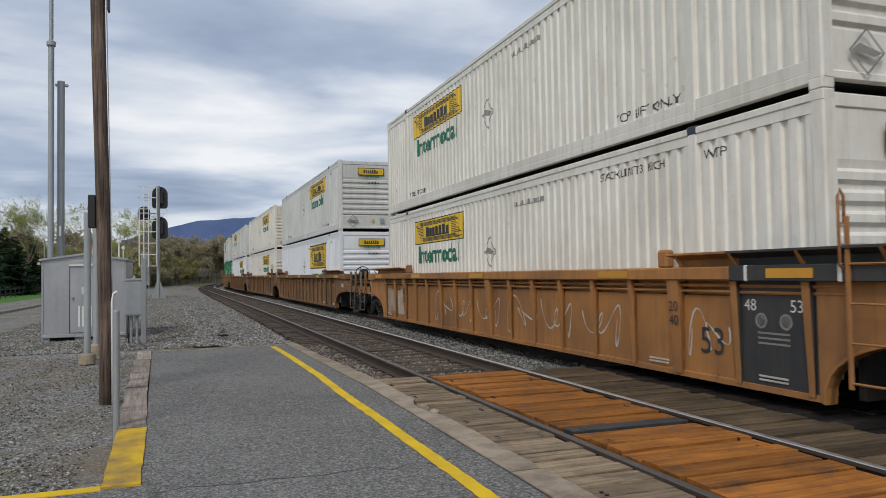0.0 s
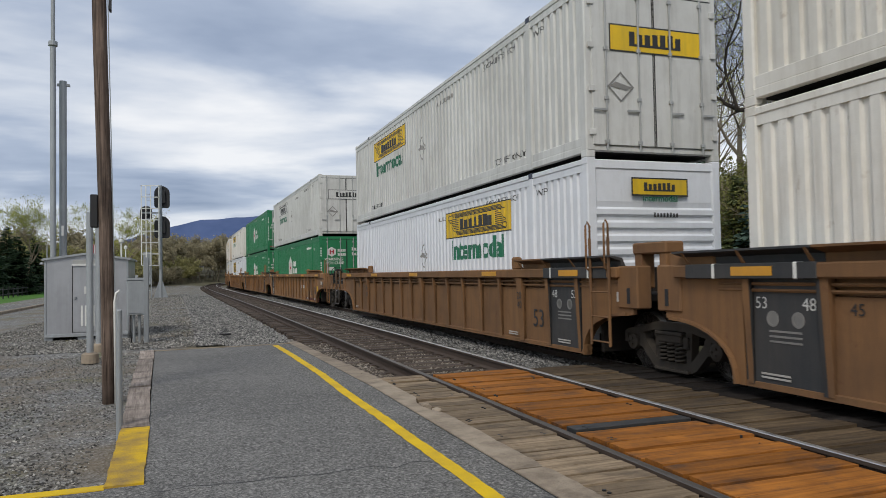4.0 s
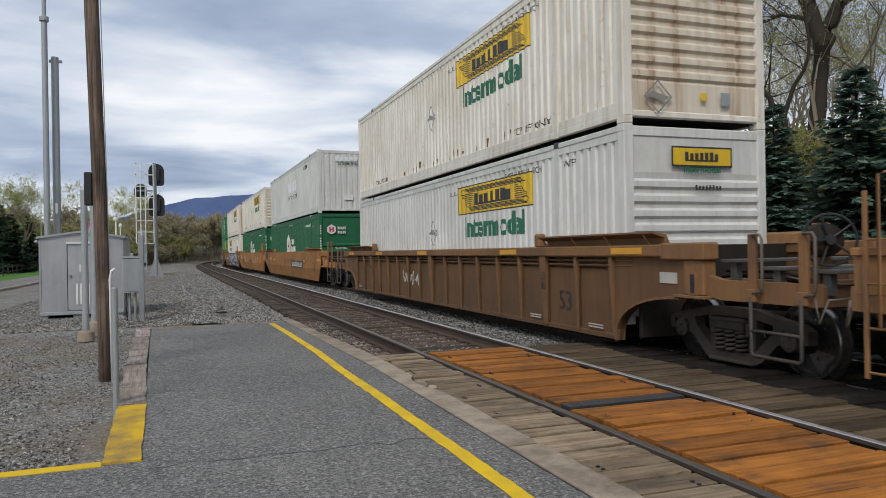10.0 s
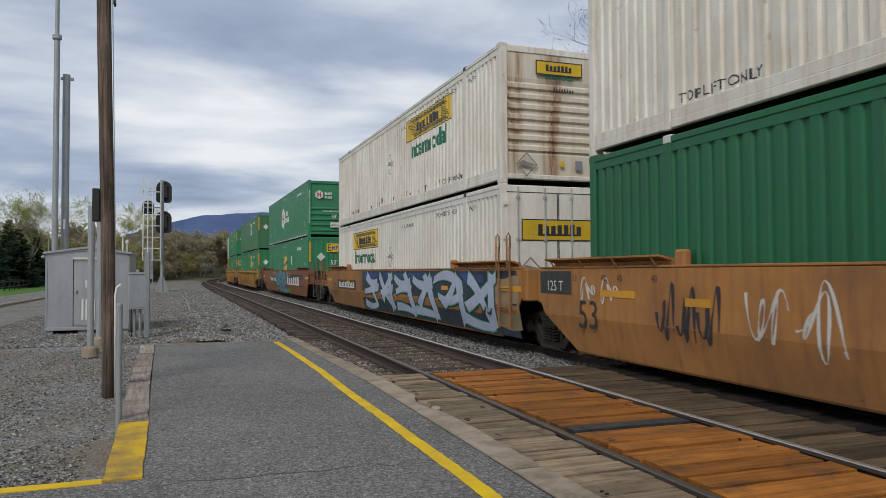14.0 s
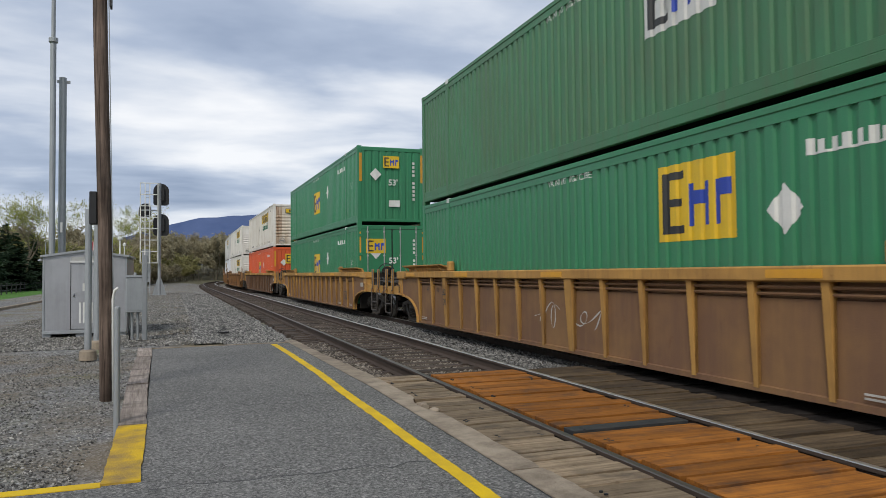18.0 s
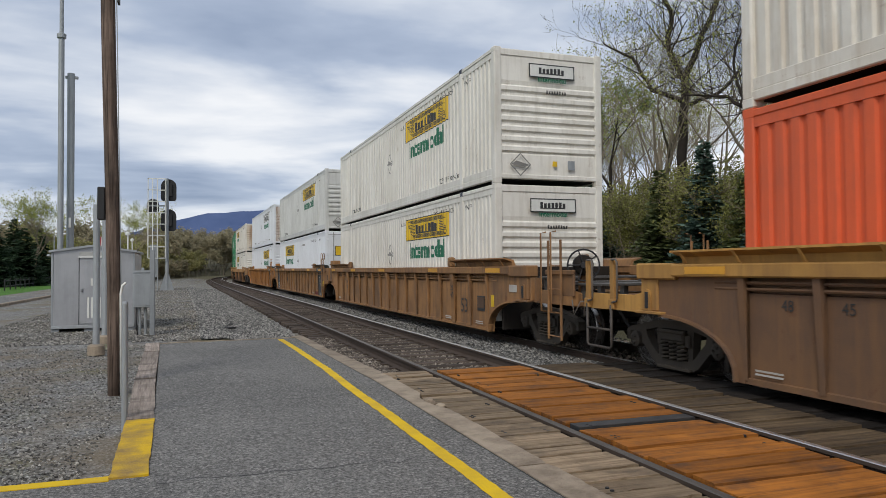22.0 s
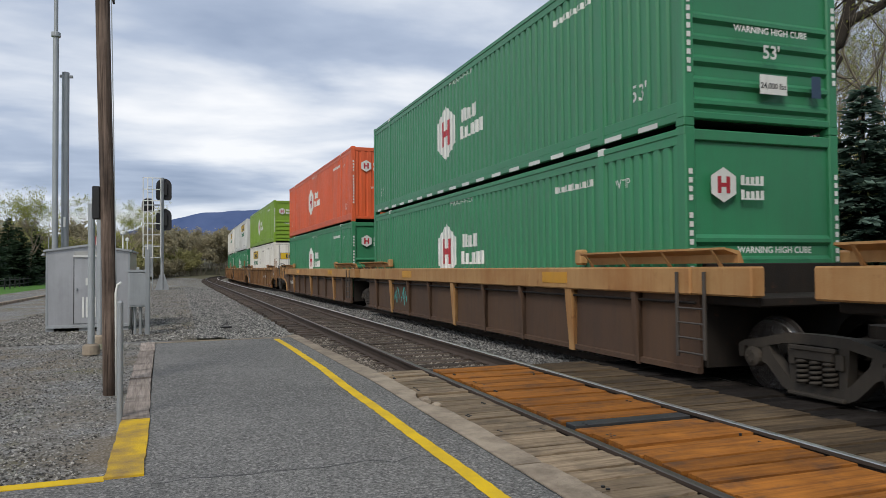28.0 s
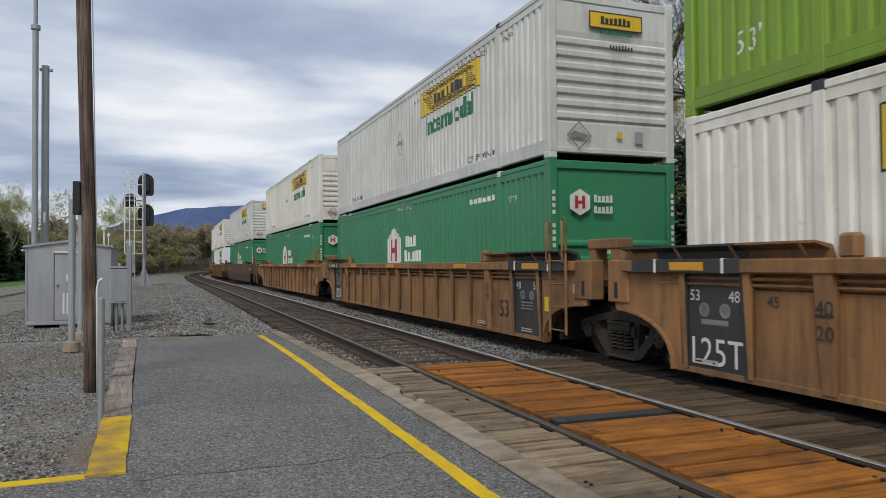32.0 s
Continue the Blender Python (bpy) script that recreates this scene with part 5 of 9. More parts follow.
# ---- trucks under the cars ----
def bogie_meshes():
    def cast_frame():
        m = Mesh()
        # arched top chord down to the pedestals, sloping tension members, deep middle: one cast piece with windows
        for s in (-1, 1):
            m.prism([(s * 0.0, 0.74), (s * 0.40, 0.73), (s * 0.72, 0.655), (s * 1.03, 0.60), (s * 1.13, 0.55), (s * 1.13, 0.40), (s * 1.06, 0.40), (s * 1.04, 0.53), (s * 0.76, 0.53), (s * 0.70, 0.56), (s * 0.40, 0.62), (s * 0.0, 0.63)], "x", -0.07, 0.07)
            m.prism([(s * 0.77, 0.55), (s * 0.77, 0.37), (s * 0.70, 0.35), (s * 0.48, 0.14), (s * 0.38, 0.09), (s * 0.0, 0.09), (s * 0.0, 0.21), (s * 0.33, 0.21), (s * 0.41, 0.27), (s * 0.62, 0.47), (s * 0.66, 0.57)], "x", -0.065, 0.065)
            m.prism([(s * 0.27, 0.20), (s * 0.36, 0.20), (s * 0.40, 0.64), (s * 0.27, 0.64)], "x", -0.06, 0.06)
            m.box(-0.10, -0.06, s * 0.30 - 0.05, s * 0.30 + 0.05, 0.40, 0.56, 0.01)
        m.box(-0.13, 0.1, -0.25, 0.25, 0.465, 0.60, 0.02)
        m.box(-0.15, -0.11, -0.29, 0.29, 0.57, 0.62, 0.01)
        m.box(-0.12, 0.12, -0.36, 0.36, 0.075, 0.12, 0.012)
        return m.mesh("side_frame", TRUCK_STEEL)

    def spring():
        pts = []
        for i in range(50):
            a = i / 10 * 2 * math.pi
            pts.append((0.066 * math.cos(a), 0.066 * math.sin(a), 0.21 + 0.26 * i / 49))
        return smooth(Mesh().tube(pts, 0.02, 5).mesh("spring", TRUCK_STEEL))

    def bearing():
        m = Mesh().lathe([(-0.12, 0.0), (-0.12, 0.07), (-0.10, 0.115), (0.02, 0.12), (0.06, 0.10)], "x", 16)
        m.box(-0.05, 0.09, -0.13, 0.13, 0.06, 0.14, 0.012)
        for k in range(3):
            a = 2.1 * k
            m.lathe([(-0.14, 0.0), (-0.14, 0.018), (-0.115, 0.018)], "x", 6, (0, 0.05 * math.cos(a), 0.05 * math.sin(a)))
        return m.mesh("bearing", TRUCK_STEEL)

    def bolster():
        m = Mesh().box(-1.02, 1.02, -0.2, 0.2, 0.5, 0.66, 0.03)
        m.lathe([(0.6, 0.22), (0.8, 0.22)], "z", 16)
        return m.mesh("bolster", STEEL_DARK)

    def wheels():
        m = Mesh()
        m.k = 0
        m.lathe([(-0.95, 0.0), (-0.95, 0.065), (-0.8, 0.075), (0.8, 0.075), (0.95, 0.065), (0.95, 0.0)], "x", 12)
        for s in (-1, 1):
            m.k = 0
            # hub, dished plate and rim; flange on the inner side
            m.lathe([(s * 0.66, 0.09), (s * 0.66, 0.14), (s * 0.735, 0.17), (s * 0.72, 0.33), (s * 0.68, 0.36), (s * 0.675, 0.455), (s * 0.69, 0.468), (s * 0.71, 0.455), (s * 0.722, 0.422)], "x", 36)
            m.k = 1
            m.lathe([(s * 0.722, 0.422), (s * 0.80, 0.418), (s * 0.812, 0.408)], "x", 36)
            m.k = 0
            m.lathe([(s * 0.812, 0.408), (s * 0.812, 0.355), (s * 0.78, 0.34), (s * 0.765, 0.18), (s * 0.83, 0.14), (s * 0.83, 0.07)], "x", 36)
            for k in range(4):
                a = k * math.pi / 2
                m.box(s * 0.775 - 0.012, s * 0.775 + 0.012, 0.25 * math.cos(a) - 0.02, 0.25 * math.cos(a) + 0.02, 0.25 * math.sin(a) - 0.02, 0.25 * math.sin(a) + 0.02)
        return m.mesh("wheelset", WHEEL_STEEL, TREAD)
    return (kept("bogie_frame", cast_frame), kept("bogie_spring", spring), kept("bogie_bearing", bearing), kept("bogie_bolster", bolster), kept("bogie_wheels", wheels))


WHEELS = []


def bogie(car, y):
    fr, sp, be, bo, wh = bogie_meshes()
    b = part("bogie", bo, car, (0, y, 0), "grimy cast steel truck")
    for s in (-1, 1):
        part("side_frame", fr, b, (s * 1.0, 0, 0), "cast side frame with two windows").scale = (-s, 1, 1)
        for k in (-0.17, 0.0, 0.17):
            part("spring", sp, b, (s * 1.06, k, 0), "coil spring")
        for e in (-1, 1):
            o = part("bearing", be, b, (s * 1.0, e * 0.89, 0.42), "axle bearing cap")
            o.scale = (s * -1, 1, 1)
    for e in (-1, 1):
        w = part("wheelset", wh, b, (0, e * 0.89, 0.42), "steel wheels with polished treads on an axle")
        WHEELS.append((w, y + e * 0.89, car))
    return b


# ---- well cars ----
def post_mesh(mat, wide=0.09, top=1.36, low=0.22, out=0.10):
    def make():
        m = Mesh()
        h = wide / 2
        m.prism([(-h, top), (h, top), (h * 0.75, low), (-h * 0.75, low)], "x", 0.0, -out * 0.5)
        m.add([(-out, -h, top), (-out, h, top), (-out * 0.45, h * 0.75, low), (-out * 0.45, -h * 0.75, low), (0, -h, top), (0, h, top), (0, h * 0.75, low), (0, -h * 0.75, low)],
              [(0, 1, 2, 3), (0, 4, 5, 1), (1, 5, 6, 2), (2, 6, 7, 3), (3, 7, 4, 0)])
        return m.mesh("side_post", mat)
    return kept(("post", mat.name, wide, top, low, out), make)


def arch_plate(mat, reach, drop=0.92):
    """Side plate over the truck, cut in an arch."""
    def make():
        pts = [(0, 1.36), (reach, 1.36), (reach, drop - 0.08)]
        for k in range(10):
            a = k / 9 * math.pi / 2
            pts.append((reach - 0.12 - (reach - 0.24) * math.sin(a), 0.16 + (drop - 0.26) * math.cos(a) ** 0.8))
        pts += [(0, 0.16)]
        m = Mesh().prism(pts, "x", -0.03, 0.03)
        return m.mesh("end_plate", mat)
    return kept(("arch", mat.name, reach, drop), make)


def arch_rim(mat, reach, drop=0.92):
    """Flat flange along the arch."""
    def make():
        m = Mesh()
        pts = []
        for k in range(10):
            a = k / 9 * math.pi / 2
            pts.append((reach - 0.12 - (reach - 0.24) * math.sin(a), 0.16 + (drop - 0.26) * math.cos(a) ** 0.8))
        m.prism(pts + [(y - 0.035 * (k / 9), z + 0.04 * (1 - k / 11)) for k, (y, z) in enumerate(pts)][::-1], "x", -0.09, 0.06)
        return m.mesh("arch_flange", mat)
    return kept(("rim", mat.name, reach, drop), make)


def ladder_mesh(mat, h0, h1, w, n):
    def make():
        m = Mesh()
        for s in (-1, 1):
            m.box(-0.016, 0.016, s * w / 2 - 0.022, s * w / 2 + 0.022, h0, h1, 0.006)
        for k in range(n):
            z = h0 + 0.06 + (h1 - h0 - 0.5) * k / max(1, n - 1)
            m.tube([(0, -w / 2, z), (0, w / 2, z)], 0.013, 6)
        return m.mesh("ladder", mat)
    return kept(("ladder", mat.name, h0, h1, w, n), make)


def rail_bow(mat, w, h):
    """A bent grab iron in the y-z plane."""
    return kept(("bow", mat.name, w, h), lambda: smooth(Mesh().tube([(0, -w / 2, 0), (0, -w / 2, h * 0.9), (0, -w * 0.4, h), (0, w * 0.4, h), (0, w / 2, h * 0.9), (0, w / 2, 0)], 0.014, 6).mesh("grab_iron", mat)))


def hand_wheel():
    def make():
        m = Mesh()
        pts = [(0.0, 0.26 * math.cos(a), 0.26 * math.sin(a)) for a in np.linspace(0, 2 * math.pi, 25)]
        m.tube(pts, 0.015, 6, caps=False)
        for k in range(5):
            a = k * 2 * math.pi / 5
            m.tube([(0, 0, 0), (0, 0.26 * math.cos(a), 0.26 * math.sin(a))], 0.012, 5)
        m.lathe([(-0.05, 0.05), (0.12, 0.06)], "x", 10)
        return m.mesh("brake_wheel", MATT_BLACK)
    return kept("handwheel", make)


def text_on_car(car, text, h, mat, y, z, x, label="", squeeze=1.0):
    part("marking", lettering(text, h, mat, squeeze), car, (x, y, z), label)


def car_end(car, s, joint, body, trim, kind, wheel):
    """What stands beyond the well at the end s: truck cover, platform, steps, coupler."""
    if joint == "A":
        # dark instead of car paint: the joint's shade is in the colour
        part("end_platform", kept("aplat", lambda: Mesh().box(-1.3, 1.3, 0, 0.95, 1.0, 1.12, 0.02).mesh("end_platform", STEEL_DARK)), car, (0, s * 8.35 + (0 if s > 0 else -0.95), 0))
        for q in (-1, 1):
            if kind == "low":
                part("end_plate", kept(("stub", trim.name), lambda: Mesh().box(-0.1, 0.1, -0.55, 0.55, 1.12, 1.46, 0.02).mesh("end_plate", trim)), car, (q * 1.40, s * 8.85, 0), "stub of the top sill")
                continue
            if kind == "ribbed":
                o = part("end_plate", arch_plate(body, 1.38), car, (q * 1.40, s * 8.04, 0), "side plate arched over the truck")
                o.scale = (1, s, 1)
                if q < 0:
                    part("arch_flange", arch_rim(body, 1.38), car, (q * 1.40, s * 8.04, 0)).scale = (1, s, 1)
            part("end_box", kept(("abox", trim.name), lambda: Mesh().box(-0.12, 0.12, -0.24, 0.24, 0.92, 1.52, 0.02).mesh("end_box", trim)), car, (q * 1.34, s * 9.33, 0), "box-section corner post")
            if q < 0:
                part("slot", kept("slot", lambda: Mesh().box(-0.006, 0.006, -0.035, 0.035, -0.11, 0.11, 0.004).mesh("slot", MATT_BLACK)), car, (q * 1.463, s * 9.36, 1.1), "dark slot")
        # bulkhead coloured dark to stand for the shaded gap between cars
        part("bulkhead", kept("abulk", lambda: Mesh().box(-1.3, 1.3, -0.04, 0.04, 0.22, 1.5, 0.01).mesh("bulkhead", STEEL_DARK)), car, (0, s * 8.4, 0))
        if kind == "ribbed" and s < 0:
            part("connector_box", kept(("cbox", trim.name), lambda: Mesh().box(-1.28, -1.05, -0.36, -0.2, 1.2, 1.82, 0.015).box(-1.28, -1.05, 0.2, 0.36, 1.2, 1.82, 0.015).box(-1.3, -1.0, -0.38, 0.38, 1.68, 1.84, 0.02).mesh("connector_box", trim)), car, (0, s * 9.62, 0), "raised bracket shaped like an arch")
        if kind == "ribbed" and s > 0:
            part("connector_box", kept(("ubox", trim.name), lambda: Mesh().box(-1.42, -0.9, -0.42, 0.42, 1.5, 1.68, 0.02).mesh("connector_box", trim)), car, (0, s * 8.93, 0), "raised corner box")
        if s < 0:
            lm = trim if kind != "low" else STEP_STEEL
            part("ladder", ladder_mesh(lm, 0.36, 1.95 if kind != "low" else 1.4, 0.5, 4), car, (-1.55, s * (8.76 if kind != "low" else 8.45), 0), "steel ladder")
            for dy in (-0.25, 0.25) if kind != "low" else ():
                part("grab_iron", kept(("rod4", lm.name), lambda: smooth(Mesh().tube([(0.04, 0, 1.45), (-0.03, 0, 1.5), (-0.03, 0, 2.14), (0.0, 0, 2.2), (0.04, 0, 2.14), (0.04, 0, 1.9)], 0.016, 6).mesh("grab_iron", lm))), car, (-1.55, s * 8.7 + dy, 0), "looped upright grab iron")
    else:
        tall = 1.60 if kind != "smooth" else 1.92
        part("end_deck", kept(("cdeck", body.name), lambda: Mesh().box(-0.42, 0.42, 0, 3.05, 0.84, 1.04, 0.02).box(-1.32, 1.32, 2.82, 3.0, 0.82, 1.06, 0.02).box(-1.3, 1.3, 1.15, 1.3, 0.86, 1.0, 0.02).mesh("end_deck", body)), car, (0, s * 8.4, 0), "centre sill with cross beams").scale = (1, s, 1)
        for q in (-1, 1):
            if kind != "smooth":
                o = part("end_plate", arch_plate(body, 1.62), car, (q * 1.40, s * 7.96, 0), "side plate arched over the truck")
                o.scale = (1, s, 1)
                if q < 0:
                    part("arch_flange", arch_rim(body if body == CAR_MAUVE else trim, 1.62), car, (q * 1.40, s * 7.96, 0)).scale = (1, s, 1)

            def block():
                m = Mesh().box(-0.14, 0.10, -0.62, 0.22, 1.31, 1.525, 0.02)
                m.box(-0.10, 0.10, -0.20, 0.17, 0.88, 1.32, 0.02)
                m.box(-0.15, 0.12, -0.34, 0.24, 0.845, 0.885, 0.008)
                m.prism([(-0.075, 0.89), (0.075, 0.89), (0.075, 1.10), (0.05, 1.16), (0.0, 1.18), (-0.05, 1.16), (-0.075, 1.10)], "x", -0.125, -0.09)
                return m.mesh("end_box", trim)
            o = part("end_box", kept(("cblock", trim.name), block), car, (q * 1.36, s * 9.72, 0), "heavy corner block with an arched eye")
            o.scale = (-q, s, 1)
            if q < 0:
                part("slot", kept("slot", lambda: Mesh().box(-0.006, 0.006, -0.035, 0.035, -0.10, 0.09, 0.004).mesh("slot", MATT_BLACK)), car, (q * 1.488, s * 9.72, 1.03), "dark slot")
            o = part("end_sill", kept(("csill", trim.name), lambda: Mesh().prism([(9.84, 0.90), (10.1, 0.85), (11.45, 0.85), (11.45, 1.08), (10.15, 1.08), (9.84, 1.14)], "x", -0.055, 0.055).mesh("end_sill", trim)), car, (q * 1.36, 0, 0), "narrow side sill beyond the well")
            o.scale = (1, s, 1)
            if trim == CAR_TAN and kind == "ribbed":
                part("ladder", ladder_mesh(trim, 0.26, 1.95, 0.44, 4), car, (q * 1.50, s * 11.0, 0), "tall steel ladder at the car's end")
                part("ladder_plate", kept(("lplate", trim.name), lambda: Mesh().box(-0.02, 0.02, -0.5, 0.42, 1.0, 1.42, 0.012).box(-0.06, 0.02, -0.5, 0.42, 1.36, 1.44, 0.01).mesh("ladder_plate", trim)), car, (q * 1.40, s * 11.0, 0), "bolted bracket plate")
                for dy in (-0.34, 0.02):
                    part("grab_iron", kept(("rod3", trim.name), lambda: smooth(Mesh().tube([(0.10, 0, 0.72), (0, 0, 0.74), (0, 0, 2.08), (0.10, 0, 2.10)], 0.016, 6).mesh("grab_iron", trim))), car, (q * 1.58, s * (11.0 + dy), 0), "long upright grab iron").scale = (-q, 1, 1)
                for dy in (-0.75, -0.95):
                    part("bracket", kept(("fin", trim.name), lambda: Mesh().box(-0.10, 0.02, -0.02, 0.02, 0.88, 1.3, 0.006).mesh("bracket", trim)), car, (q * 1.38, s * (11.0 + dy), 0), "upright fin bracket")
            else:
                for yy in (10.64, 11.33):
                    part("hand_post", kept(("hpost", trim.name, tall), lambda: Mesh().box(-0.03, 0.03, -0.055, 0.055, 0.86, tall, 0.01).box(-0.05, 0.04, -0.07, 0.07, 0.86, 1.0, 0.008).mesh("hand_post", trim)), car, (q * 1.42, s * yy, 0), "upright flat steel post")
                    if q < 0:
                        part("grab_iron", kept(("grab", tall), lambda: smooth(Mesh().tube([(0, 0.14, 0.96), (0, 0.02, 0.98), (0, 0, 1.02), (0, 0, tall - 0.06), (0, 0.03, tall - 0.01), (0, 0.15, tall - 0.01)], 0.016, 6).mesh("grab_iron", ROD))), car, (q * 1.47, s * yy - 0.18, 0), "bent grab iron")
                part("steps", kept("steps2", lambda: smooth(Mesh().tube([(0, -0.34, 0.92), (0, -0.34, 0.32), (0, -0.31, 0.28), (0, 0.31, 0.28), (0, 0.34, 0.32), (0, 0.34, 0.92)], 0.022, 6).tube([(0, -0.34, 0.55), (0, 0.34, 0.55)], 0.02, 6).mesh("steps", STEP_STEEL))), car, (q * 1.46, s * 10.98, 0), "hanging two-step stirrup")
        for yy, z in ((10.75, 1.22), (11.4, 1.2), (10.1, 1.3)):
            part("walkway", kept("walkway2", lambda: Mesh().box(-1.25, 1.25, -0.16, 0.16, -0.02, 0.02, 0.006).box(-1.2, -1.12, -0.05, 0.05, -0.24, 0).box(1.12, 1.2, -0.05, 0.05, -0.24, 0).mesh("walkway", WALK_GREY)), car, (0, s * yy, z), "pale steel grating walkway")
        part("brake_pipe", kept("bpipe", lambda: smooth(Mesh().tube([(-0.9, 9.3, 1.05), (-0.95, 9.8, 1.12), (-0.8, 10.4, 1.1), (-0.6, 10.9, 0.98)], 0.03, 6).tube([(-0.5, 9.2, 1.15), (-0.55, 10.2, 1.16), (-0.3, 10.9, 0.95)], 0.025, 6).mesh("brake_pipe", STEEL_DARK))), car, label="dark brake pipes").scale = (1, s, 1)
        # same bulkhead, shade of the gap in its dark colour
        part("bulkhead", kept("abulk", lambda: Mesh().box(-1.3, 1.3, -0.04, 0.04, 0.22, 1.5, 0.01).mesh("bulkhead", STEEL_DARK)), car, (0, s * 8.4, 0))

        def coup():
            m = Mesh().box(-0.13, 0.13, 11.2, 11.5, 0.76, 1.0, 0.03)
            m.prism([(-0.16, 11.5), (0.16, 11.5), (0.2, 11.72), (0.05, 11.83), (-0.05, 11.7), (-0.2, 11.76)], "z", 0.74, 1.02)
            return m.mesh("coupler", STEEL_DARK)
        part("coupler", kept("coupler", coup), car, label="knuckle coupler").scale = (1 if s > 0 else -1, s, 1)
        part("air_hose", kept("hose", lambda: smooth(Mesh().tube([(0.35, 11.0, 0.85), (0.4, 11.3, 0.7), (0.38, 11.55, 0.45), (0.3, 11.75, 0.42)], 0.025, 6).mesh("air_hose", MATT_BLACK))), car, label="black rubber air hose").scale = (1 if s > 0 else -1, s, 1)
        part("uncoupling_lever", kept("ulever", lambda: smooth(Mesh().tube([(-1.42, 11.45, 0.95), (-1.42, 11.5, 0.7), (-1.3, 11.5, 0.92), (-0.2, 11.52, 0.95)], 0.014, 5).mesh("uncoupling_lever", ROD))), car, label="bent uncoupling rod").scale = (1, s, 1)
        if wheel and kind == "ribbed":
            part("brake_stand", kept(("bstand", trim.name), lambda: Mesh().box(-0.08, 0.08, -0.06, 0.06, 1.0, 1.7, 0.015).mesh("brake_stand", trim)), car, (-1.05, s * 11.2, 0))
            g = part("gear_case", kept("gcase", lambda: smooth(Mesh().lathe([(-0.10, 0.0), (-0.10, 0.16), (0.06, 0.18), (0.10, 0.10), (0.10, 0.0)], "x", 18).mesh("gear_case", trim if trim == CAR_OCHRE else STEEL_DARK))), car, (-1.12, s * 11.3, 1.52), "round brake gear case", (0, 0, radians(62)))
            part("brake_wheel", hand_wheel(), g, (-0.14, 0, 0), "round hand brake wheel")


def side_x(kind, z):
    """The outer face of the car's near side at a height."""
    if kind == "smooth":
        return -1.37 - float(np.interp(z, (0.20, 0.75), (0.02, 0.13)))
    return -1.391


def tag_ribbons(kind, y0, y1, z0, z1, n, width, seed, mat, lift=0.006, loops=5):
    """Sprayed strokes: bent ribbons lying on the car side."""
    def make():
        r = random.Random(seed)
        m = Mesh()
        for k in range(n):
            cy = y0 + (y1 - y0) * (k + 0.5) / n
            w = (y1 - y0) / n * 0.75
            ph, a1, a2 = r.uniform(0, 6.28), r.uniform(0.5, 1.0), r.uniform(0.3, 0.9)
            pts = []
            cnt = 8 * loops
            for i in range(cnt):
                u = i / (cnt - 1)
                yy = cy + w * (0.5 - u) * 0.9 + w * 0.28 * a1 * math.sin(ph + u * loops * 2.6)
                zz = (z0 + z1) / 2 + (z1 - z0) * 0.5 * math.sin(ph * 1.7 + u * loops * 3.3) * (0.55 + 0.45 * a2 * math.cos(u * 5 + ph))
                pts.append((yy, min(z1, max(z0, zz))))
            left, right = [], []
            for i, (y, z) in enumerate(pts):
                a, b = pts[max(i - 1, 0)], pts[min(i + 1, cnt - 1)]
                dy, dz = b[0] - a[0], b[1] - a[1]
                ln = math.hypot(dy, dz) or 1
                hw = width * (0.6 + 0.4 * math.sin(i * 0.9 + ph)) / 2
                left.append((y - dz / ln * hw, z + dy / ln * hw))
                right.append((y + dz / ln * hw, z - dy / ln * hw))
            v = [(side_x(kind, z) - lift, y, z) for y, z in left] + [(side_x(kind, z) - lift, y, z) for y, z in right]
            m.add(v, [(i, i + 1, cnt + i + 1, cnt + i) for i in range(cnt - 1)])
        return m.mesh("sprayed_tag", mat)
    return kept(("tag", kind, y0, y1, z0, z1, n, width, seed, mat.name), make)


def mural_patch(kind, y0, y1, z0, z1, seed, mat, lift=0.004, ragged=0.12):
    """A sprayed field with a ragged outline."""
    def make():
        n = 60
        m = Mesh()
        ys = np.linspace(y0, y1, n)
        tops = [z1 - ragged * (0.5 + 0.5 * noise.noise((y * 1.7, seed, 0))) for y in ys]
        lows = [z0 + ragged * (0.5 + 0.5 * noise.noise((y * 1.3, seed, 5))) for y in ys]
        v = []
        for y, a, b in zip(ys, lows, tops):
            for k in range(5):
                z = a + (b - a) * k / 4
                v.append((side_x(kind, z) - lift, float(y) + 0.15 * noise.noise((z * 3, seed, 9)), z))
        f = [(5 * i + k, 5 * i + k + 1, 5 * i + 6 + k, 5 * i + 5 + k) for i in range(n - 1) for k in range(4)]
        m.add(v, f)
        return m.mesh("sprayed_field", mat)
    return kept(("mural", kind, y0, y1, z0, z1, seed, mat.name), make)


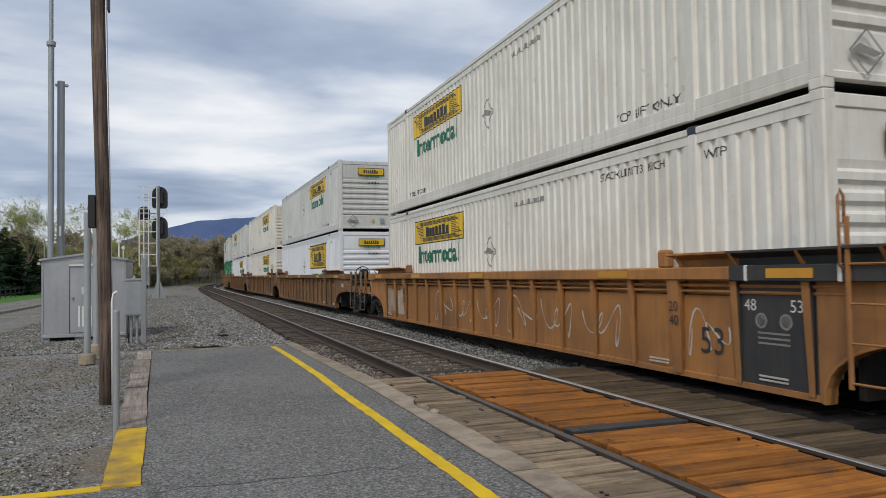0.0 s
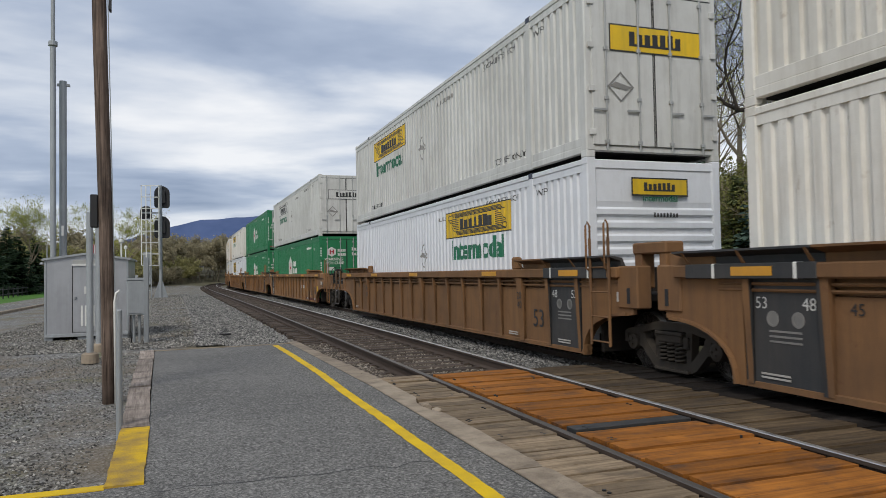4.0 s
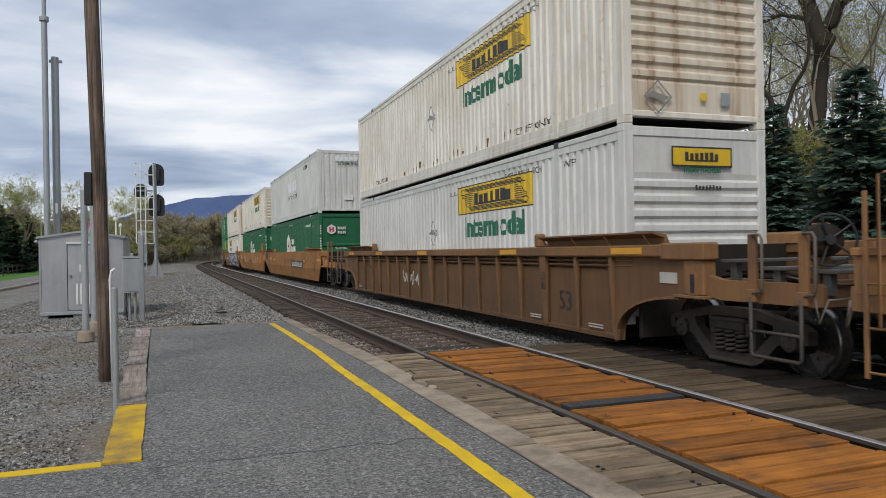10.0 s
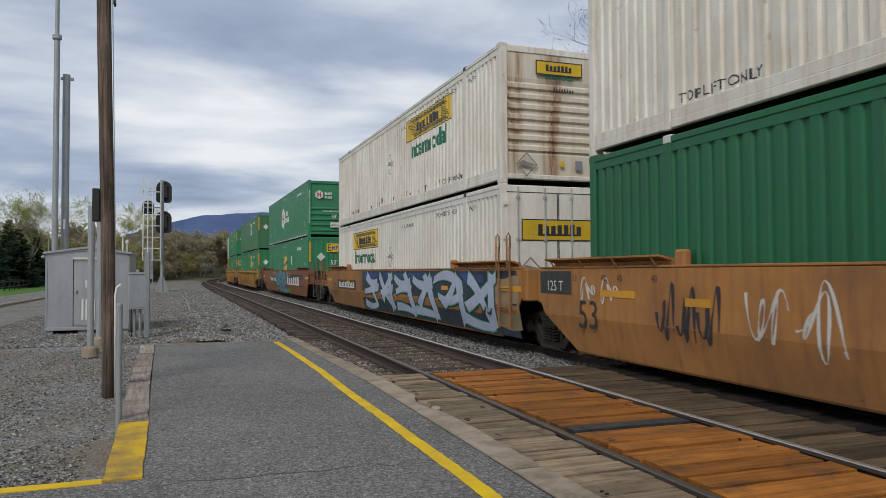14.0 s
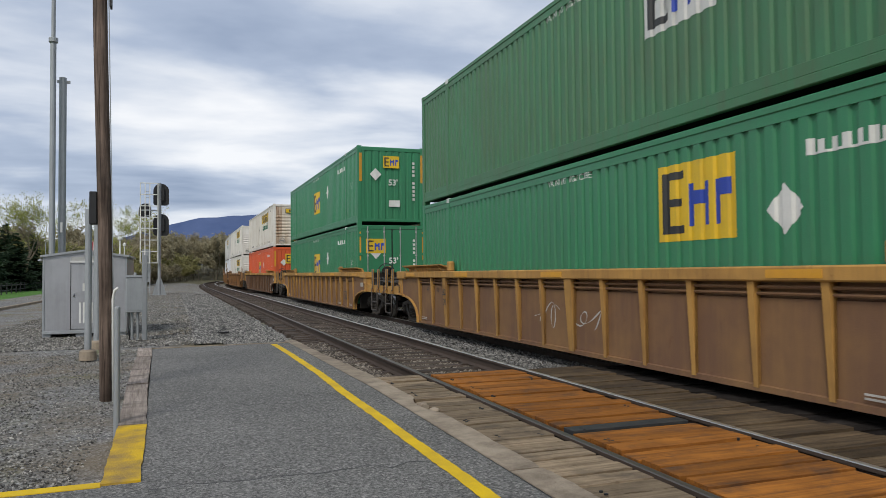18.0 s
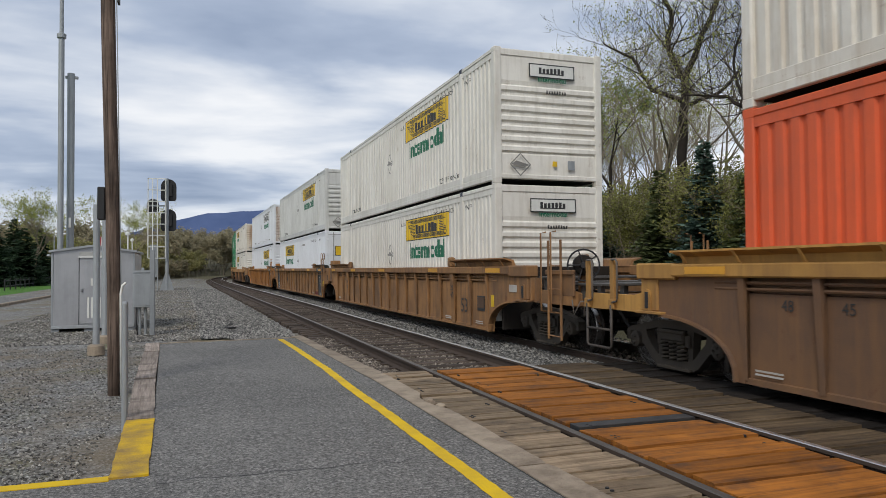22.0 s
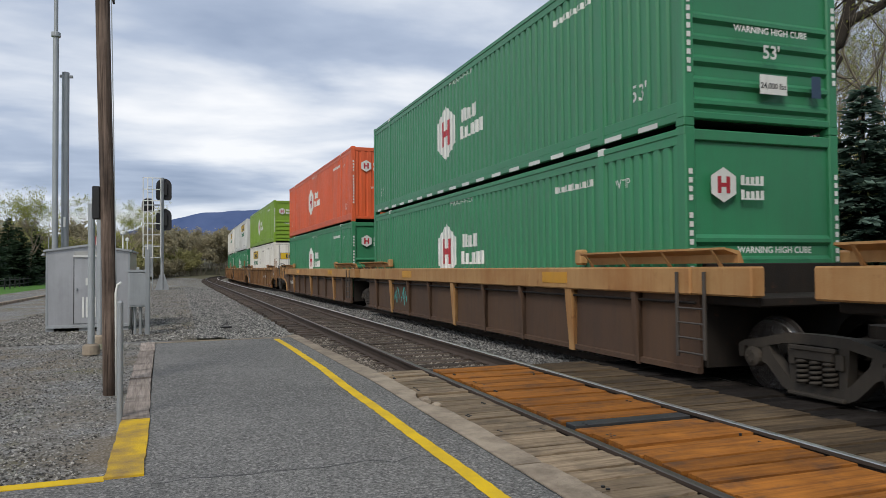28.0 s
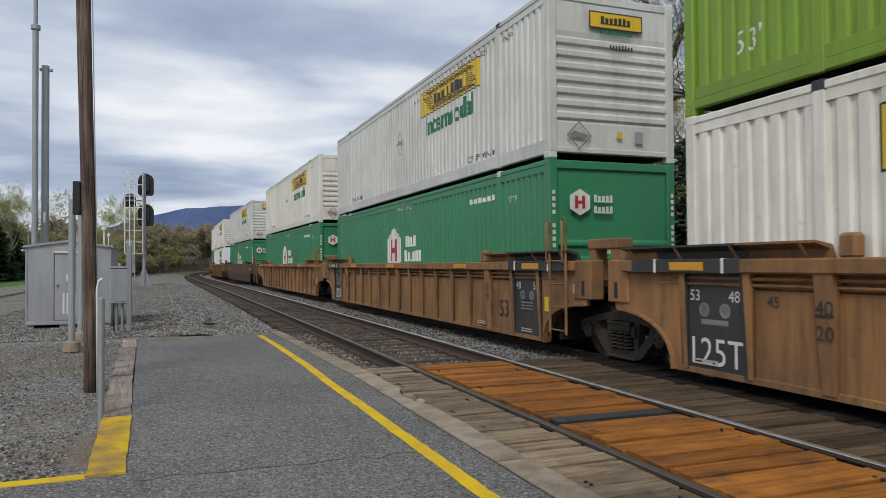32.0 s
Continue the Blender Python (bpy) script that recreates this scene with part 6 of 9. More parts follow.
def wild_strokes(kind, y0, y1, z0, z1, n, wide, grow, seed, mat, lift, label_tilt=0.25):
    """Angular sprayed letter shapes: per cell a few thick slanted strokes with pointed ends, cut off at the edge of the plate."""
    def make():
        r = random.Random(seed)
        m = Mesh()
        cell = (y1 - y0) / n
        for k in range(n):
            c = y0 + (k + 0.5) * cell
            picks = r.sample(range(7), 4)
            tilt = r.uniform(-label_tilt, label_tilt) * cell
            for p in picks:
                a, b, c2, d, f, g = ((-0.34, 0.05, -0.42, 0.95, 0.9, 1.2), (0.34, 0.0, 0.22, 1.0, 1.2, 0.8), (-0.42, 0.92, 0.45, 0.80, 0.5, 0.9), (-0.38, 0.50, 0.42, 0.62, 0.4, 0.7), (-0.45, 0.12, 0.38, 0.02, 0.8, 0.35), (-0.36, 0.95, 0.40, 0.08, 0.9, 0.45), (0.40, 0.98, -0.28, 0.30, 0.6, 0.9))[p]
                ya, yb = c - (a + r.uniform(-0.08, 0.08)) * cell + tilt * (b - 0.5), c - (c2 + r.uniform(-0.08, 0.08)) * cell + tilt * (d - 0.5)
                za, zb = z0 + (z1 - z0) * (b + r.uniform(-0.05, 0.05)), z0 + (z1 - z0) * (d + r.uniform(-0.05, 0.05))
                ln = math.hypot(yb - ya, zb - za)
                ty, tz = (yb - ya) / ln, (zb - za) / ln
                ny, nz = -tz, ty
                ha, hb = wide * f / 2 + grow, wide * g / 2 + grow
                bow = r.uniform(-0.12, 0.12) * ln
                ring = []
                cnt = 10
                v = []
                for i in range(cnt + 1):
                    u = i / cnt
                    e = (u * (ln + 2 * grow) - grow)
                    off = bow * 4 * u * (1 - u)
                    h = ha + (hb - ha) * u
                    for sgn in (-1, 1):
                        # ends cut on a slant
                        ee = e + sgn * 0.35 * h * (1 - 2 * u) * (1 if p % 2 else -1)
                        y, z = ya + ty * ee + ny * (off + sgn * h), za + tz * ee + nz * (off + sgn * h)
                        z = min(1.50, max(0.20, z))
                        v.append((side_x(kind, z) - lift - 0.0002 * p, y, z))
                m.add(v, [(2 * i, 2 * i + 1, 2 * i + 3, 2 * i + 2) for i in range(cnt)])
        return m.mesh("sprayed_tag", mat)
    return kept(("wild", kind, y0, y1, z0, z1, n, wide, grow, seed, mat.name), make)


def plate_on(kind, y, z, w, h, mat, lift=0.007):
    return kept(("plate", kind, y, z, w, h, mat.name), lambda: Mesh().add([(side_x(kind, c) - lift, y + a, c) for a, c in ((w / 2, z - h / 2), (-w / 2, z - h / 2), (-w / 2, z + h / 2), (w / 2, z + h / 2))], [(0, 1, 2, 3)]).mesh("plate", mat))


def bars_on(kind, y, z, w, h, n, mat, lift=0.010, gap=0.35):
    def make():
        m = bars(w, h, n, gap)
        m.v = [(side_x(kind, z + c) - lift, y + b, z + c) for a, b, c in m.v]
        return m.mesh("marking", mat)
    return kept(("cbars", kind, y, z, w, h, n, mat.name), make)


def well_car(label, kind, body, trim, near, far, panels=(), wheel=False, marks=()):
    """One car unit, origin on the rail top under its middle."""
    car = thing("well_car", label, "rail car", group="cars of the freight train")
    top = 1.51
    long = 8.42
    if kind == "smooth":
        for s in (-1, 1):
            def sheet():
                """Plate with a crease: upright above, leaning in below, cut off on a slope over the trucks."""
                rows = ((0.17, 0.0, 8.30), (0.20, -0.02, 8.32), (0.75, -0.13, 9.22), (0.97, -0.13, 9.40), (1.50, -0.13, 9.40), (1.515, -0.11, 9.40), (1.515, 0.0, 9.40))
                m = Mesh()
                v, f, n = [], [], len(rows)
                for e in (-1, 1):
                    for z, x, y in rows:
                        v += [(x, e * y, z)]
                for e in (-1, 1):
                    for z, x, y in rows:
                        v += [(max(x, 0.0) + 0.0 if x == 0.0 else x + 0.03, e * y, z)]
                for k in range(n - 1):
                    f.append((k, k + 1, n + k + 1, n + k))
                    f.append((2 * n + k, 3 * n + k, 3 * n + k + 1, 2 * n + k + 1))
                    f.append((k, 2 * n + k, 2 * n + k + 1, k + 1))
                    f.append((n + k, n + k + 1, 3 * n + k + 1, 3 * n + k))
                m.add(v, f)
                return m.mesh("side_sheet", body)
            o = part("side_sheet", kept(("smooth", body.name), sheet), car, (s * 1.37, 0, 0), "smooth leaning side plate")
            o.scale = (-s, 1, 1)
            o.location.x = s * 1.37
            part("side_lip", kept(("lip", trim.name), lambda: Mesh().box(-0.085, 0.06, -9.4, 9.4, 1.515, 1.545, 0.006).mesh("side_lip", trim)), car, (s * 1.42, 0, 0))
    elif kind == "low":
        for s in (-1, 1):
            part("side_sill", kept(("lsill", trim.name), lambda: Mesh().box(-0.11, 0.11, -long, long, 1.12, 1.46, 0.02).mesh("side_sill", trim)), car, (s * 1.42, 0, 0), "deep box-section top sill")
            part("side_sheet", kept(("lsheet", body.name), lambda: Mesh().prism([(-0.06, 0.16), (-0.06, 0.23), (-0.02, 0.24), (-0.02, 1.13), (0.02, 1.13), (0.02, 0.16)], "y", -long, long).mesh("side_sheet", body)), car, (s * 1.37, 0, 0)).scale = (-s, 1, 1)
            for k in range(9):
                y = -7.2 + k * 1.8
                big = k in (1, 4, 7)
                o = part("side_post", post_mesh(trim if big else body, 0.20 if big else 0.10, 1.13, 0.14, 0.12), car, (s * 1.39, y, 0))
                o.scale = (1, 1, 1) if s < 0 else (-1, 1, 1)
            part("side_rod", kept("rod2", lambda: Mesh().tube([(0, -long, 0), (0, long, 0)], 0.02, 6).mesh("side_rod", STEEL_DARK)), car, (s * 1.45, 0, 1.02))
    else:
        for s in (-1, 1):
            part("side_sill", kept(("sill", trim.name), lambda: Mesh().box(-0.10, 0.10, -9.15, 9.15, 1.35, 1.51, 0.018).mesh("side_sill", trim)), car, (s * 1.42, 0, 0), "box-section top sill")
            part("side_sheet", kept(("sheet", body.name), lambda: Mesh().prism([(-0.05, 0.16), (-0.05, 0.225), (-0.02, 0.235), (-0.02, 1.17), (0.035, 1.18), (0.035, 1.36), (0.055, 1.36), (0.055, 1.16), (0.02, 1.15), (0.02, 0.16)], "y", -8.05, 8.05).mesh("side_sheet", body)), car, (s * 1.37, 0, 0)).scale = (-s, 1, 1)
            if s > 0:
                def back_posts():
                    m = Mesh()
                    for k in range(17):
                        m.box(0, 0.085, -7.95 + k * 0.99, -7.86 + k * 0.99, 0.2, 1.36)
                    return m.mesh("side_posts", trim)
                tagged(part("side_posts", kept(("backposts", trim.name), back_posts), car, (1.38, 0, 0), "row of upright posts"), kind="stuff")
                continue
            for y in (-7.95, -6.95, -5.9, -4.95, -3.97, -2.95, -1.95, -0.98, 0.0, 0.98, 1.95, 2.95, 3.97, 4.95, 5.9, 6.9, 7.95):
                big = abs(y) in (0.0, 5.9)
                o = part("side_post", post_mesh(body if body == CAR_MAUVE else trim, 0.22 if big else 0.095, 1.36, 0.2, 0.12 if big else 0.105), car, (s * 1.38, y, 0))
                o.scale = (1, 1, 1) if s < 0 else (-1, 1, 1)
            for z in (1.22, 1.29):
                part("side_rod", kept(("rod2", body.name), lambda: Mesh().tube([(0, -long, 0), (0, long, 0)], 0.02, 6).mesh("side_rod", body)), car, (s * 1.42, 0, z), "thin pipe under the sill")
    part("well_floor", kept("wfloor", lambda: Mesh().box(-1.36, 1.36, -7.96, 7.96, 0.19, 0.24).mesh("well_floor", FLOOR_BLACK)), car)
    for k in range(5):
        part("floor_beam", kept("fbeam", lambda: Mesh().box(-1.36, 1.36, -0.15, 0.15, 0.17, 0.34, 0.01).mesh("floor_beam", FLOOR_BLACK)), car, (0, -7.6 + k * 3.8, 0))
    # flared guides on the sills at both ends
    for s in (-1, 1):
        for e in (-1, 1):
            dark = any(k == e for k, _ in panels) and kind == "ribbed"
            for y0, y1, mat in ((5.9, 6.95, trim), (6.96, 9.08, CAR_BLACK if dark else trim)) if dark else ((5.9, 9.08, trim),):
                half = (y1 - y0) / 2
                o = part("guide", kept(("guide", mat.name, round(half, 2)), lambda: Mesh().prism([(0.06, 1.50), (0.0, 1.64), (-0.22, 1.68), (-0.22, 1.655), (-0.03, 1.60), (-0.02, 1.50)], "y", -half, half).mesh("guide", mat)), car, (s * 1.36, e * (y0 + y1) / 2, 0), "flared loading guide on the sill" if mat == trim else "black painted loading guide")
                o.scale = (1, 1, 1) if s < 0 else (-1, 1, 1)
            for k in range(4):
                o2 = part("guide_bracket", kept(("gbr", trim.name), lambda: Mesh().prism([(-0.02, 1.45), (-0.2, 1.66), (-0.06, 1.45)], "y", -0.02, 0.02).mesh("guide_bracket", trim)), car, (s * 1.40, e * 7.48 - 1.4 + k * 0.93, 0)) if s < 0 else None
        part("guide_stop", kept(("gstop", trim.name), lambda: Mesh().box(-0.07, 0.07, -0.10, 0.10, 1.5, 1.74, 0.03).mesh("guide_stop", trim)), car, (-1.40, s * 5.66, 0), "raised stop block")
    car_end(car, -1, near, body, trim, kind, wheel)
    car_end(car, 1, far, body, trim, kind, False)
    x = -1.478 if kind != "smooth" else -1.505
    xs = -1.396 if kind != "smooth" else -1.47
    for e, text in panels:
        if kind == "smooth":
            part("black_panel", kept("bpanel2", lambda: Mesh().box(-0.006, 0.006, -0.53, 0.53, 1.10, 1.47, 0.004).mesh("black_panel", CAR_BLACK)), car, (-1.505, e * 8.84, 0), "black painted end panel")
            text_on_car(car, "125 T", 0.17, LETTER_WHITE, e * 8.84, 1.22, -1.516, "white lettering")
            continue
        part("black_panel", kept("bpanel", lambda: Mesh().box(-0.006, 0.006, -0.58, 0.58, 0.19, 1.345, 0.004).mesh("black_panel", CAR_BLACK)), car, (xs - 0.008, e * 7.56, 0), "black painted end panel")
        for y in (6.95, 7.95):
            part("panel_post", post_mesh(CAR_BLACK, 0.11, 1.362, 0.195, 0.092), car, (-1.382, e * y, 0), "black painted post")
        part("sill_band", kept("sband", lambda: Mesh().box(-0.106, 0.106, -0.98, 0.98, 1.345, 1.517, 0.01).mesh("sill_band", CAR_BLACK)), car, (-1.424, e * 7.92, 0), "black band on the sill")
        for y in (7.2, 8.4):
            part("stripe", kept("wstripe", lambda: Mesh().box(-0.108, 0.0, -0.03, 0.03, 1.343, 1.519, 0.01).mesh("stripe", LETTER_WHITE)), car, (-1.426, e * y, 0), "white stripe")
        part("reflector", kept("refl", lambda: Mesh().box(-0.004, 0.004, -0.3, 0.3, -0.05, 0.05).mesh("reflector", AMBER)), car, (-1.535, e * 7.8, 1.43), "amber reflector")
        if text:
            text_on_car(car, text, 0.32, LETTER_WHITE, e * 7.46, 0.42, xs - 0.02, "white lettering")
        text_on_car(car, "53", 0.13, LETTER_WHITE, e * 7.46 + 0.32 * e, 1.08, xs - 0.02, "white lettering")
        text_on_car(car, "48", 0.13, LETTER_WHITE, e * 7.46 - 0.32 * e, 1.08, xs - 0.02, "white lettering")
        for y in (-0.17, 0.17):
            part("emblem", kept("ring", lambda: Mesh().lathe([(0.0, 0.085), (-0.004, 0.085), (-0.004, 0.062), (0.0, 0.062)], "x", 18).mesh("emblem", PLACARD_LINE)), car, (xs - 0.016, e * 7.46 + y, 0.92), "faded round emblem")
        for k in range(3):
            part("marking", kept("smallbar", lambda: Mesh().add([(0, 0.22, -0.011), (0, -0.22, -0.011), (0, -0.22, 0.011), (0, 0.22, 0.011)], [(0, 1, 2, 3)]).mesh("marking", PLACARD_LINE)), car, (xs - 0.02, e * 7.46, 0.79 - 0.055 * k if not text else 0.80 - 0.02 * k), "bars of small print")
    if kind == "ribbed":
        text_on_car(car, "53", 0.32, BLACK, -6.5, 0.62, xs - 0.004, "black lettering")
        text_on_car(car, "20", 0.13, BLACK, -5.9, 1.02, -1.487, "black lettering")
        text_on_car(car, "40", 0.13, BLACK, -5.9, 0.85, -1.482, "black lettering")
        text_on_car(car, "40", 0.15, BLACK, 5.9, 1.02, -1.487, "black lettering")
        text_on_car(car, "20", 0.15, BLACK, 5.9, 0.78, -1.482, "black lettering")
        part("marking", kept("dash40", lambda: Mesh().box(-0.003, 0.003, -0.10, 0.10, -0.012, 0.012).mesh("marking", BLACK)), car, (-1.486, 5.9, 0.96), "black dash")
        text_on_car(car, "45", 0.12, BLACK, 6.6, 1.05, xs - 0.004, "black lettering")
        text_on_car(car, "48", 0.12, BLACK, 7.35, 1.05, xs - 0.004, "black lettering")
        for y in (-7.45, -5.5, 7.6):
            for z in (0.29, 0.33):
                part("marking", kept("tinybar", lambda: Mesh().box(-0.003, 0.003, -0.2, 0.2, -0.01, 0.01).mesh("marking", SPRAY_WHITE)), car, (-1.425, y, z), "bars of small print")
        if trim == CAR_TAN:
            part("marking", kept("greyplate", lambda: Mesh().box(-0.004, 0.004, -0.2, 0.2, -0.16, 0.16).mesh("marking", BLACK)), car, (xs - 0.005, -7.5, 0.72), "dark stencilled data block")
        if trim == CAR_TAN:
            part("marking", kept("dataline", lambda: Mesh().box(-0.003, 0.003, -0.17, 0.17, -0.10, 0.13).mesh("marking", CAR_DARK)), car, (xs - 0.011, -7.5, 0.72), "bars of small print")
        part("tag_plate", kept("tagp", lambda: Mesh().box(-0.006, 0.006, -0.17, 0.17, -0.07, 0.07, 0.003).mesh("tag_plate", SPRAY_WHITE)), car, (-1.435, -9.2, 1.08), "pale riveted plate")
        if trim == CAR_TAN:
            part("tag_plate", kept("ytag", lambda: Mesh().box(-0.005, 0.005, -0.07, 0.07, -0.12, 0.12).mesh("tag_plate", YELLOW)), car, (-1.435, -8.2, 0.8), "small yellow tag")
    elif kind == "smooth":
        for e in (-1, 1):
            text_on_car(car, "53", 0.44, BLACK, e * 7.8, 0.78, -1.507, "black lettering")
            for text, y in (("53", 8.2), ("48", 7.36), ("45", 6.93), ("40", 6.12)):
                text_on_car(car, text, 0.10, CAR_DARK, e * y, 1.36, -1.507, "small dark lettering")
            part("reflector", kept("refl4", lambda: Mesh().box(-0.004, 0.004, -0.44, 0.44, -0.05, 0.05).mesh("reflector", AMBER)), car, (-1.504, e * (8.95 if not any(k == e for k, _ in panels) else 7.0), 1.14), "amber reflector")
            part("reflector", kept("refl5", lambda: Mesh().box(-0.004, 0.004, -0.23, 0.23, -0.05, 0.05).mesh("reflector", AMBER)), car, (-1.504, e * 5.27, 1.08), "amber reflector")
    for name, me, lab in marks:
        o = part(name, me, car, label=lab)
        if name == "sprayed_tag":
            tagged(o, lab, kind="stuff")
    if kind == "ribbed":
        for y in (-8.4, -4.6, 0.5, 4.7, 8.5):
            part("reflector", kept("refl2", lambda: Mesh().box(-0.004, 0.004, -0.36, 0.36, -0.045, 0.045).mesh("reflector", AMBER)), car, (-1.523, y, 1.43), "amber reflector on the sill")
    elif kind == "low":
        for y in (-5.0, 3.5):
            part("reflector", kept("refl3", lambda: Mesh().box(-0.004, 0.004, -0.42, 0.42, -0.09, 0.09).mesh("reflector", AMBER)), car, (-1.533, y, 1.30), "amber painted patch on the sill")
    if far == "A":
        bogie(car, 9.79)
    else:
        bogie(car, 9.69 if trim == CAR_OCHRE else 9.9)
    if near == "C":
        bogie(car, -9.69 if trim == CAR_OCHRE else -9.9)
    return car


# ---- the yard beside the platform ----
FLOOR_Z = -0.08


def signal_house():
    h = thing("equipment_house", "small grey aluminium railway equipment house on skids", "cabinet house", (-5.40, 19.4, FLOOR_Z + 0.005))
    w, d, top = 0.92, 2.4, 1.95
    body = Mesh().prism([(-w, 0.16), (w, 0.16), (w, top), (0, top + 0.13), (-w, top)], "y", 0, d)
    part("shell", body.mesh("shell", ALU), h)
    roof = Mesh().prism([(-w - 0.05, top - 0.02), (0, top + 0.12), (w + 0.05, top - 0.02), (w + 0.05, top + 0.03), (0, top + 0.17), (-w - 0.05, top + 0.03)], "y", -0.06, d + 0.06)
    part("roof", roof.mesh("roof", GALV), h)
    part("skid", Mesh().box(-w, w, -0.02, d, 0.09, 0.17, 0.01).mesh("skid", GALV), h)
    for x in (-0.84, -0.12, 0.30, 0.80):
        part("foot", Mesh().box(x - 0.09, x + 0.09, 0.03, d - 0.05, -0.05, 0.1).mesh("foot", GALV), h)
    door = part("door", Mesh().box(-0.40, 0.40, -0.025, 0.0, 0.2, 1.80, 0.008).mesh("door", ALU), h, (0.09, 0, 0), "flush aluminium door")
    part("door_seam", Mesh().box(-0.415, -0.40, -0.02, -0.003, 0.19, 1.82).mesh("door_seam", FLOOR_BLACK), h, (0.09, 0, 0), "dark gap along the door")
    part("handle", Mesh().tube([(-0.34, -0.05, 1.0), (-0.34, -0.05, 1.05)], 0.024, 8).box(-0.365, -0.315, -0.05, -0.02, 0.99, 1.06, 0.008).mesh("handle", GALV), door)
    for x in (-0.20, -0.115, -0.03, 0.055, 0.14):
        part("louvre", Mesh().box(-0.022, 0.022, -0.012, 0, 0.34, 0.84, 0.004).mesh("louvre", LETTER_WHITE), door, (x, -0.026, 0), "white vent strip")
    part("notice", Mesh().box(-0.06, 0.06, -0.008, 0, 1.12, 1.30).mesh("notice", LETTER_WHITE), door, (-0.09, -0.024, 0), "small white notice")
    part("vent_panel", Mesh().box(-0.31, 0.52, -0.02, 0.0, 1.83, 1.94, 0.006).mesh("vent_panel", CONCRETE_PALE), h, (0, -0.002, 0), "pale panel above the door")
    part("hood", Mesh().prism([(0, 1.81), (-0.06, 1.80), (-0.02, 1.85), (0, 1.85)], "x", -0.33, 0.55).mesh("hood", CONCRETE_PALE), h, (0, -0.002, 0), "rain lip over the door")
    for x in (-0.9, 0.9):
        part("corner_trim", Mesh().box(x - 0.025, x + 0.025, -0.012, 0.03, 0.17, 1.94, 0.005).mesh("corner_trim", GALV), h)
    for x, zz, r in ((0.74, 0.42, 0.02), (0.84, 0.26, 0.014)):
        part("antenna", Mesh().tube([(x, 0.3, top), (x, 0.3, top + zz)], r, 8).lathe([(top + zz, 0.0), (top + zz + 0.01, r * 3), (top + zz + 0.06, r * 3), (top + zz + 0.1, 0.0)], "z", 10, (x, 0.3, 0)).mesh("antenna", LETTER_WHITE), h)
    part("flood_lamp", Mesh().tube([(-0.88, 0.1, top - 0.1), (-0.88, 0.1, top + 0.35)], 0.012, 6).lathe([(top - 0.12, 0.0), (top - 0.10, 0.06), (top - 0.05, 0.02)], "z", 10, (-0.98, 0.05, 0)).mesh("flood_lamp", GALV), h)


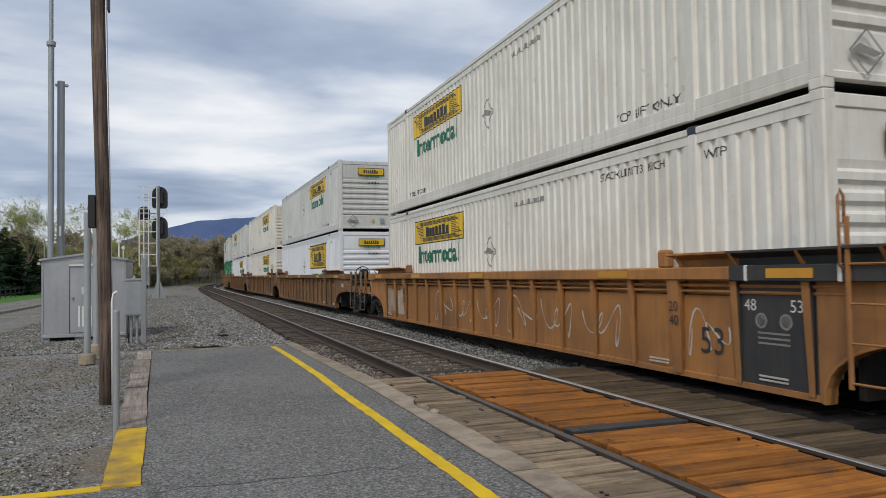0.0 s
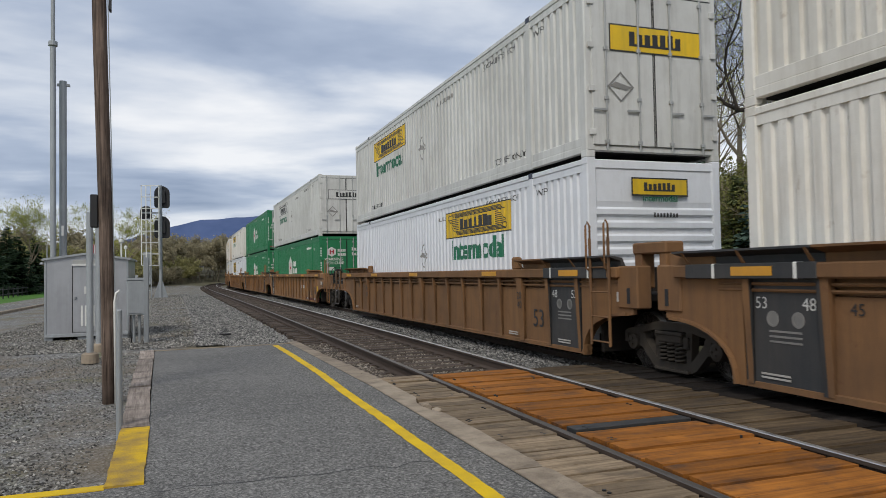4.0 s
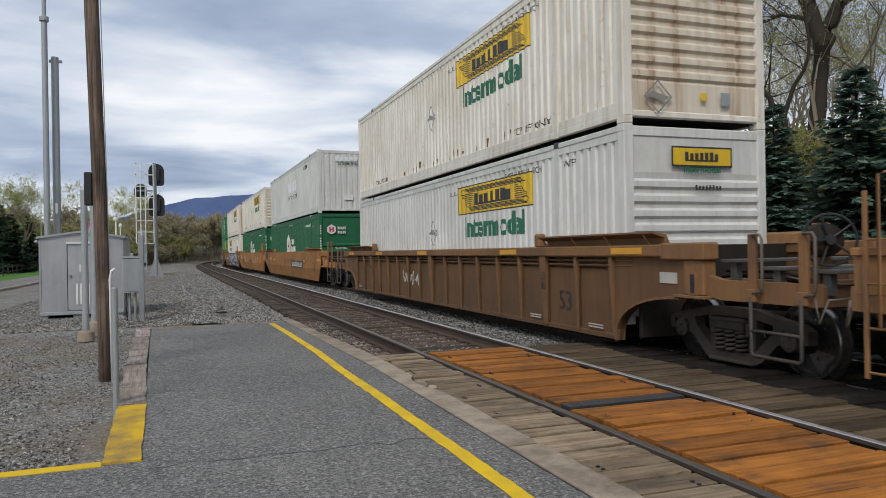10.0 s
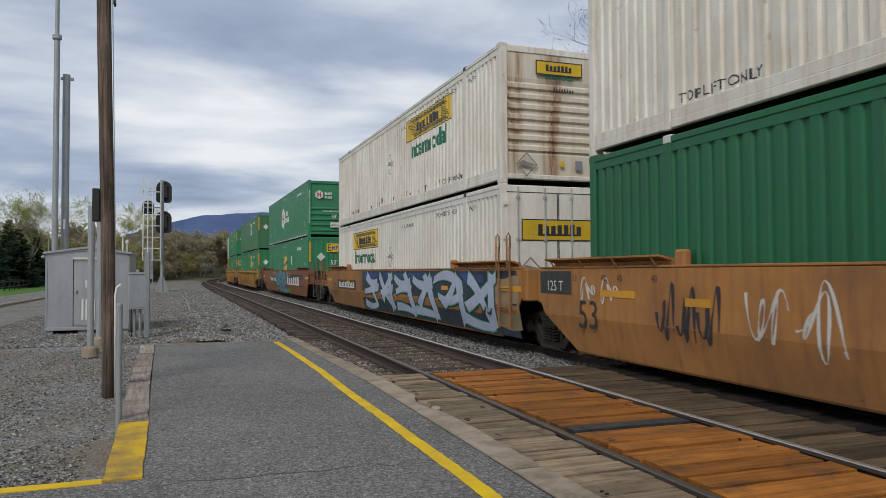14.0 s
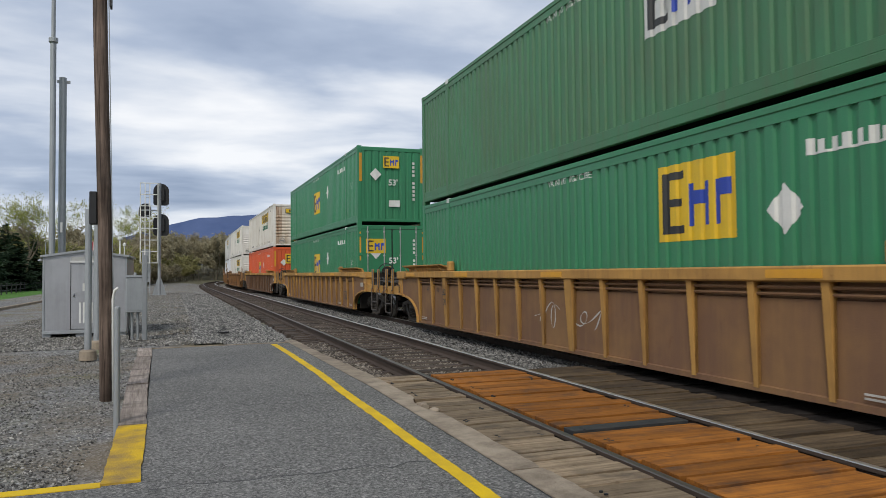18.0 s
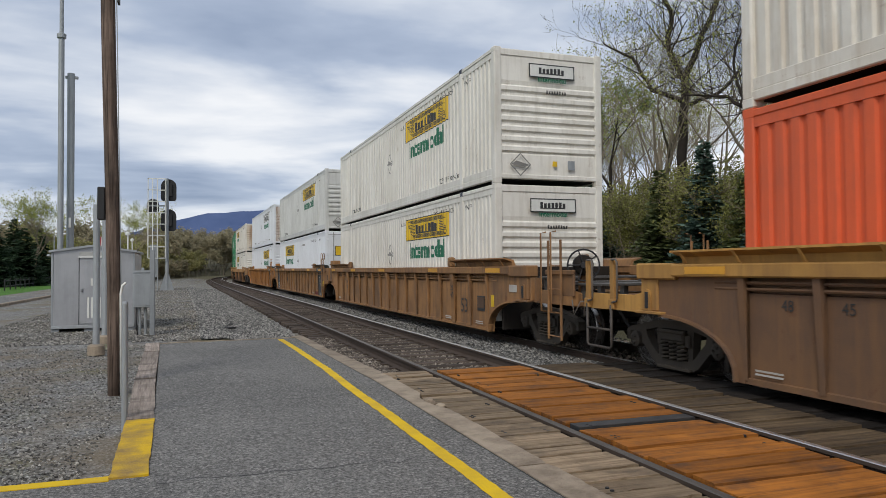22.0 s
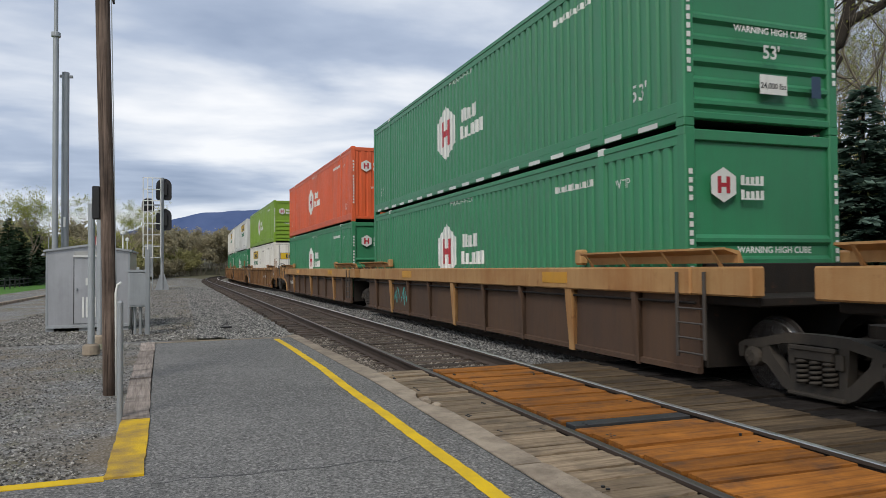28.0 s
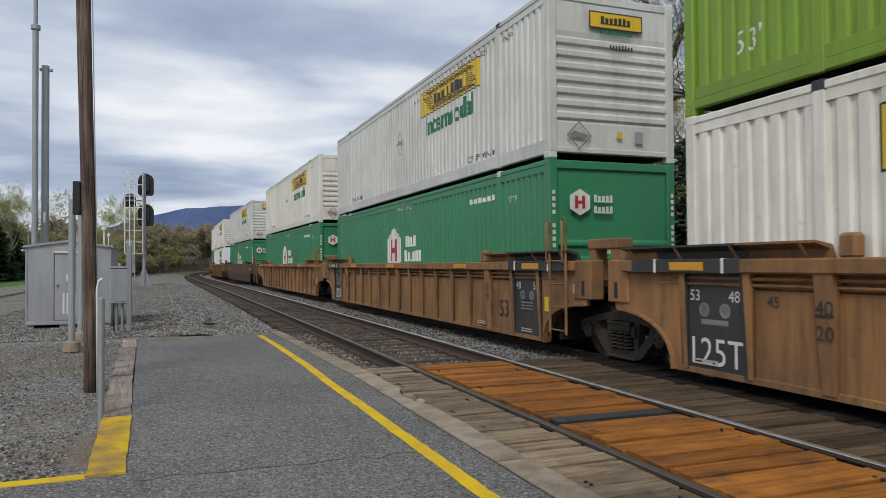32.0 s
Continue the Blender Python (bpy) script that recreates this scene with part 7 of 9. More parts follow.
def posts():
    # tarred utility pole, slightly bowed
    p = thing("utility_pole", "tall weathered brown wooden utility pole", "pole", (-3.99, 9.65, -0.2))
    pts = [(0.012 * math.sin(k * 0.7) - 0.0125 * k, 0.01 * math.cos(k), k * 0.75) for k in range(15)]
    rad = [0.076 + 0.001 * min(k, 6) for k in range(15)]
    part("shaft", smooth(Mesh().tube(pts, rad, 18).mesh("shaft", POLE_WOOD)), p)
    part("meter_box", Mesh().box(-0.195, -0.11, -0.06, 0.06, 2.22, 2.62, 0.01).mesh("meter_box", MATT_BLACK), p, label="narrow black box")
    part("conduit", smooth(Mesh().tube([(0.082, -0.05, 0.0), (0.072, -0.05, 1.32), (0.09, -0.06, 1.42), (0.13, -0.07, 1.45)], 0.016, 8).mesh("conduit", LETTER_WHITE)), p, label="white plastic conduit")
    part("wire", Mesh().tube([(0.075, -0.03, 1.3), (0.0, -0.03, 5.4)], 0.006, 5).mesh("wire", GALV), p)
    part("sign", Mesh().box(-0.012, 0.012, -0.06, 0.06, 4.9, 5.4).mesh("sign", MATT_BLACK), p, (0.03, 0, 0), "dark strip high on the pole")
    # steel guard post
    g = thing("guard_post", "slim galvanised steel guard post in gravel", "post", (-3.685, 7.40, -0.26))
    part("tube", Mesh().tube([(0, 0, 0), (0, 0, 1.35)], 0.028, 14).mesh("tube", GALV), g)
    part("cap", Mesh().lathe([(1.35, 0.029), (1.365, 0.024), (1.372, 0.0)], "z", 14).mesh("cap", GALV), g)
    # two pipes
    for x, y, tall in ((-4.74, 14.3, 2.70), (-4.80, 16.24, 2.56)):
        q = thing("steel_pipe_post", "plain galvanised pipe standing in a concrete footing", "post", (x, y, FLOOR_Z - 0.02), group="pipe posts")
        part("pipe", Mesh().tube([(0, 0, 0.05), (0, 0, tall)], 0.058 if y < 15 else 0.066, 14).mesh("pipe", GALV), q)
        part("footing", Mesh().lathe([(0, 0.15), (0.16, 0.14), (0.19, 0.10)], "z", 16).mesh("footing", CONCRETE), q)
    # control cabinet on two legs
    c = thing("control_cabinet", "pale grey steel control cabinet on two legs", "cabinet", (-4.2, 17.95, FLOOR_Z))
    part("cabinet_body", Mesh().box(-0.19, 0.19, -0.13, 0.13, 0.64, 1.44, 0.015).mesh("cabinet_body", GALV), c)
    part("cabinet_roof", Mesh().prism([(-0.15, 1.44), (0.15, 1.44), (0.15, 1.46), (-0.15, 1.49)], "x", -0.21, 0.21).mesh("cabinet_roof", GALV), c)
    part("cabinet_door", Mesh().box(-0.17, 0.17, -0.142, -0.13, 0.68, 1.40, 0.006).mesh("cabinet_door", GALV), c)
    part("knob", Mesh().box(-0.03, 0.03, -0.02, 0.02, 1.48, 1.55, 0.01).mesh("knob", GALV), c)
    for x in (-0.06, 0.06):
        part("leg", Mesh().tube([(x, 0, -0.1), (x, 0, 0.65)], 0.03, 10).mesh("leg", GALV), c)
    part("cable", smooth(Mesh().tube([(-0.12, -0.05, 0.66), (-0.13, -0.06, 0.3), (-0.1, -0.05, -0.05)], 0.016, 6).mesh("cable", MATT_BLACK)), c)
    k = thing("marker_post", "square pale steel post beside the control cabinet", "post", (-3.99, 17.85, FLOOR_Z - 0.05))
    part("post_tube", Mesh().box(-0.055, 0.055, -0.055, 0.055, 0, 2.0, 0.012).mesh("post_tube", GALV), k)
    # two radio masts
    for x, y, r, tall, lab in ((-6.86, 24.0, 0.075, 12.5, "slender galvanised radio mast with a joint"), (-6.64, 24.3, 0.105, 7.5, "thick galvanised mast with a small top bracket")):
        m = thing("mast", lab, "mast", (x, y, FLOOR_Z))
        if tall > 10:
            part("lower_tube", Mesh().tube([(0, 0, 0), (0, 0, 8.55)], 0.082, 14).mesh("lower_tube", GALV), m)
            part("collar", Mesh().lathe([(8.45, 0.085), (8.48, 0.13), (8.6, 0.13), (8.63, 0.07)], "z", 14).mesh("collar", GALV), m)
            part("upper_tube", Mesh().tube([(0, 0, 8.5), (0, 0, tall)], 0.058, 14).mesh("upper_tube", GALV), m)
        else:
            part("lower_tube", Mesh().tube([(0, 0, 0), (0, 0, tall)], r, 14).mesh("lower_tube", GALV), m)
            part("bracket", Mesh().box(-0.16, 0.2, -0.04, 0.04, tall - 0.16, tall - 0.08, 0.01).mesh("bracket", GALV), m)
            part("plate", Mesh().box(-0.03, 0.03, -0.12, -0.1, 2.8, 3.1).mesh("plate", LETTER_WHITE), m)


def signal_mast():
    s = thing("railway_signal", "silver railway signal mast with three black signal heads", "signal", (-4.95, 54.75, -0.05))
    part("mast_tube", Mesh().tube([(0, 0, 0), (0, 0, 8.0)], 0.12, 14).mesh("mast_tube", GALV), s)
    part("base", Mesh().prism([(-0.5, 0), (0.5, 0), (0.14, 1.2), (-0.14, 1.2)], "y", -0.06, 0.06).mesh("base", GALV), s, label="splayed steel foot")
    for x, z, w, hh in ((0.10, 7.2, 0.52, 0.78), (0.10, 5.05, 0.52, 0.78), (-0.95, 6.05, 0.40, 0.50)):
        pts = [(w * math.cos(a), z + hh - w + w * math.sin(a)) for a in np.linspace(0, math.pi, 13)]
        pts += [(w * -math.cos(a), z - hh + 0.22 - 0.22 * math.sin(a)) if abs(math.cos(a)) > 0.99 else (-(w - 0.2) * (1 if a < 1.57 else -1) - 0.2 * math.cos(a), z - hh + 0.2 - 0.2 * math.sin(a)) for a in np.linspace(0, math.pi, 11)]
        h = part("signal_head", Mesh().prism(pts, "y", 0.14, 0.22).mesh("signal_head", MATT_BLACK), s, (x, 0, 0), "black backing plate seen from behind")
        part("lamp_case", Mesh().box(-w * 0.45, w * 0.45, -0.02, 0.14, z - hh * 0.6, z + hh * 0.6, 0.04).mesh("lamp_case", MATT_BLACK), h, label="black lamp case")
    part("bracket_arm", Mesh().box(-1.2, 0.1, -0.05, 0.05, 6.0, 6.1).mesh("bracket_arm", GALV), s)
    for x, y0 in ((-1.24, -0.3), (-0.93, -0.45), (-0.62, -0.45), (-0.10, -0.3)):
        part("cage_rail", Mesh().box(x - 0.03, x + 0.03, y0 - 0.03, y0 + 0.03, 2.3, 7.95).mesh("cage_rail", LETTER_WHITE), s, label="pale upright of the ladder cage")
    for k in range(8):
        z = 2.34 + k * 0.8
        part("cage_hoop", Mesh().box(-1.27, -0.07, -0.33, -0.27, z - 0.03, z + 0.03).mesh("cage_hoop", LETTER_WHITE), s)
    for k in range(17):
        z = 0.6 + k * 0.42
        part("rung", Mesh().box(-0.93, -0.62, -0.02, 0.02, z - 0.018, z + 0.018).mesh("rung", GALV), s, (0, -0.45 if z > 2.2 else 0, 0))
    for x in (-0.93, -0.62):
        part("ladder_rail", Mesh().box(x - 0.025, x + 0.025, -0.03, 0.03, 0.0, 2.5).mesh("ladder_rail", GALV), s)
    part("case", Mesh().box(-1.15, -0.6, 0.1, 0.5, 1.0, 3.3, 0.02).mesh("case", GALV), s, label="tall grey relay case")


def small_yard():
    d = thing("scrap_timber", "dark broken timber lying on the ballast", "debris", (-2.44, 18.9, -0.08))
    part("piece", Mesh().box(-0.38, 0.38, -0.03, 0.03, 0, 0.05, 0.01).mesh("piece", MATT_BLACK), d, turn=(0, 0, 0.35))
    part("splinter", Mesh().tube([(0.05, 0.1, 0.02), (0.28, 0.55, 0.12)], 0.012, 5).mesh("splinter", MATT_BLACK), d)
    # kerb and road across the far side of the yard
    r = thing("yard_road", "grey asphalt road beyond the yard", "road", kind="structure")
    part("road_slab", Mesh().prism([(-13.9, 6), (-10.8, 6), (-11.0, 140), (-14.1, 140)], "z", -0.3, -0.02).mesh("road_slab", ASPHALT), r)
    for i in range(26):
        part("kerb_stone", kept("roadkerb", lambda: Mesh().box(-0.09, 0.09, -1.75, 1.75, -0.2, 0.13, 0.02).mesh("kerb_stone", CONCRETE)), r, (-10.7, 20 + i * 3.53, -0.04))
    f = thing("fence", "dark post and rail fence on the lawn", "fence", (0, 0, 0.0))
    for i in range(22):
        part("fence_post", kept("fpost", lambda: Mesh().box(-0.04, 0.04, -0.04, 0.04, -0.1, 1.0, 0.01).mesh("fence_post", MATT_BLACK)), f, (-16.6 - i * 0.17, 62 + i * 2.6, -0.1))
        for z in (0.42, 0.82):
            part("fence_rail", kept("frail", lambda: Mesh().box(-0.03, 0.03, -1.3, 1.3, -0.035, 0.035).mesh("fence_rail", MATT_BLACK)), f, (-16.7 - i * 0.17, 63.3 + i * 2.6, z - 0.1), turn=(0, 0, 0.065))
    # red and white flag behind the house
    fl = thing("flag", "small red and white striped flag on a pole", "flag", (-6.14, 26.5, FLOOR_Z - 0.06))
    part("flag_pole", Mesh().tube([(0, 0, 0), (0, 0, 2.75)], 0.02, 8).mesh("flag_pole", GALV), fl)
    for k in range(4):
        part("stripe", Mesh().prism([(0.02 + k * 0.06, 2.05 + 0.02 * k), (0.08 + k * 0.06, 2.03 + 0.02 * k), (0.1 + k * 0.05, 2.68 - 0.02 * k), (0.02 + k * 0.05, 2.70)], "y", -0.01 + 0.01 * (k % 2), 0.005 + 0.01 * (k % 2)).mesh("stripe", LETTER_RED if k % 2 == 0 else LETTER_WHITE), fl, label="red stripe" if k % 2 == 0 else "white stripe")


signal_house()
posts()
signal_mast()
small_yard()


# ---- trees ----
def leaf_material(name, a, b, through=0.45):
    """Thin leaves that let part of the light through."""
    m, nt, bs = surface(name, 0.75)
    geo = nt.nodes.new("ShaderNodeNewGeometry")
    c = ramp(nt, geo, "Random Per Island", [(0.0, a), (1.0, b)])
    link(nt, c, 0, bs, "Base Color")
    tl = nt.nodes.new("ShaderNodeBsdfTranslucent")
    link(nt, c, 0, tl, "Color")
    mix = node(nt, "ShaderNodeMixShader", Fac=through)
    link(nt, bs, 0, mix, 1)
    link(nt, tl, 0, mix, 2)
    link(nt, mix, 0, nt.nodes["Material Output"], "Surface")
    return m


BARK = worn("dark_bark", (0.040, 0.033, 0.027), (0.070, 0.060, 0.048), 0.95, 0, 0.5, 2.0, 9.0, 0.4, bump=0.6, grain=30)
BARK_PALE = worn("pale_grey_bark", (0.25, 0.21, 0.155), (0.15, 0.13, 0.095), 0.95, 0, 0.5, 2.0, 9.0, 0.4, bump=0.5, grain=30)
NEEDLES = leaf_material("spruce_needles", (0.05, 0.085, 0.066), (0.17, 0.25, 0.195), 0.3)
NEEDLES_DARK = leaf_material("dark_conifer_needles", (0.02, 0.042, 0.022), (0.062, 0.10, 0.052), 0.25)
NEEDLES_OLIVE = leaf_material("olive_conifer_needles", (0.075, 0.10, 0.04), (0.20, 0.23, 0.10), 0.3)
SPRING = leaf_material("spring_leaves", (0.26, 0.29, 0.06), (0.45, 0.46, 0.14))
# bark of the distant scrub, lightened to put haze into its colour
SCRUB_BARK = worn("haze_pale_scrub_bark", (0.19, 0.16, 0.12), (0.13, 0.11, 0.085), 0.95, 0, 0.5, 2.0, 9.0, 0.3, bump=0)
SPRING_DULL = leaf_material("dull_buds", (0.24, 0.22, 0.09), (0.38, 0.36, 0.16))
BRUSH_LEAVES = leaf_material("olive_brush_leaves", (0.16, 0.16, 0.06), (0.33, 0.33, 0.10))
SPRING_GREEN = leaf_material("fresh_green_leaves", (0.14, 0.20, 0.045), (0.30, 0.36, 0.10))
BUDS_BROWN = leaf_material("brown_buds", (0.25, 0.21, 0.13), (0.42, 0.38, 0.24))


class Grow:
    """Raw arrays of wood and leaf for one tree."""
    def __init__(self, seed):
        self.r = random.Random(seed)
        self.wood, self.leaf = Mesh(), Mesh()

    def branch(self, p, d, length, rad, level, bend=0.25, leaf=0.0, size=0.09, split=3, sides=6):
        r = self.r
        n = 4 if level > 1 else 3
        pts, rs = [p.copy()], [rad]
        q = p.copy()
        for i in range(n):
            d = (d + Vector((r.uniform(-1, 1), r.uniform(-1, 1), r.uniform(-0.5, 1))) * bend * 0.5).normalized()
            q = q + d * length / n
            pts.append(q.copy())
            rs.append(max(0.006, rad * (1 - 0.55 * (i + 1) / n)))
        self.wood.tube(pts, rs, max(3, sides), caps=False)
        if level <= 0:
            if leaf and r.random() < leaf:
                for _ in range(r.randint(5, 9)):
                    self.bud(pts[r.randint(1, n)] + Vector((r.uniform(-1, 1), r.uniform(-1, 1), r.uniform(-1, 1))) * 0.30, size)
            return
        for k in range(split + r.randint(0, 1)):
            i = r.randint(max(1, n - 2), n)
            side = Vector((r.uniform(-1, 1), r.uniform(-1, 1), r.uniform(-0.3, 0.8))).normalized()
            nd = (d * 0.75 + side * 0.8).normalized()
            self.branch(pts[i], nd, length * r.uniform(0.55, 0.8), rs[i] * r.uniform(0.5, 0.75), level - 1, bend * 1.15, leaf, size, split, sides - 1)

    def bud(self, p, size):
        r = self.r
        a = Vector((r.uniform(-1, 1), r.uniform(-1, 1), r.uniform(-1, 1))).normalized()
        b = a.orthogonal().normalized()
        s = size * r.uniform(0.6, 1.4)
        self.leaf.add([p + a * s, p + b * s * 0.6, p - a * s, p - b * s * 0.6], [(0, 1, 2, 3)])


def broad_tree(label, at, tall, rad, seed, leaf_mat, leaf=0.5, level=4, size=0.09, bark=None, bend=0.3, split=3, lean=(0, 0)):
    g = Grow(seed)
    g.branch(Vector((0, 0, 0)), Vector((lean[0], lean[1], 1)).normalized(), tall * 0.36, rad, level, bend, leaf, size, split, 8)
    t = thing("tree", label, "tree", at)
    part("trunk", raw_mesh(g.wood, "trunk", bark or BARK, True), t, label="trunk and bare limbs")
    if g.leaf.f:
        part("crown", raw_mesh(g.leaf, "crown", leaf_mat, False), t, label="thin crown of small spring leaves")
    return t


def crooked_tree(label, at, seed, limbs):
    """An old tree from thick limbs (sideways, up, radius), with boughs and twigs sprouting from them."""
    g = Grow(seed)
    r = g.r
    side = Vector((-at[1], at[0] + 3.0, 0)).normalized()
    deep = Vector((side.y, -side.x, 0))
    for limb in limbs:
        pts, rad, wob = [], [], r.uniform(-1, 1)
        for (u0, z0, r0), (u1, z1, r1) in zip(limb[:-1], limb[1:]):
            for k in range(4):
                f = k / 4
                j = 0.05 * (1 + z0 * 0.1)
                pts.append(side * (u0 + (u1 - u0) * f + r.uniform(-j, j)) + deep * (wob * 0.25 * (len(pts)) * 0.3 if z0 > 6 else 0) + Vector((0, 0, z0 + (z1 - z0) * f)))
                rad.append(0.8 * (r0 + (r1 - r0) * f))
        u, z, last = limb[-1]
        pts.append(side * u + deep * (wob * 0.25 * len(pts) * 0.3 if z > 6 else 0) + Vector((0, 0, z)))
        rad.append(0.8 * last)
        g.wood.tube(pts, rad, 9, caps=False)
        for i in range(3 if limb[0][1] > 3 else 9, len(pts)):
            for _ in range(2 if rad[i] < 0.2 else 1):
                d = (side * r.uniform(-1, 1) + deep * r.uniform(-1, 1) + Vector((0, 0, r.uniform(-0.1, 1.0)))).normalized()
                g.branch(pts[i], d, r.uniform(1.2, 2.8), max(0.02, rad[i] * r.uniform(0.15, 0.4)), 3, 0.4, 0.35, 0.05, 2, 5)
    t = thing("tree", label, "tree", at)
    part("trunk", raw_mesh(g.wood, "trunk", BARK, True), t, label="trunk and bare limbs")
    if g.leaf.f:
        part("crown", raw_mesh(g.leaf, "crown", SPRING, False), t, label="few small spring leaves")


def raw_mesh(m, name, mat, soft):
    me = bpy.data.meshes.new(name)
    me.from_pydata(m.v, [], m.f)
    me.materials.append(mat)
    if soft:
        smooth(me)
    return me


def spruce(label, at, tall, wide, seed, mat):
    r = random.Random(seed)
    wood, leaf = Mesh(), Mesh()
    wood.tube([(0, 0, 0), (0, 0, tall)], [0.02 * tall, 0.01], 8)
    z = 0.25
    while z < tall - 0.1:
        f = 1 - z / tall
        reach = wide * (f ** 0.85) * (0.86 + 0.14 * math.sin(z * 7)) + 0.05
        for k in range(int(7 + 13 * f)):
            a = r.uniform(0, 6.283)
            ln = reach * r.uniform(0.55, 1.1)
            out = Vector((math.cos(a), math.sin(a), 0))
            side = Vector((-out.y, out.x, 0))
            tip = out * ln + Vector((0, 0, -0.22 * ln + 0.05 * r.uniform(-1, 2)))
            start = Vector((0, 0, z + r.uniform(-0.1, 0.1)))
            nseg = max(3, int(ln / 0.13))
            for i in range(1, nseg + 1):
                u = i / nseg
                p = start + tip * u + Vector((0, 0, 0.10 * ln * u * u))
                for s in (-1, 1):
                    L = (0.22 + 0.16 * (1 - u)) * r.uniform(0.7, 1.3)
                    dirv = (out * r.uniform(0.5, 1.0) + side * s * r.uniform(0.5, 1.1) + Vector((0, 0, r.uniform(-0.5, 0.25)))).normalized()
                    w = dirv.cross(Vector((0, 0, 1))).normalized() * 0.085 + Vector((0, 0, r.uniform(-0.05, 0.05)))
                    leaf.add([p, p + dirv * L * 0.5 + w, p + dirv * L, p + dirv * L * 0.5 - w], [(0, 1, 2, 3)])
        z += 0.14
    t = thing("spruce", label, "tree", at, group="spruces on the bank")
    part("trunk", raw_mesh(wood, "trunk", BARK, True), t)
    part("crown", raw_mesh(leaf, "crown", mat, False), t, label="dense crown of drooping needle sprays")
    return t


def on_ground(x, y, sink=0.1):
    return (x, y, height(x, y) - sink)


def wood_stuff(name, label, spots, seeds, bark, leaf_mat, tall, rad, level, leaf, size, bend=0.22, split=2):
    """Many slender trees in one piece of stuff, from a few grown ones."""
    grown = []
    for s in seeds:
        g = Grow(s)
        g.branch(Vector((0, 0, 0)), Vector((0, 0, 1)), tall * 0.42, rad, level, bend, leaf, size, split, 5)
        grown.append((np.array(g.wood.v), g.wood.f, np.array(g.leaf.v) if g.leaf.f else np.zeros((0, 3)), g.leaf.f))
    r = random.Random(seeds[0] * 7)
    for kind, mat in (("wood", bark), ("leaf", leaf_mat)):
        vs, fs, n = [], [], 0
        r2 = random.Random(seeds[0])
        for x, y, z in spots:
            g = grown[r2.randrange(len(grown))]
            v, f = (g[0], g[1]) if kind == "wood" else (g[2], g[3])
            a, k = r2.uniform(0, 6.28), r2.uniform(0.7, 1.25)
            if not len(v):
                continue
            c, s = math.cos(a), math.sin(a)
            q = np.stack([(v[:, 0] * c - v[:, 1] * s) * k + x, (v[:, 0] * s + v[:, 1] * c) * k + y, v[:, 2] * k + z], -1)
            vs.append(q)
            fs += [tuple(i + n for i in t) for t in f]
            n += len(v)
        if not vs:
            continue
        me = bpy.data.meshes.new(name)
        me.from_pydata(np.concatenate(vs).tolist(), [], fs)
        me.materials.append(mat)
        tagged(new(name if kind == "wood" else name + "_leaves", me), label if kind == "wood" else "thin veil of young leaves in the wood", "trees", kind="stuff")


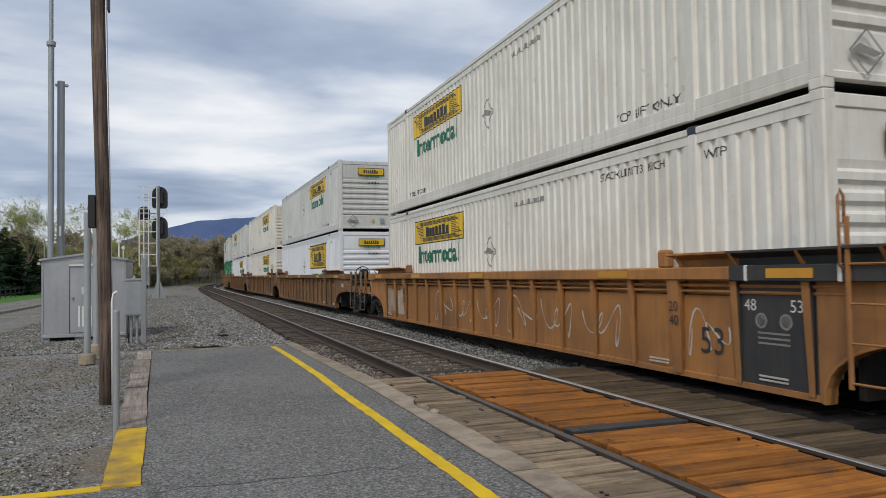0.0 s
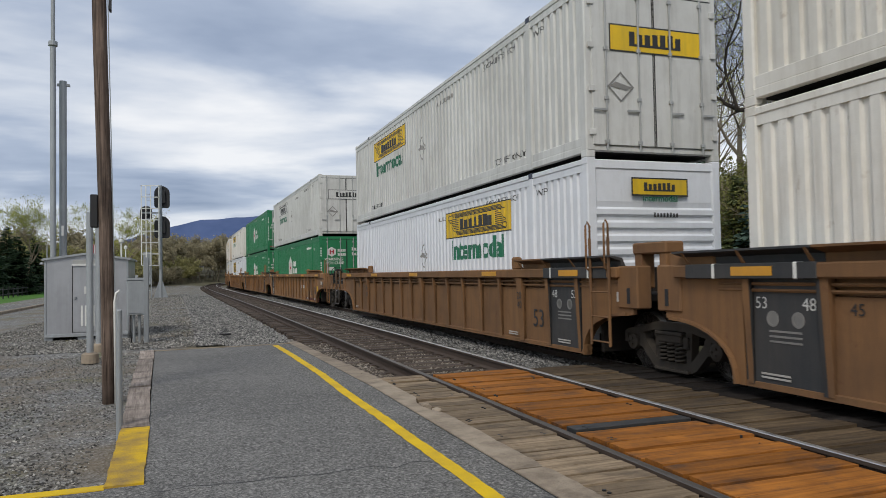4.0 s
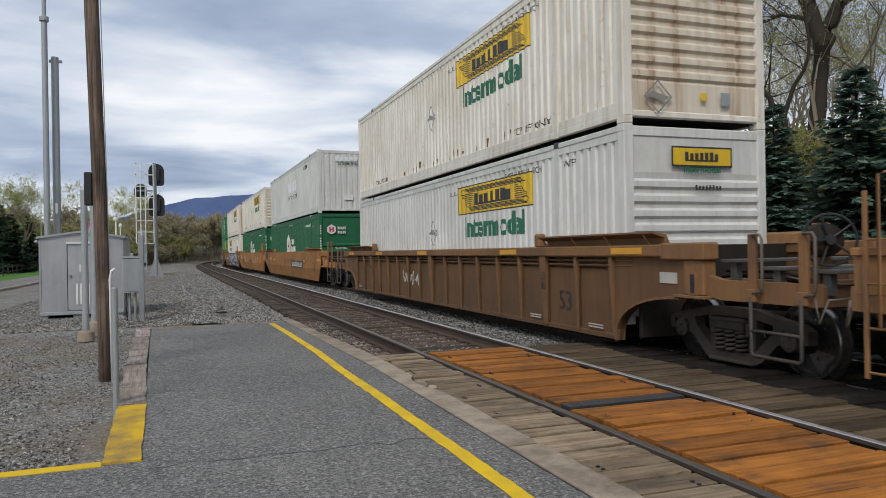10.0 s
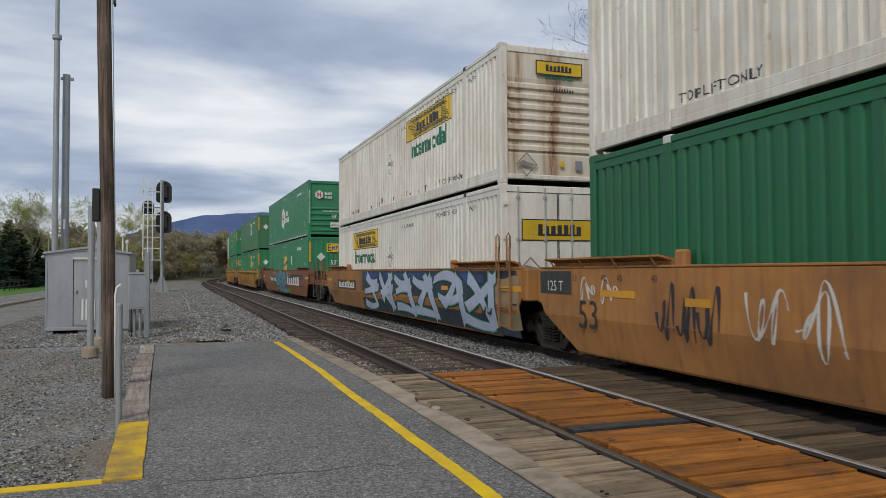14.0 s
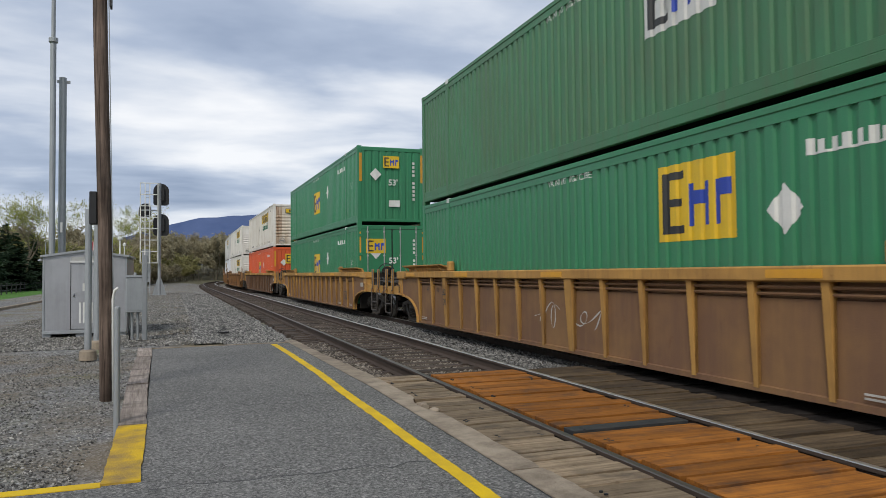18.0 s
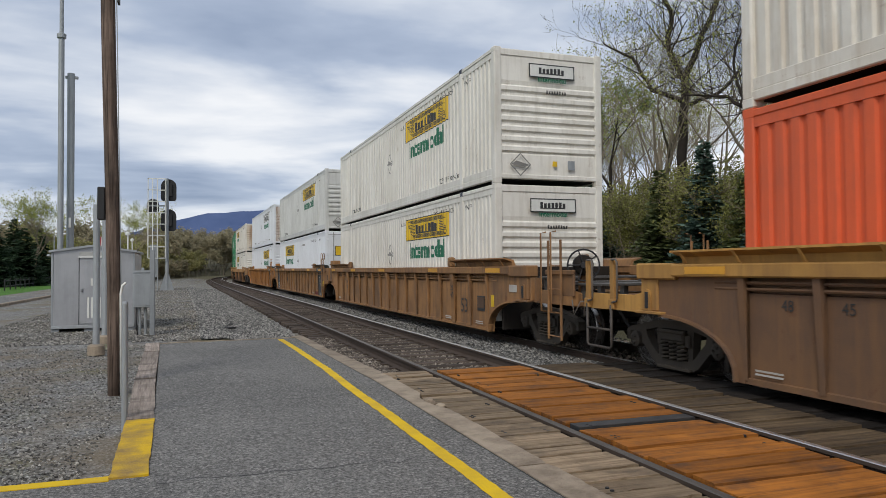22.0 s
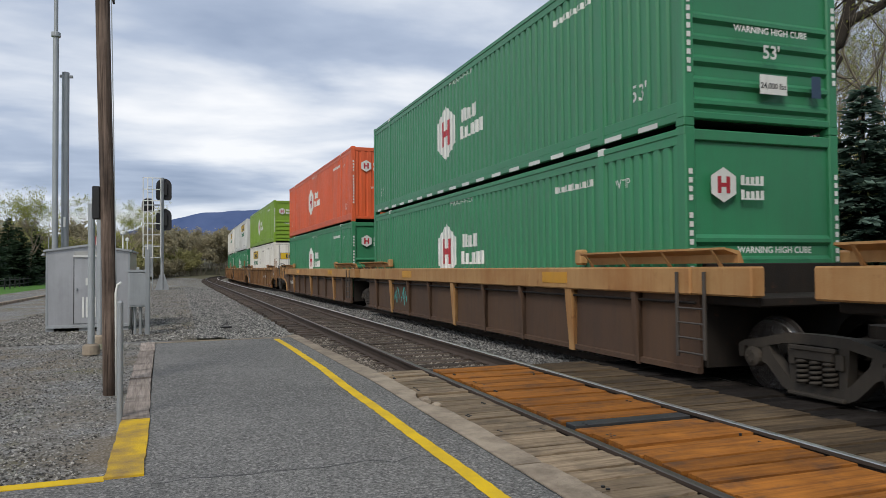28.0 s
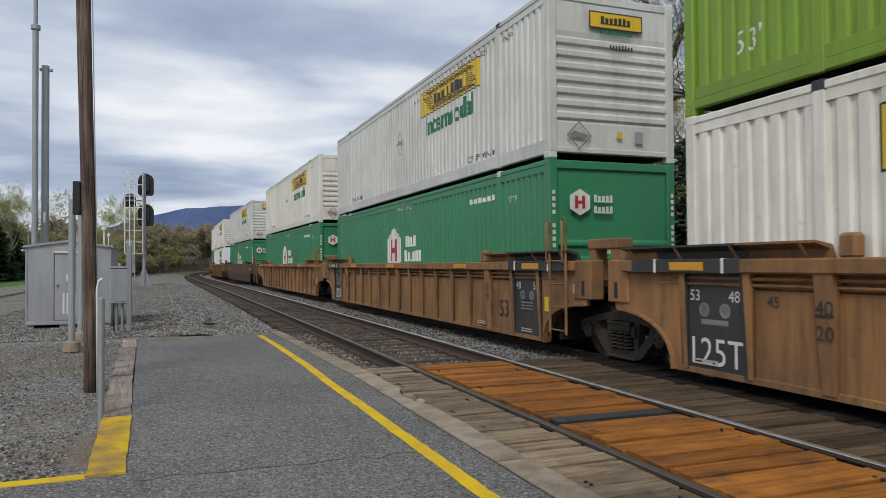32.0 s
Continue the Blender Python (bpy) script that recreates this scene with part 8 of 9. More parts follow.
def planting():
    rnd = random.Random(21)
    # spruces along the bank
    for i, (x, y, tall, wide, mat) in enumerate(((15.0, 18.4, 5.6, 2.1, NEEDLES), (12.6, 13.3, 6.2, 2.8, NEEDLES), (17.0, 24.8, 5.4, 1.7, NEEDLES), (16.4, 21.6, 3.8, 1.7, NEEDLES_OLIVE), (17.5, 28.6, 4.6, 1.6, NEEDLES_OLIVE), (17.0, 33.4, 5.0, 1.6, NEEDLES), (15.6, 15.6, 4.2, 1.8, NEEDLES_OLIVE), (19.0, 38.5, 5.0, 1.7, NEEDLES_OLIVE), (18.4, 44.0, 5.0, 1.6, NEEDLES), (15.0, 9.0, 6.0, 2.0, NEEDLES))):
        spruce("dusty blue-green spruce on the bank behind the track" if mat == NEEDLES else "small olive-green spruce on the bank behind the track", on_ground(x, y), tall, wide, 40 + i, mat)
    # old crooked trees
    crooked_tree("tall old bare tree with thick crooked limbs", on_ground(22.0, 22.8), 201, (
        ((0, 0, 0.46), (0.25, 4, 0.42), (0, 7.3, 0.38)),
        ((0, 7.2, 0.42), (0.5, 9.2, 0.38), (1.5, 11.4, 0.33), (2.2, 12.7, 0.27), (4.0, 13.4, 0.2), (6.2, 15.0, 0.09)),
        ((1.9, 12.2, 0.26), (1.5, 13.8, 0.2), (1.9, 16.0, 0.09)),
        ((0, 7.2, 0.40), (-0.7, 9.1, 0.34), (-0.9, 11.0, 0.27), (-0.3, 13.2, 0.2), (0.3, 16.2, 0.08)),
        ((-0.7, 9.0, 0.26), (-2.3, 9.8, 0.23), (-3.1, 12.0, 0.18), (-2.5, 15.4, 0.07)),
        ((-0.8, 10.4, 0.2), (1.2, 11.6, 0.15), (2.4, 12.0, 0.1)),
        ((0.3, 8.4, 0.14), (1.5, 8.9, 0.1), (2.7, 8.6, 0.05)),
        ((1.4, 11.2, 0.12), (2.5, 11.5, 0.08), (3.1, 11.3, 0.04))))
    crooked_tree("tall dark bare tree with long crooked limbs", on_ground(24.0, 35.0), 202, (
        ((0, 0, 0.42), (0.2, 5, 0.36), (0, 9.5, 0.3)),
        ((0, 9.3, 0.26), (0.9, 11.6, 0.22), (0.7, 13.6, 0.17), (1.9, 16.4, 0.1), (2.2, 19.0, 0.05)),
        ((0, 9.4, 0.26), (-1.0, 12.0, 0.2), (-2.2, 14.4, 0.15), (-4.6, 17.5, 0.06)),
        ((0.1, 8.2, 0.2), (1.8, 9.0, 0.16), (3.0, 11.0, 0.12), (4.6, 12.0, 0.05)),
        ((-0.2, 8.0, 0.16), (-1.9, 8.6, 0.12), (-3.6, 10.4, 0.05))))
    crooked_tree("leaning old tree with one bent bare limb", on_ground(18.8, 21.6), 203, (
        ((0, 0, 0.2), (-0.2, 3, 0.17), (0.1, 4.8, 0.15)),
        ((0.1, 4.7, 0.15), (0.8, 5.8, 0.13), (1.9, 6.1, 0.11), (2.6, 6.7, 0.08), (4.2, 7.0, 0.04)),
        ((0.1, 4.8, 0.12), (-0.8, 7.0, 0.08), (-0.6, 9.4, 0.05)),
        ((1.8, 6.1, 0.09), (2.3, 8.0, 0.06), (1.6, 10.5, 0.04))))
    for x, y, tall, rad, seed, leaf, lean, lab in (
            (26.0, 39.5, 19, 0.30, 8, 0.7, (0.05, 0.0), "tall tree with fresh yellow-green leaves"),
            (24.5, 30.0, 16, 0.24, 14, 0.8, (-0.08, 0.05), "slim tree with fresh yellow-green leaves"),
            (27.0, 26.0, 17, 0.26, 31, 0.6, (0.06, 0.02), "tall thin tree with fresh yellow-green leaves")):
        broad_tree(lab, on_ground(x, y), tall, rad, seed, SPRING, leaf, 5, 0.04, BARK_PALE, 0.34, 3, lean)
    for x, y, tall, seed in ((21.5, 46.5, 15.5, 61), (25.0, 50.0, 17.0, 62), (22.5, 41.0, 15.0, 63)):
        broad_tree("full young-leaved tree at the edge of the wood", on_ground(x, y), tall, 0.24, seed, SPRING_GREEN, 1.0, 5, 0.10, BARK, 0.36, 3)
    # slender wood on the hill
    spots = []
    while len(spots) < 150:
        x, y = 20 + 46 * rnd.random() ** 1.3, rnd.uniform(0, 100)
        if (x + 3) / max(y, 1) > 0.56:
            spots.append(on_ground(x, y))
    wood_stuff("hill_wood", "wood of slender bare spring trees on the hill", spots, [101, 102, 103, 104, 105], BARK_PALE, SPRING, 15, 0.12, 4, 0.8, 0.06, 0.25, 3)
    # low green brush at the foot of the hill
    brush = []
    while len(brush) < 260:
        x, y = 16.4 + 11 * rnd.random() ** 1.5, rnd.uniform(2, 60)
        brush.append(on_ground(x, y))
    wood_stuff("bank_brush", "low brush with young leaves on the bank", brush, [111, 112, 113], BARK_PALE, BRUSH_LEAVES, 3.6, 0.025, 4, 0.9, 0.06, 0.5, 3)
    # scrub wood closing the view along the line
    far = []
    while len(far) < 420:
        x, y = rnd.uniform(-40, 40), 128 + 80 * rnd.random() ** 1.4
        if abs(x - swing(y)) > (9 if y < 150 else 4.5) and x < swing(y):
            far.append((x, y, height(x, y)))
        elif x > swing(y) + 9:
            far.append((x, y, height(x, y) * 0.3))
    wood_stuff("far_scrub", "brown scrub wood closing the view along the line", far, [121, 122, 123], SCRUB_BARK, BUDS_BROWN, 8, 0.06, 4, 1.0, 0.20, 0.45, 3)
    verge = []
    while len(verge) < 230:
        y = rnd.uniform(105, 140)
        x = swing(y) - rnd.uniform(6.5, 34) if rnd.random() < 0.8 else swing(y) + rnd.uniform(9, 20)
        verge.append((x, y, height(x, y) - 0.1))
    wood_stuff("verge_brush", "low brown brush on the verge of the line", verge, [141, 142], SCRUB_BARK, BUDS_BROWN, 2.6, 0.03, 4, 1.0, 0.11, 0.6, 3)
    side = []
    while len(side) < 200:
        y = rnd.uniform(95, 165)
        x = swing(y) - rnd.uniform(8, 21)
        side.append((x, y, height(x, y)))
    wood_stuff("line_scrub", "low bushes beside the line", side, [131, 132], SCRUB_BARK, SPRING_DULL, 4.4, 0.04, 4, 1.0, 0.14, 0.5, 3)
    # trees beyond the yard
    for x, y, tall, seed, leaf in ((-18.6, 84, 11.5, 51, 0.5), (-12.4, 88, 12.0, 52, 0.3), (-15.6, 84, 12.0, 53, 0.4), (-9.8, 98, 11.5, 55, 0.3)):
        broad_tree("spring tree with pale yellow-green leaves beyond the yard", (x, y, -0.1), tall, 0.22, seed, SPRING, leaf + 0.25, 5, 0.075, BARK_PALE, 0.40, 3)
    for i, (x, y, tall) in enumerate(((-20.4, 75, 6.6), (-18.9, 80, 5.9), (-22.6, 77, 7.4), (-25.0, 74, 7.0), (-21.0, 86, 7.2), (-27.5, 80, 7.5), (-19.6, 92, 6.4))):
        spruce("broad dark conifer on the lawn behind the fence", (x, y, -0.1), tall, 2.9, 70 + i, NEEDLES_DARK)


planting()


def hedge_and_ridge():
    # far mountain ridge, the blue haze of distance painted into its colour
    m, nt, b = surface("haze_blue_ridge", 1.0)
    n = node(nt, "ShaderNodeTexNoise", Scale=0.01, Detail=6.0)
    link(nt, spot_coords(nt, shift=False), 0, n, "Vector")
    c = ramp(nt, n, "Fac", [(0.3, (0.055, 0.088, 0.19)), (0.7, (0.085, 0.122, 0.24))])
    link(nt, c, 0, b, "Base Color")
    prof = [(-2400, 60), (-1300, 90), (-700, 110), (-330, 135), (-170, 178), (-60, 215), (40, 236), (140, 248), (300, 256), (600, 250), (1000, 240), (1800, 200), (3000, 150)]
    xs = np.linspace(-2400, 3000, 160)
    vs, fs = [], []
    for i, x in enumerate(xs):
        z = float(np.interp(x, [p[0] for p in prof], [p[1] for p in prof])) + 5 * noise.noise((x * 0.012, 0, 0)) + 2 * noise.noise((x * 0.05, 3, 0))
        vs += [(x, 2700, -5), (x, 3000, z * 0.6), (x, 3150, z), (x, 3600, z * 0.5)]
        if i:
            k = 4 * i
            fs += [(k - 4, k, k + 1, k - 3), (k - 3, k + 1, k + 2, k - 2), (k - 2, k + 2, k + 3, k - 1)]
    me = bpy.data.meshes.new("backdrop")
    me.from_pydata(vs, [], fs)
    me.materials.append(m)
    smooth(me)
    tagged(new("backdrop", me), "distant forested mountain ridge in painted haze blue", "mountain", kind="structure")


hedge_and_ridge()


# ---- the train: units in the order in which they pass ----
# distance of the box's near end at the start, car kind, paint, trim, joints (near, far), boxes
def jb(mat, slot="mid", end="rib", style="jb", what="white"):
    return dict(label="weathered %s container with folded sides and a yellow panel" % what if style != "jbline" else "weathered white container with a line-drawn name panel", mat=mat, style=style, slot=slot, near_end=end)


def hub(mat=None, end="hubrib", tape=False, what="green"):
    return dict(label="%s container with a white hexagon emblem" % what, mat=mat or HUB_GREEN, style="hub", slot="", near_end=end, tape=tape)


def emp(mat=None, slot="", end="flat", what="green"):
    return dict(label="%s container with a square yellow emblem" % what, mat=mat or HUB_GREEN, style="emp", slot=slot, near_end=end)


SPRAY_PALE = worn("pale_spray", (0.58, 0.57, 0.53), (0.35, 0.30, 0.24), 0.7, 0, 0.5, 1.5, 9.0, 0.4)
SPRAY_FADED = worn("faded_white_spray", (0.42, 0.36, 0.30), (0.30, 0.15, 0.06), 0.7, 0, 0.9, 2.2, 9.0, 0.6)
SPRAY_DARK = worn("dark_spray", (0.035, 0.033, 0.04), (0.09, 0.07, 0.06), 0.7, 0, 0.4, 1.5, 9.0, 0.3)
SPRAY_BLUE = worn("slate_blue_spray", (0.045, 0.085, 0.26), (0.03, 0.04, 0.09), 0.65, 0, 0.9, 0.9, 4.0, 0.3)
SPRAY_LILAC = worn("lilac_spray", (0.42, 0.44, 0.58), (0.2, 0.25, 0.35), 0.65, 0, 0.5, 0.9, 5.0, 0.2)
SPRAY_TEAL = worn("teal_spray", (0.10, 0.235, 0.26), (0.06, 0.13, 0.17), 0.65, 0, 0.6, 0.9, 5.0, 0.3)
SPRAY_SLATE = worn("dark_slate_spray", (0.030, 0.042, 0.050), (0.07, 0.09, 0.13), 0.65, 0, 0.6, 0.9, 4.0, 0.3)
SPRAY_SAND = worn("sand_spray", (0.36, 0.27, 0.16), (0.16, 0.11, 0.06), 0.65, 0, 0.7, 1.6, 6.0, 0.3)
SPRAY_MINT = worn("mint_spray", (0.10, 0.45, 0.40), (0.08, 0.3, 0.3), 0.65, 0, 0.4, 1.2, 6.0, 0.2)
SPRAY_LEAF = worn("leaf_green_spray", (0.12, 0.30, 0.05), (0.08, 0.18, 0.04), 0.65, 0, 0.4, 1.2, 6.0, 0.2)
SPRAY_MAROON = worn("maroon_patch", (0.13, 0.032, 0.030), (0.07, 0.03, 0.025), 0.7, 0, 0.5, 1.0, 6.0, 0.4)
R, M, D = "ribbed", "smooth", "low"
pale, dark = "pale sprayed tag", "dark sprayed tag"
MARKS = {
    0: [("sprayed_field", mural_patch(R, 7.05, 7.85, 0.26, 1.16, 21, SPRAY_FADED, 0.006, 0.2), "faded white sprayed field"), ("sprayed_field", mural_patch(R, 6.08, 6.8, 0.26, 1.16, 22, SPRAY_FADED, 0.006, 0.2), "faded white sprayed field"), ("sprayed_tag", tag_ribbons(R, -4.9, 3.6, 0.3, 1.15, 6, 0.035, 4, SPRAY_PALE), pale), ("sprayed_tag", tag_ribbons(R, -7.9, -5.9, 0.35, 1.1, 2, 0.03, 9, SPRAY_PALE), pale)],
    1: [("sprayed_tag", tag_ribbons(R, -1.2, 0.6, 0.4, 1.0, 2, 0.03, 14, SPRAY_PALE), pale), ("sprayed_tag", tag_ribbons(R, 1.2, 2.4, 0.45, 1.0, 1, 0.05, 15, SPRAY_DARK), dark)],
    4: [("marking", bars_on(R, -4.2, 0.86, 1.5, 0.16, 10, LETTER_WHITE), "white reporting bars"), ("maroon_patch", mural_patch(R, -8.3, -5.0, 0.19, 0.36, 3, SPRAY_MAROON, 0.004, 0.02), "maroon primer patch")],
    5: [("maroon_patch", mural_patch(R, -8.3, -5.6, 0.19, 0.38, 4, SPRAY_MAROON, 0.004, 0.02), "maroon primer patch"), ("sprayed_tag", tag_ribbons(R, -1.0, 1.0, 0.5, 1.0, 2, 0.09, 18, SPRAY_MAROON), "faded maroon letters")],
    6: [("marking", bars_on(R, 6.6, 0.86, 1.0, 0.16, 8, LETTER_WHITE), "white reporting bars"), ("sprayed_tag", tag_ribbons(R, -1.3, -0.3, 0.5, 0.95, 1, 0.05, 22, LETTER_BLUE), "small blue tag"), ("marking", plate_on(R, -3.7, 0.62, 0.9, 0.26, SPRAY_PALE), "pale stencilled block")],
    7: [("sprayed_tag", tag_ribbons(R, 1.0, 2.6, 0.55, 1.0, 3, 0.08, 25, SPRAY_PALE), pale)],
    8: [("plate", plate_on(M, -3.15, 0.90, 3.5, 0.36, CAR_BLACK), "black panel"), ("marking", bars_on(M, -3.15, 0.90, 3.1, 0.24, 10, LETTER_WHITE), "white reporting bars"), ("sprayed_tag", tag_ribbons(M, -1.5, 1.0, 0.75, 1.35, 3, 0.03, 31, SPRAY_DARK), dark), ("sprayed_tag", tag_ribbons(M, 2.6, 4.6, 0.5, 1.2, 2, 0.03, 33, SPRAY_DARK), dark), ("sprayed_tag", tag_ribbons(M, -6.8, -5.2, 0.8, 1.35, 2, 0.03, 35, SPRAY_DARK), dark)],
    9: [("sprayed_tag", tag_ribbons(M, -4.6, -1.3, 0.32, 1.35, 2, 0.035, 41, SPRAY_PALE, loops=7), pale), ("sprayed_tag", tag_ribbons(M, -1.3, 0.7, 0.62, 1.1, 3, 0.11, 43, SPRAY_MAROON, loops=3), "maroon letters"), ("sprayed_tag", tag_ribbons(M, 3.17, 4.5, 0.5, 1.42, 2, 0.045, 44, SPRAY_PALE, loops=6), pale), ("sprayed_tag", tag_ribbons(M, 4.87, 6.1, 0.35, 1.45, 3, 0.07, 45, SPRAY_DARK, loops=4), dark), ("sprayed_tag", tag_ribbons(M, 6.87, 8.1, 0.95, 1.42, 2, 0.04, 46, SPRAY_PALE, loops=6), pale)],
    10: [("sprayed_field", mural_patch(M, -9.2, 3.1, 0.2, 1.5, 5, SPRAY_SLATE, 0.004, 0.03), "dark slate mural ground"), ("sprayed_field", mural_patch(M, -7.6, 2.8, 1.16, 1.5, 15, SPRAY_BLUE, 0.0055, 0.16), "blue band of a mural"), ("sprayed_field", mural_patch(M, -9.3, -7.9, 0.22, 1.5, 16, SPRAY_SAND, 0.0055, 0.3), "sand-coloured mural cloud"),
         ("sprayed_tag", wild_strokes(M, -8.3, 2.7, 0.34, 1.36, 6, 0.24, 0.085, 51, SPRAY_DARK, 0.0075), "black mural strokes"), ("sprayed_tag", wild_strokes(M, -8.3, 2.7, 0.34, 1.36, 6, 0.24, 0.045, 51, SPRAY_MINT, 0.0095), "mint mural outlines"), ("sprayed_tag", wild_strokes(M, -8.3, 2.7, 0.34, 1.36, 6, 0.24, 0.018, 51, SPRAY_PALE, 0.0115), "white mural outlines"), ("sprayed_tag", wild_strokes(M, -8.3, 2.7, 0.34, 1.36, 6, 0.24, 0.0, 51, SPRAY_LILAC, 0.0135), "lilac mural letters"), ("plate", plate_on(M, 5.6, 0.98, 3.2, 0.36, CAR_DARK), "dark panel"), ("marking", bars_on(M, 5.6, 0.98, 2.8, 0.22, 10, LETTER_WHITE), "white reporting bars")],
    11: [("plate", plate_on(M, -4.4, 0.98, 6.6, 0.62, CAR_BLACK), "black panel"), ("marking", bars_on(M, -4.6, 0.94, 4.4, 0.46, 6, LETTER_WHITE, 0.010, 0.36), "white block letters of a name"), ("plate", plate_on(M, 3.7, 0.98, 3.9, 0.40, CAR_BLACK), "black panel"), ("marking", bars_on(M, 4.6, 0.98, 1.15, 0.24, 4, LETTER_WHITE), "white reporting bars"), ("marking", bars_on(M, 2.9, 0.98, 1.5, 0.22, 6, LETTER_WHITE), "white reporting bars"), ("sprayed_tag", tag_ribbons(M, 2.3, 4.0, 1.1, 1.45, 2, 0.03, 48, SPRAY_PALE, loops=6), pale), ("sprayed_tag", tag_ribbons(M, 2.2, 3.6, 0.3, 1.1, 2, 0.05, 47, SPRAY_DARK, loops=3), dark), ("sprayed_tag", tag_ribbons(M, -3.4, -2.2, 1.1, 1.45, 2, 0.035, 49, SPRAY_PALE, loops=6), pale),
         ("sprayed_field", mural_patch(M, -3.3, -1.9, 0.2, 0.55, 8, SPRAY_LEAF, 0.0115), "leaf green spray"), ("sprayed_field", mural_patch(M, 1.7, 2.5, 0.25, 1.3, 18, SPRAY_LEAF, 0.0115, 0.5), "leaf green spray"), ("sprayed_tag", wild_strokes(M, -2.2, 2.2, 0.3, 1.42, 4, 0.46, 0.10, 64, SPRAY_DARK, 0.013), "black mural outlines"), ("sprayed_tag", wild_strokes(M, -2.2, 2.2, 0.3, 1.42, 4, 0.46, 0.03, 64, SPRAY_PALE, 0.015), "white mural outlines"), ("sprayed_tag", wild_strokes(M, -2.2, 2.2, 0.3, 1.42, 4, 0.46, 0.0, 64, SPRAY_TEAL, 0.017), "teal mural letters"), ("sprayed_tag", wild_strokes(M, -1.9, 1.9, 0.45, 1.25, 4, 0.07, 0.0, 67, SPRAY_BLUE, 0.019), "blue flecks in a mural")],
    12: [("sprayed_tag", tag_ribbons(R, -1.0, 1.5, 0.5, 1.0, 2, 0.03, 66, SPRAY_PALE), pale)],
    14: [("sprayed_tag", tag_ribbons(R, -8.0, -7.2, 0.5, 1.15, 1, 0.04, 71, SPRAY_PALE, loops=7), pale), ("marking", plate_on(R, -8.2, 0.45, 0.3, 0.3, SPRAY_PALE), "pale stencil")],
    16: [("sprayed_tag", tag_ribbons(R, 3.4, 4.3, 0.55, 1.1, 1, 0.07, 75, SPRAY_DARK), dark), ("maroon_patch", mural_patch(R, -8.3, -5.6, 0.19, 0.4, 9, SPRAY_MAROON, 0.004, 0.03), "maroon primer patch")],
    17: [("sprayed_tag", tag_ribbons(R, -0.4, 0.7, 0.45, 1.1, 1, 0.09, 77, SPRAY_DARK, loops=6), dark), ("maroon_patch", mural_patch(R, -8.3, -6.4, 0.19, 0.4, 10, SPRAY_MAROON, 0.004, 0.03), "maroon primer patch")],
    18: [("marking", bars_on(D, 1.9, 0.62, 1.0, 0.18, 6, SPRAY_PALE), "pale reporting bars")],
    19: [("sprayed_tag", tag_ribbons(D, 3.9, 5.4, 0.35, 1.0, 2, 0.05, 81, SPRAY_MINT, loops=6), "mint sprayed tag")],
    20: [("marking", bars_on(D, 6.2, 0.7, 1.6, 0.18, 9, SPRAY_PALE), "pale reporting bars")],
    21: [("marking", bars_on(R, -3.6, 0.88, 1.5, 0.17, 10, LETTER_WHITE), "white reporting bars"), ("maroon_patch", mural_patch(R, -8.2, -6.2, 0.19, 0.4, 11, SPRAY_MAROON, 0.004, 0.03), "maroon primer patch")],
}
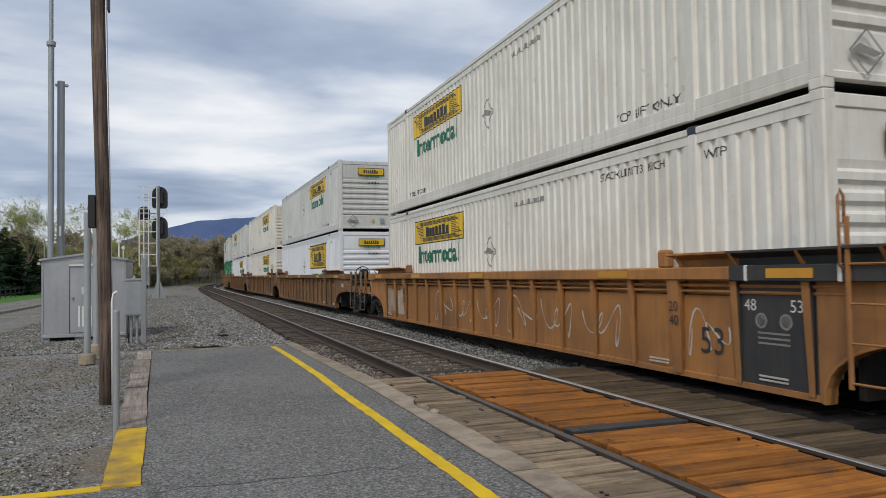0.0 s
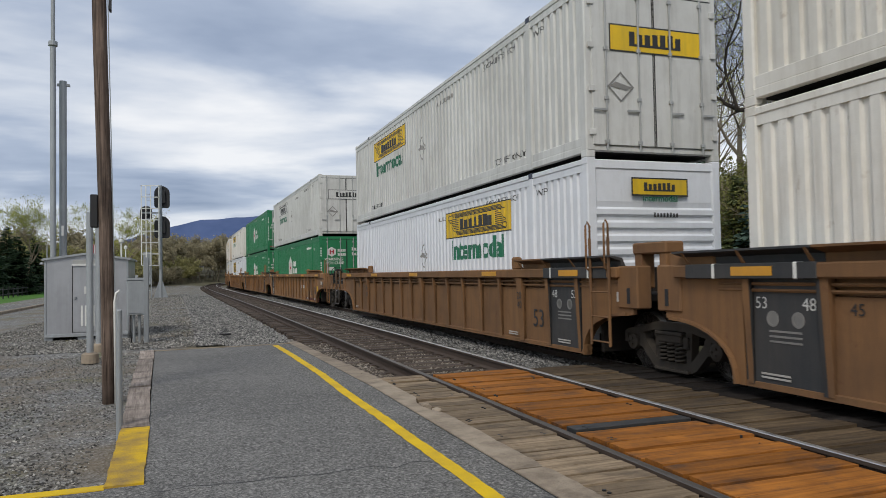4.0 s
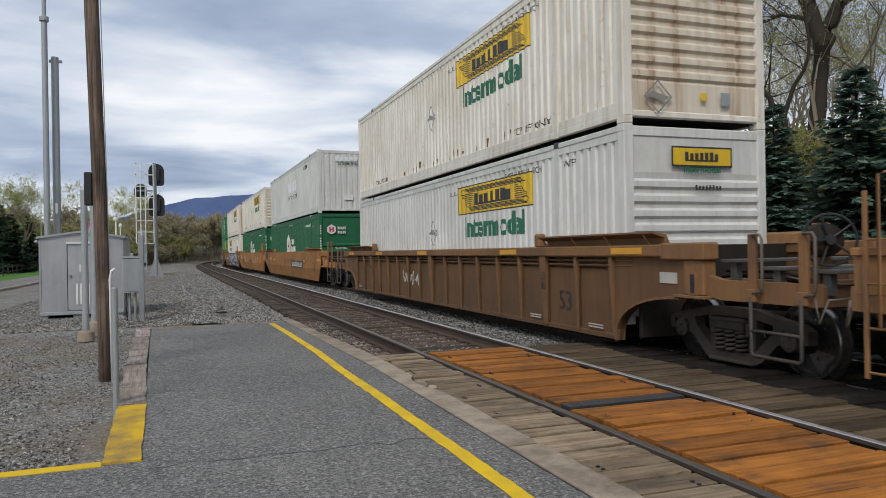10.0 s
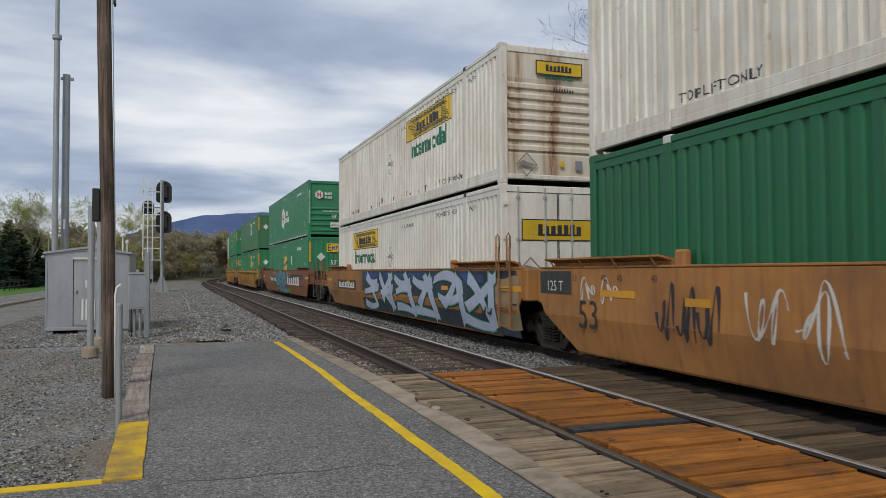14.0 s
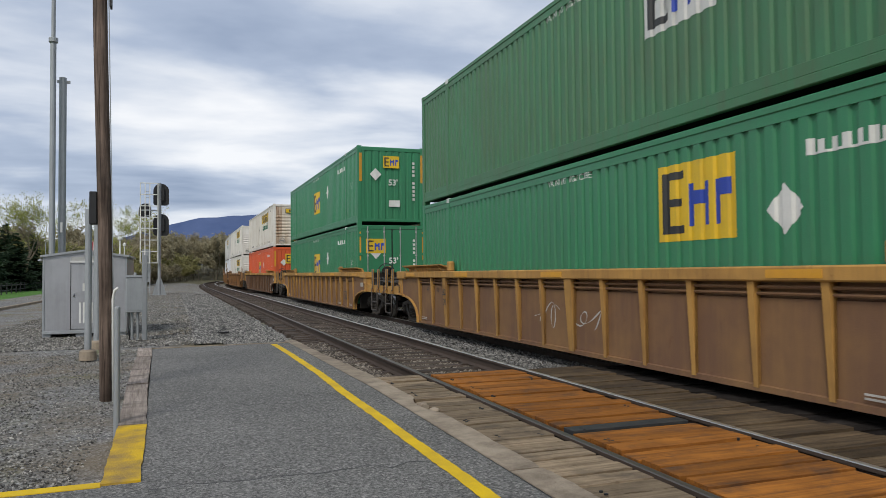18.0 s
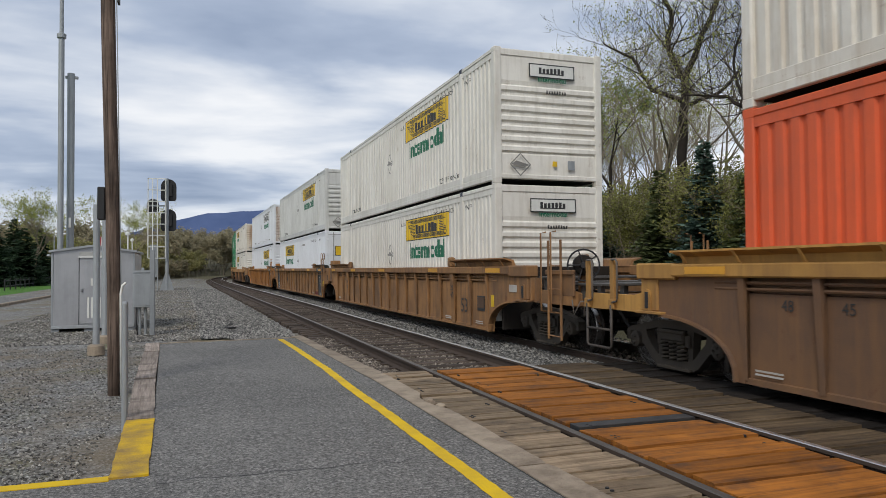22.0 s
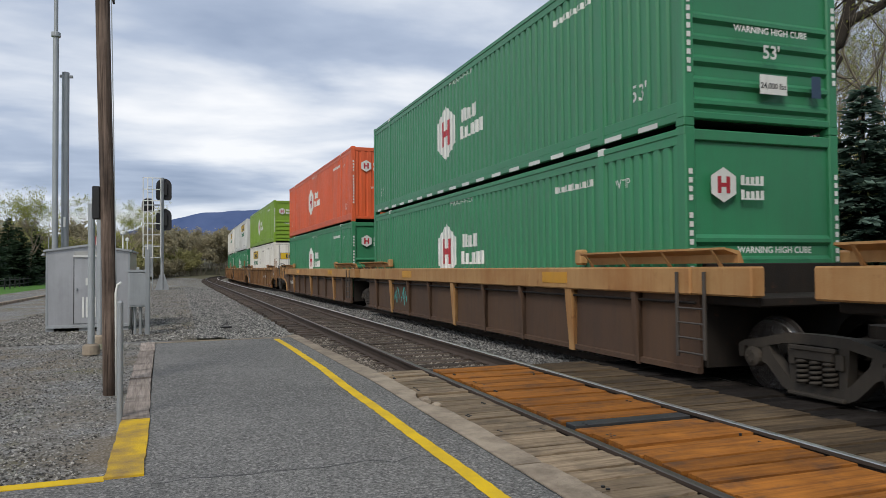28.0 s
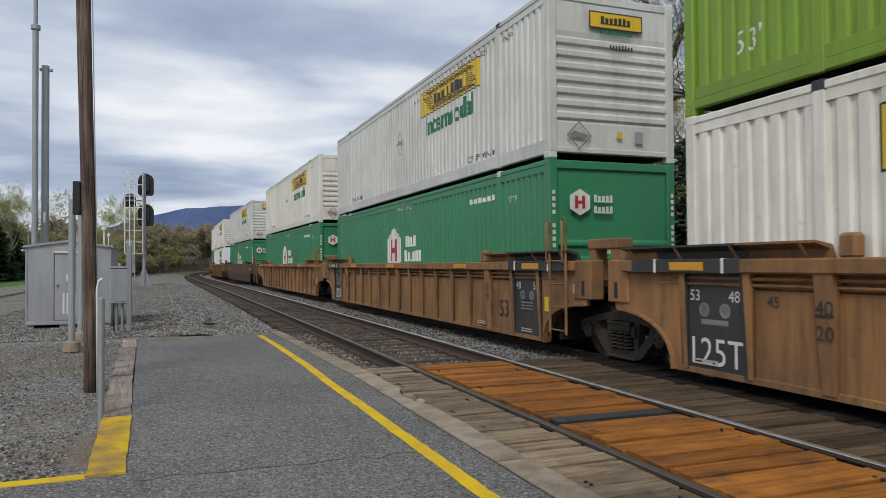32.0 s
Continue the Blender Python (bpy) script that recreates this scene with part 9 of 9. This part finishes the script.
UNITS = [
    (7.04, "ribbed", CAR_ORANGE, CAR_ORANGE, "A", "C", jb(JB_WHITE, "far"), jb(JB_WHITE, "far"), ((-1, ""),)),
    (30.47, "ribbed", CAR_BROWN, CAR_BROWN, "C", "A", jb(JB_GREY, "mid"), jb(JB_BRIGHT, "bigmid", what="bright white"), ()),
    (50.05, "ribbed", CAR_BROWN, CAR_BROWN, "A", "A", jb(JB_WHITE, "mid", style="jbr"), jb(JB_WHITE, "mid", style="jbw"), ((-1, ""), (1, ""))),
    (69.64, "ribbed", CAR_BROWN, CAR_BROWN, "A", "C", jb(JB_GREY, "far", "door"), jb(JB_BRIGHT, "mid", what="bright white"), ((-1, ""),)),
    (93.30, "ribbed", CAR_TAN, CAR_TAN, "C", "A", jb(JB_GREY, "far", "door", "jbline"), hub(HUB_MID, end="door"), ((1, "125T"),)),
    (112.86, "ribbed", CAR_TAN, CAR_TAN, "A", "A", hub(HUB_MID, end="door"), hub(HUB_MID, end="door"), ((-1, ""), (1, "125T"))),
    (132.42, "ribbed", CAR_TAN, CAR_TAN, "A", "C", jb(JB_WHITE, "far", "door"), jb(JB_BRIGHT, "bigfar", "door", what="bright white"), ((-1, ""), )),
    (155.75, "ribbed", CAR_UMBER, CAR_BROWN, "C", "C", jb(JB_RUSTY, "mid"), jb(JB_GREY, "mid"), ()),
    (179.56, "smooth", CAR_ORANGE, CAR_ORANGE, "C", "A", dict(label="faded grey-white container with worn lettering", mat=JB_GREY, style="swift", slot="", near_end="flat", tape=True), hub(HUB_DEEP), ((1, "125T"),)),
    (199.12, "smooth", CAR_ORANGE, CAR_ORANGE, "A", "A", jb(JB_RUSTY, "mid", style="jbw"), hub(HUB_DEEP), ((1, "125T"),)),
    (218.70, "smooth", CAR_ORANGE, CAR_ORANGE, "A", "C", jb(JB_RUSTY, "mid"), jb(JB_WHITE, "far", "door"), ()),
    (242.38, "smooth", CAR_RUST, CAR_RUST, "C", "C", hub(tape=True), emp(), ()),
    (266.12, "ribbed", CAR_PATCHY, CAR_OCHRE, "C", "C", emp(DULL_GREEN, "white", what="faded dark green"), emp(slot="near"), ()),
    (289.78, "ribbed", CAR_PATCHY, CAR_OCHRE, "C", "C", emp(), emp(end="door"), ()),
    (313.40, "ribbed", CAR_MAUVE, CAR_OCHRE, "C", "C", jb(JB_RUSTY, "mid", what="rust-streaked white"), emp(HUB_RED, what="orange-red"), ()),
    (336.77, "ribbed", CAR_TAN, CAR_TAN, "C", "A", jb(JB_WHITE, "mid", style="jbw"), jb(JB_WHITE, "mid", style="jbw"), ()),
    (356.36, "ribbed", CAR_TAN, CAR_TAN, "A", "A", jb(JB_GREY, "mid"), jb(JB_BRIGHT, "far", "door", what="bright white"), ((-1, ""), (1, "125T"))),
    (376.05, "ribbed", CAR_ORANGE, CAR_ORANGE, "A", "C", jb(JB_BRIGHT, "mid", "rib", "jbline"), jb(JB_BRIGHT, "mid", what="bright white"), ((-1, ""),)),
    (399.73, "low", CAR_DARK, CAR_BUFF, "C", "A", jb(JB_RUSTY, "far"), jb(JB_WHITE, "far"), ()),
    (419.37, "low", CAR_DARK, CAR_BUFF, "A", "A", hub(tape=True), hub(), ()),
    (438.95, "low", CAR_DARK, CAR_BUFF, "A", "C", hub(HUB_RED, end="flat", what="orange-red"), hub(), ()),
    (462.40, "ribbed", CAR_TAN, CAR_TAN, "C", "A", hub(HUB_LIME, what="lime green"), jb(JB_WHITE, "far", "door"), ((1, "125T"),)),
    (482.00, "ribbed", CAR_TAN, CAR_TAN, "A", "A", jb(JB_GREY, "mid", "rib"), hub(), ((-1, ""), (1, "125T"))),
    (501.58, "ribbed", CAR_TAN, CAR_TAN, "A", "C", jb(JB_WHITE, "mid"), hub(), ()),
    (525.2, "smooth", CAR_DARK, CAR_DARK, "C", "C", jb(JB_GREY, "mid"), hub(), ()),
    (548.85, "ribbed", CAR_BROWN, CAR_BROWN, "C", "C", jb(JB_WHITE, "mid"), jb(JB_BRIGHT, "mid", what="bright white"), ()),
    (572.5, "ribbed", CAR_TAN, CAR_TAN, "C", "C", jb(JB_WHITE, "mid"), hub(), ()),
    (596.15, "ribbed", CAR_BROWN, CAR_BROWN, "C", "C", hub(), hub(), ()),
]
BASE = 0.37
TRAIN = []
for unit, (n0, kind, body, trim, near, far, upper, lower, panels) in enumerate(UNITS):
    words = {"ribbed": "well car with upright side posts", "smooth": "well car with smooth leaning sides", "low": "well car with a deep orange top sill"}[kind]
    tint = {"tan_car_paint": "tan", "orange_tan_car_paint": "orange-tan", "brown_car_paint": "brown", "red_brown_car_paint": "rust-brown", "dark_brown_car_paint": "dark brown", "patchy_ochre_and_brown_paint": "patchy ochre and brown", "mauve_brown_car_paint": "mauve-brown", "umber_car_paint": "dark umber"}[body.name]
    car = well_car("grimy %s %s" % (tint, words), kind, body, trim, near, far, panels, near == "C", MARKS.get(unit, ()))
    boxes = [container(tape=b.pop("tape", False), **b) for b in (lower, upper)]
    TRAIN.append((n0 + HL, car, boxes))


def travelled(t):
    u = (t - 16) / 16
    return 14.66093 * t + 2.19147 * u ** 2 + 0.23663 * u ** 3 - 0.34111 * u ** 4


AT_START = travelled(0)


def motions():
    """The train rolls past at about 14.6 m/s; wheels are seen to turn where they pass the platform."""
    times = [k * 0.5 for k in range(65)]
    place = {}
    for start, car, (lower, upper) in TRAIN:
        rows = [(t, line_pose(start - travelled(t))) for t in times]
        place[car.name] = start
        walk(car, rows)
        walk(lower, [(t, m @ pose(0, 0, BASE)) for t, m in rows])
        walk(upper, [(t, m @ pose(0, 0, BASE + TALL)) for t, m in rows])
    for w, along, car in WHEELS:
        at = place[car.name] + along
        x, y, z = w.location
        rows = [(0.0, pose(x, y, z))]
        first = None
        for k in range(1, 32 * 30):
            t = k / 30
            s = at - travelled(t)
            if -3 < s < 26:
                first = s if first is None else first
                rows.append((t, pose(x, y, z, math.degrees((first - s) / 0.42) % 360)))
        rows.append((32.0, rows[-1][1]))
        walk(w, rows)


motions()
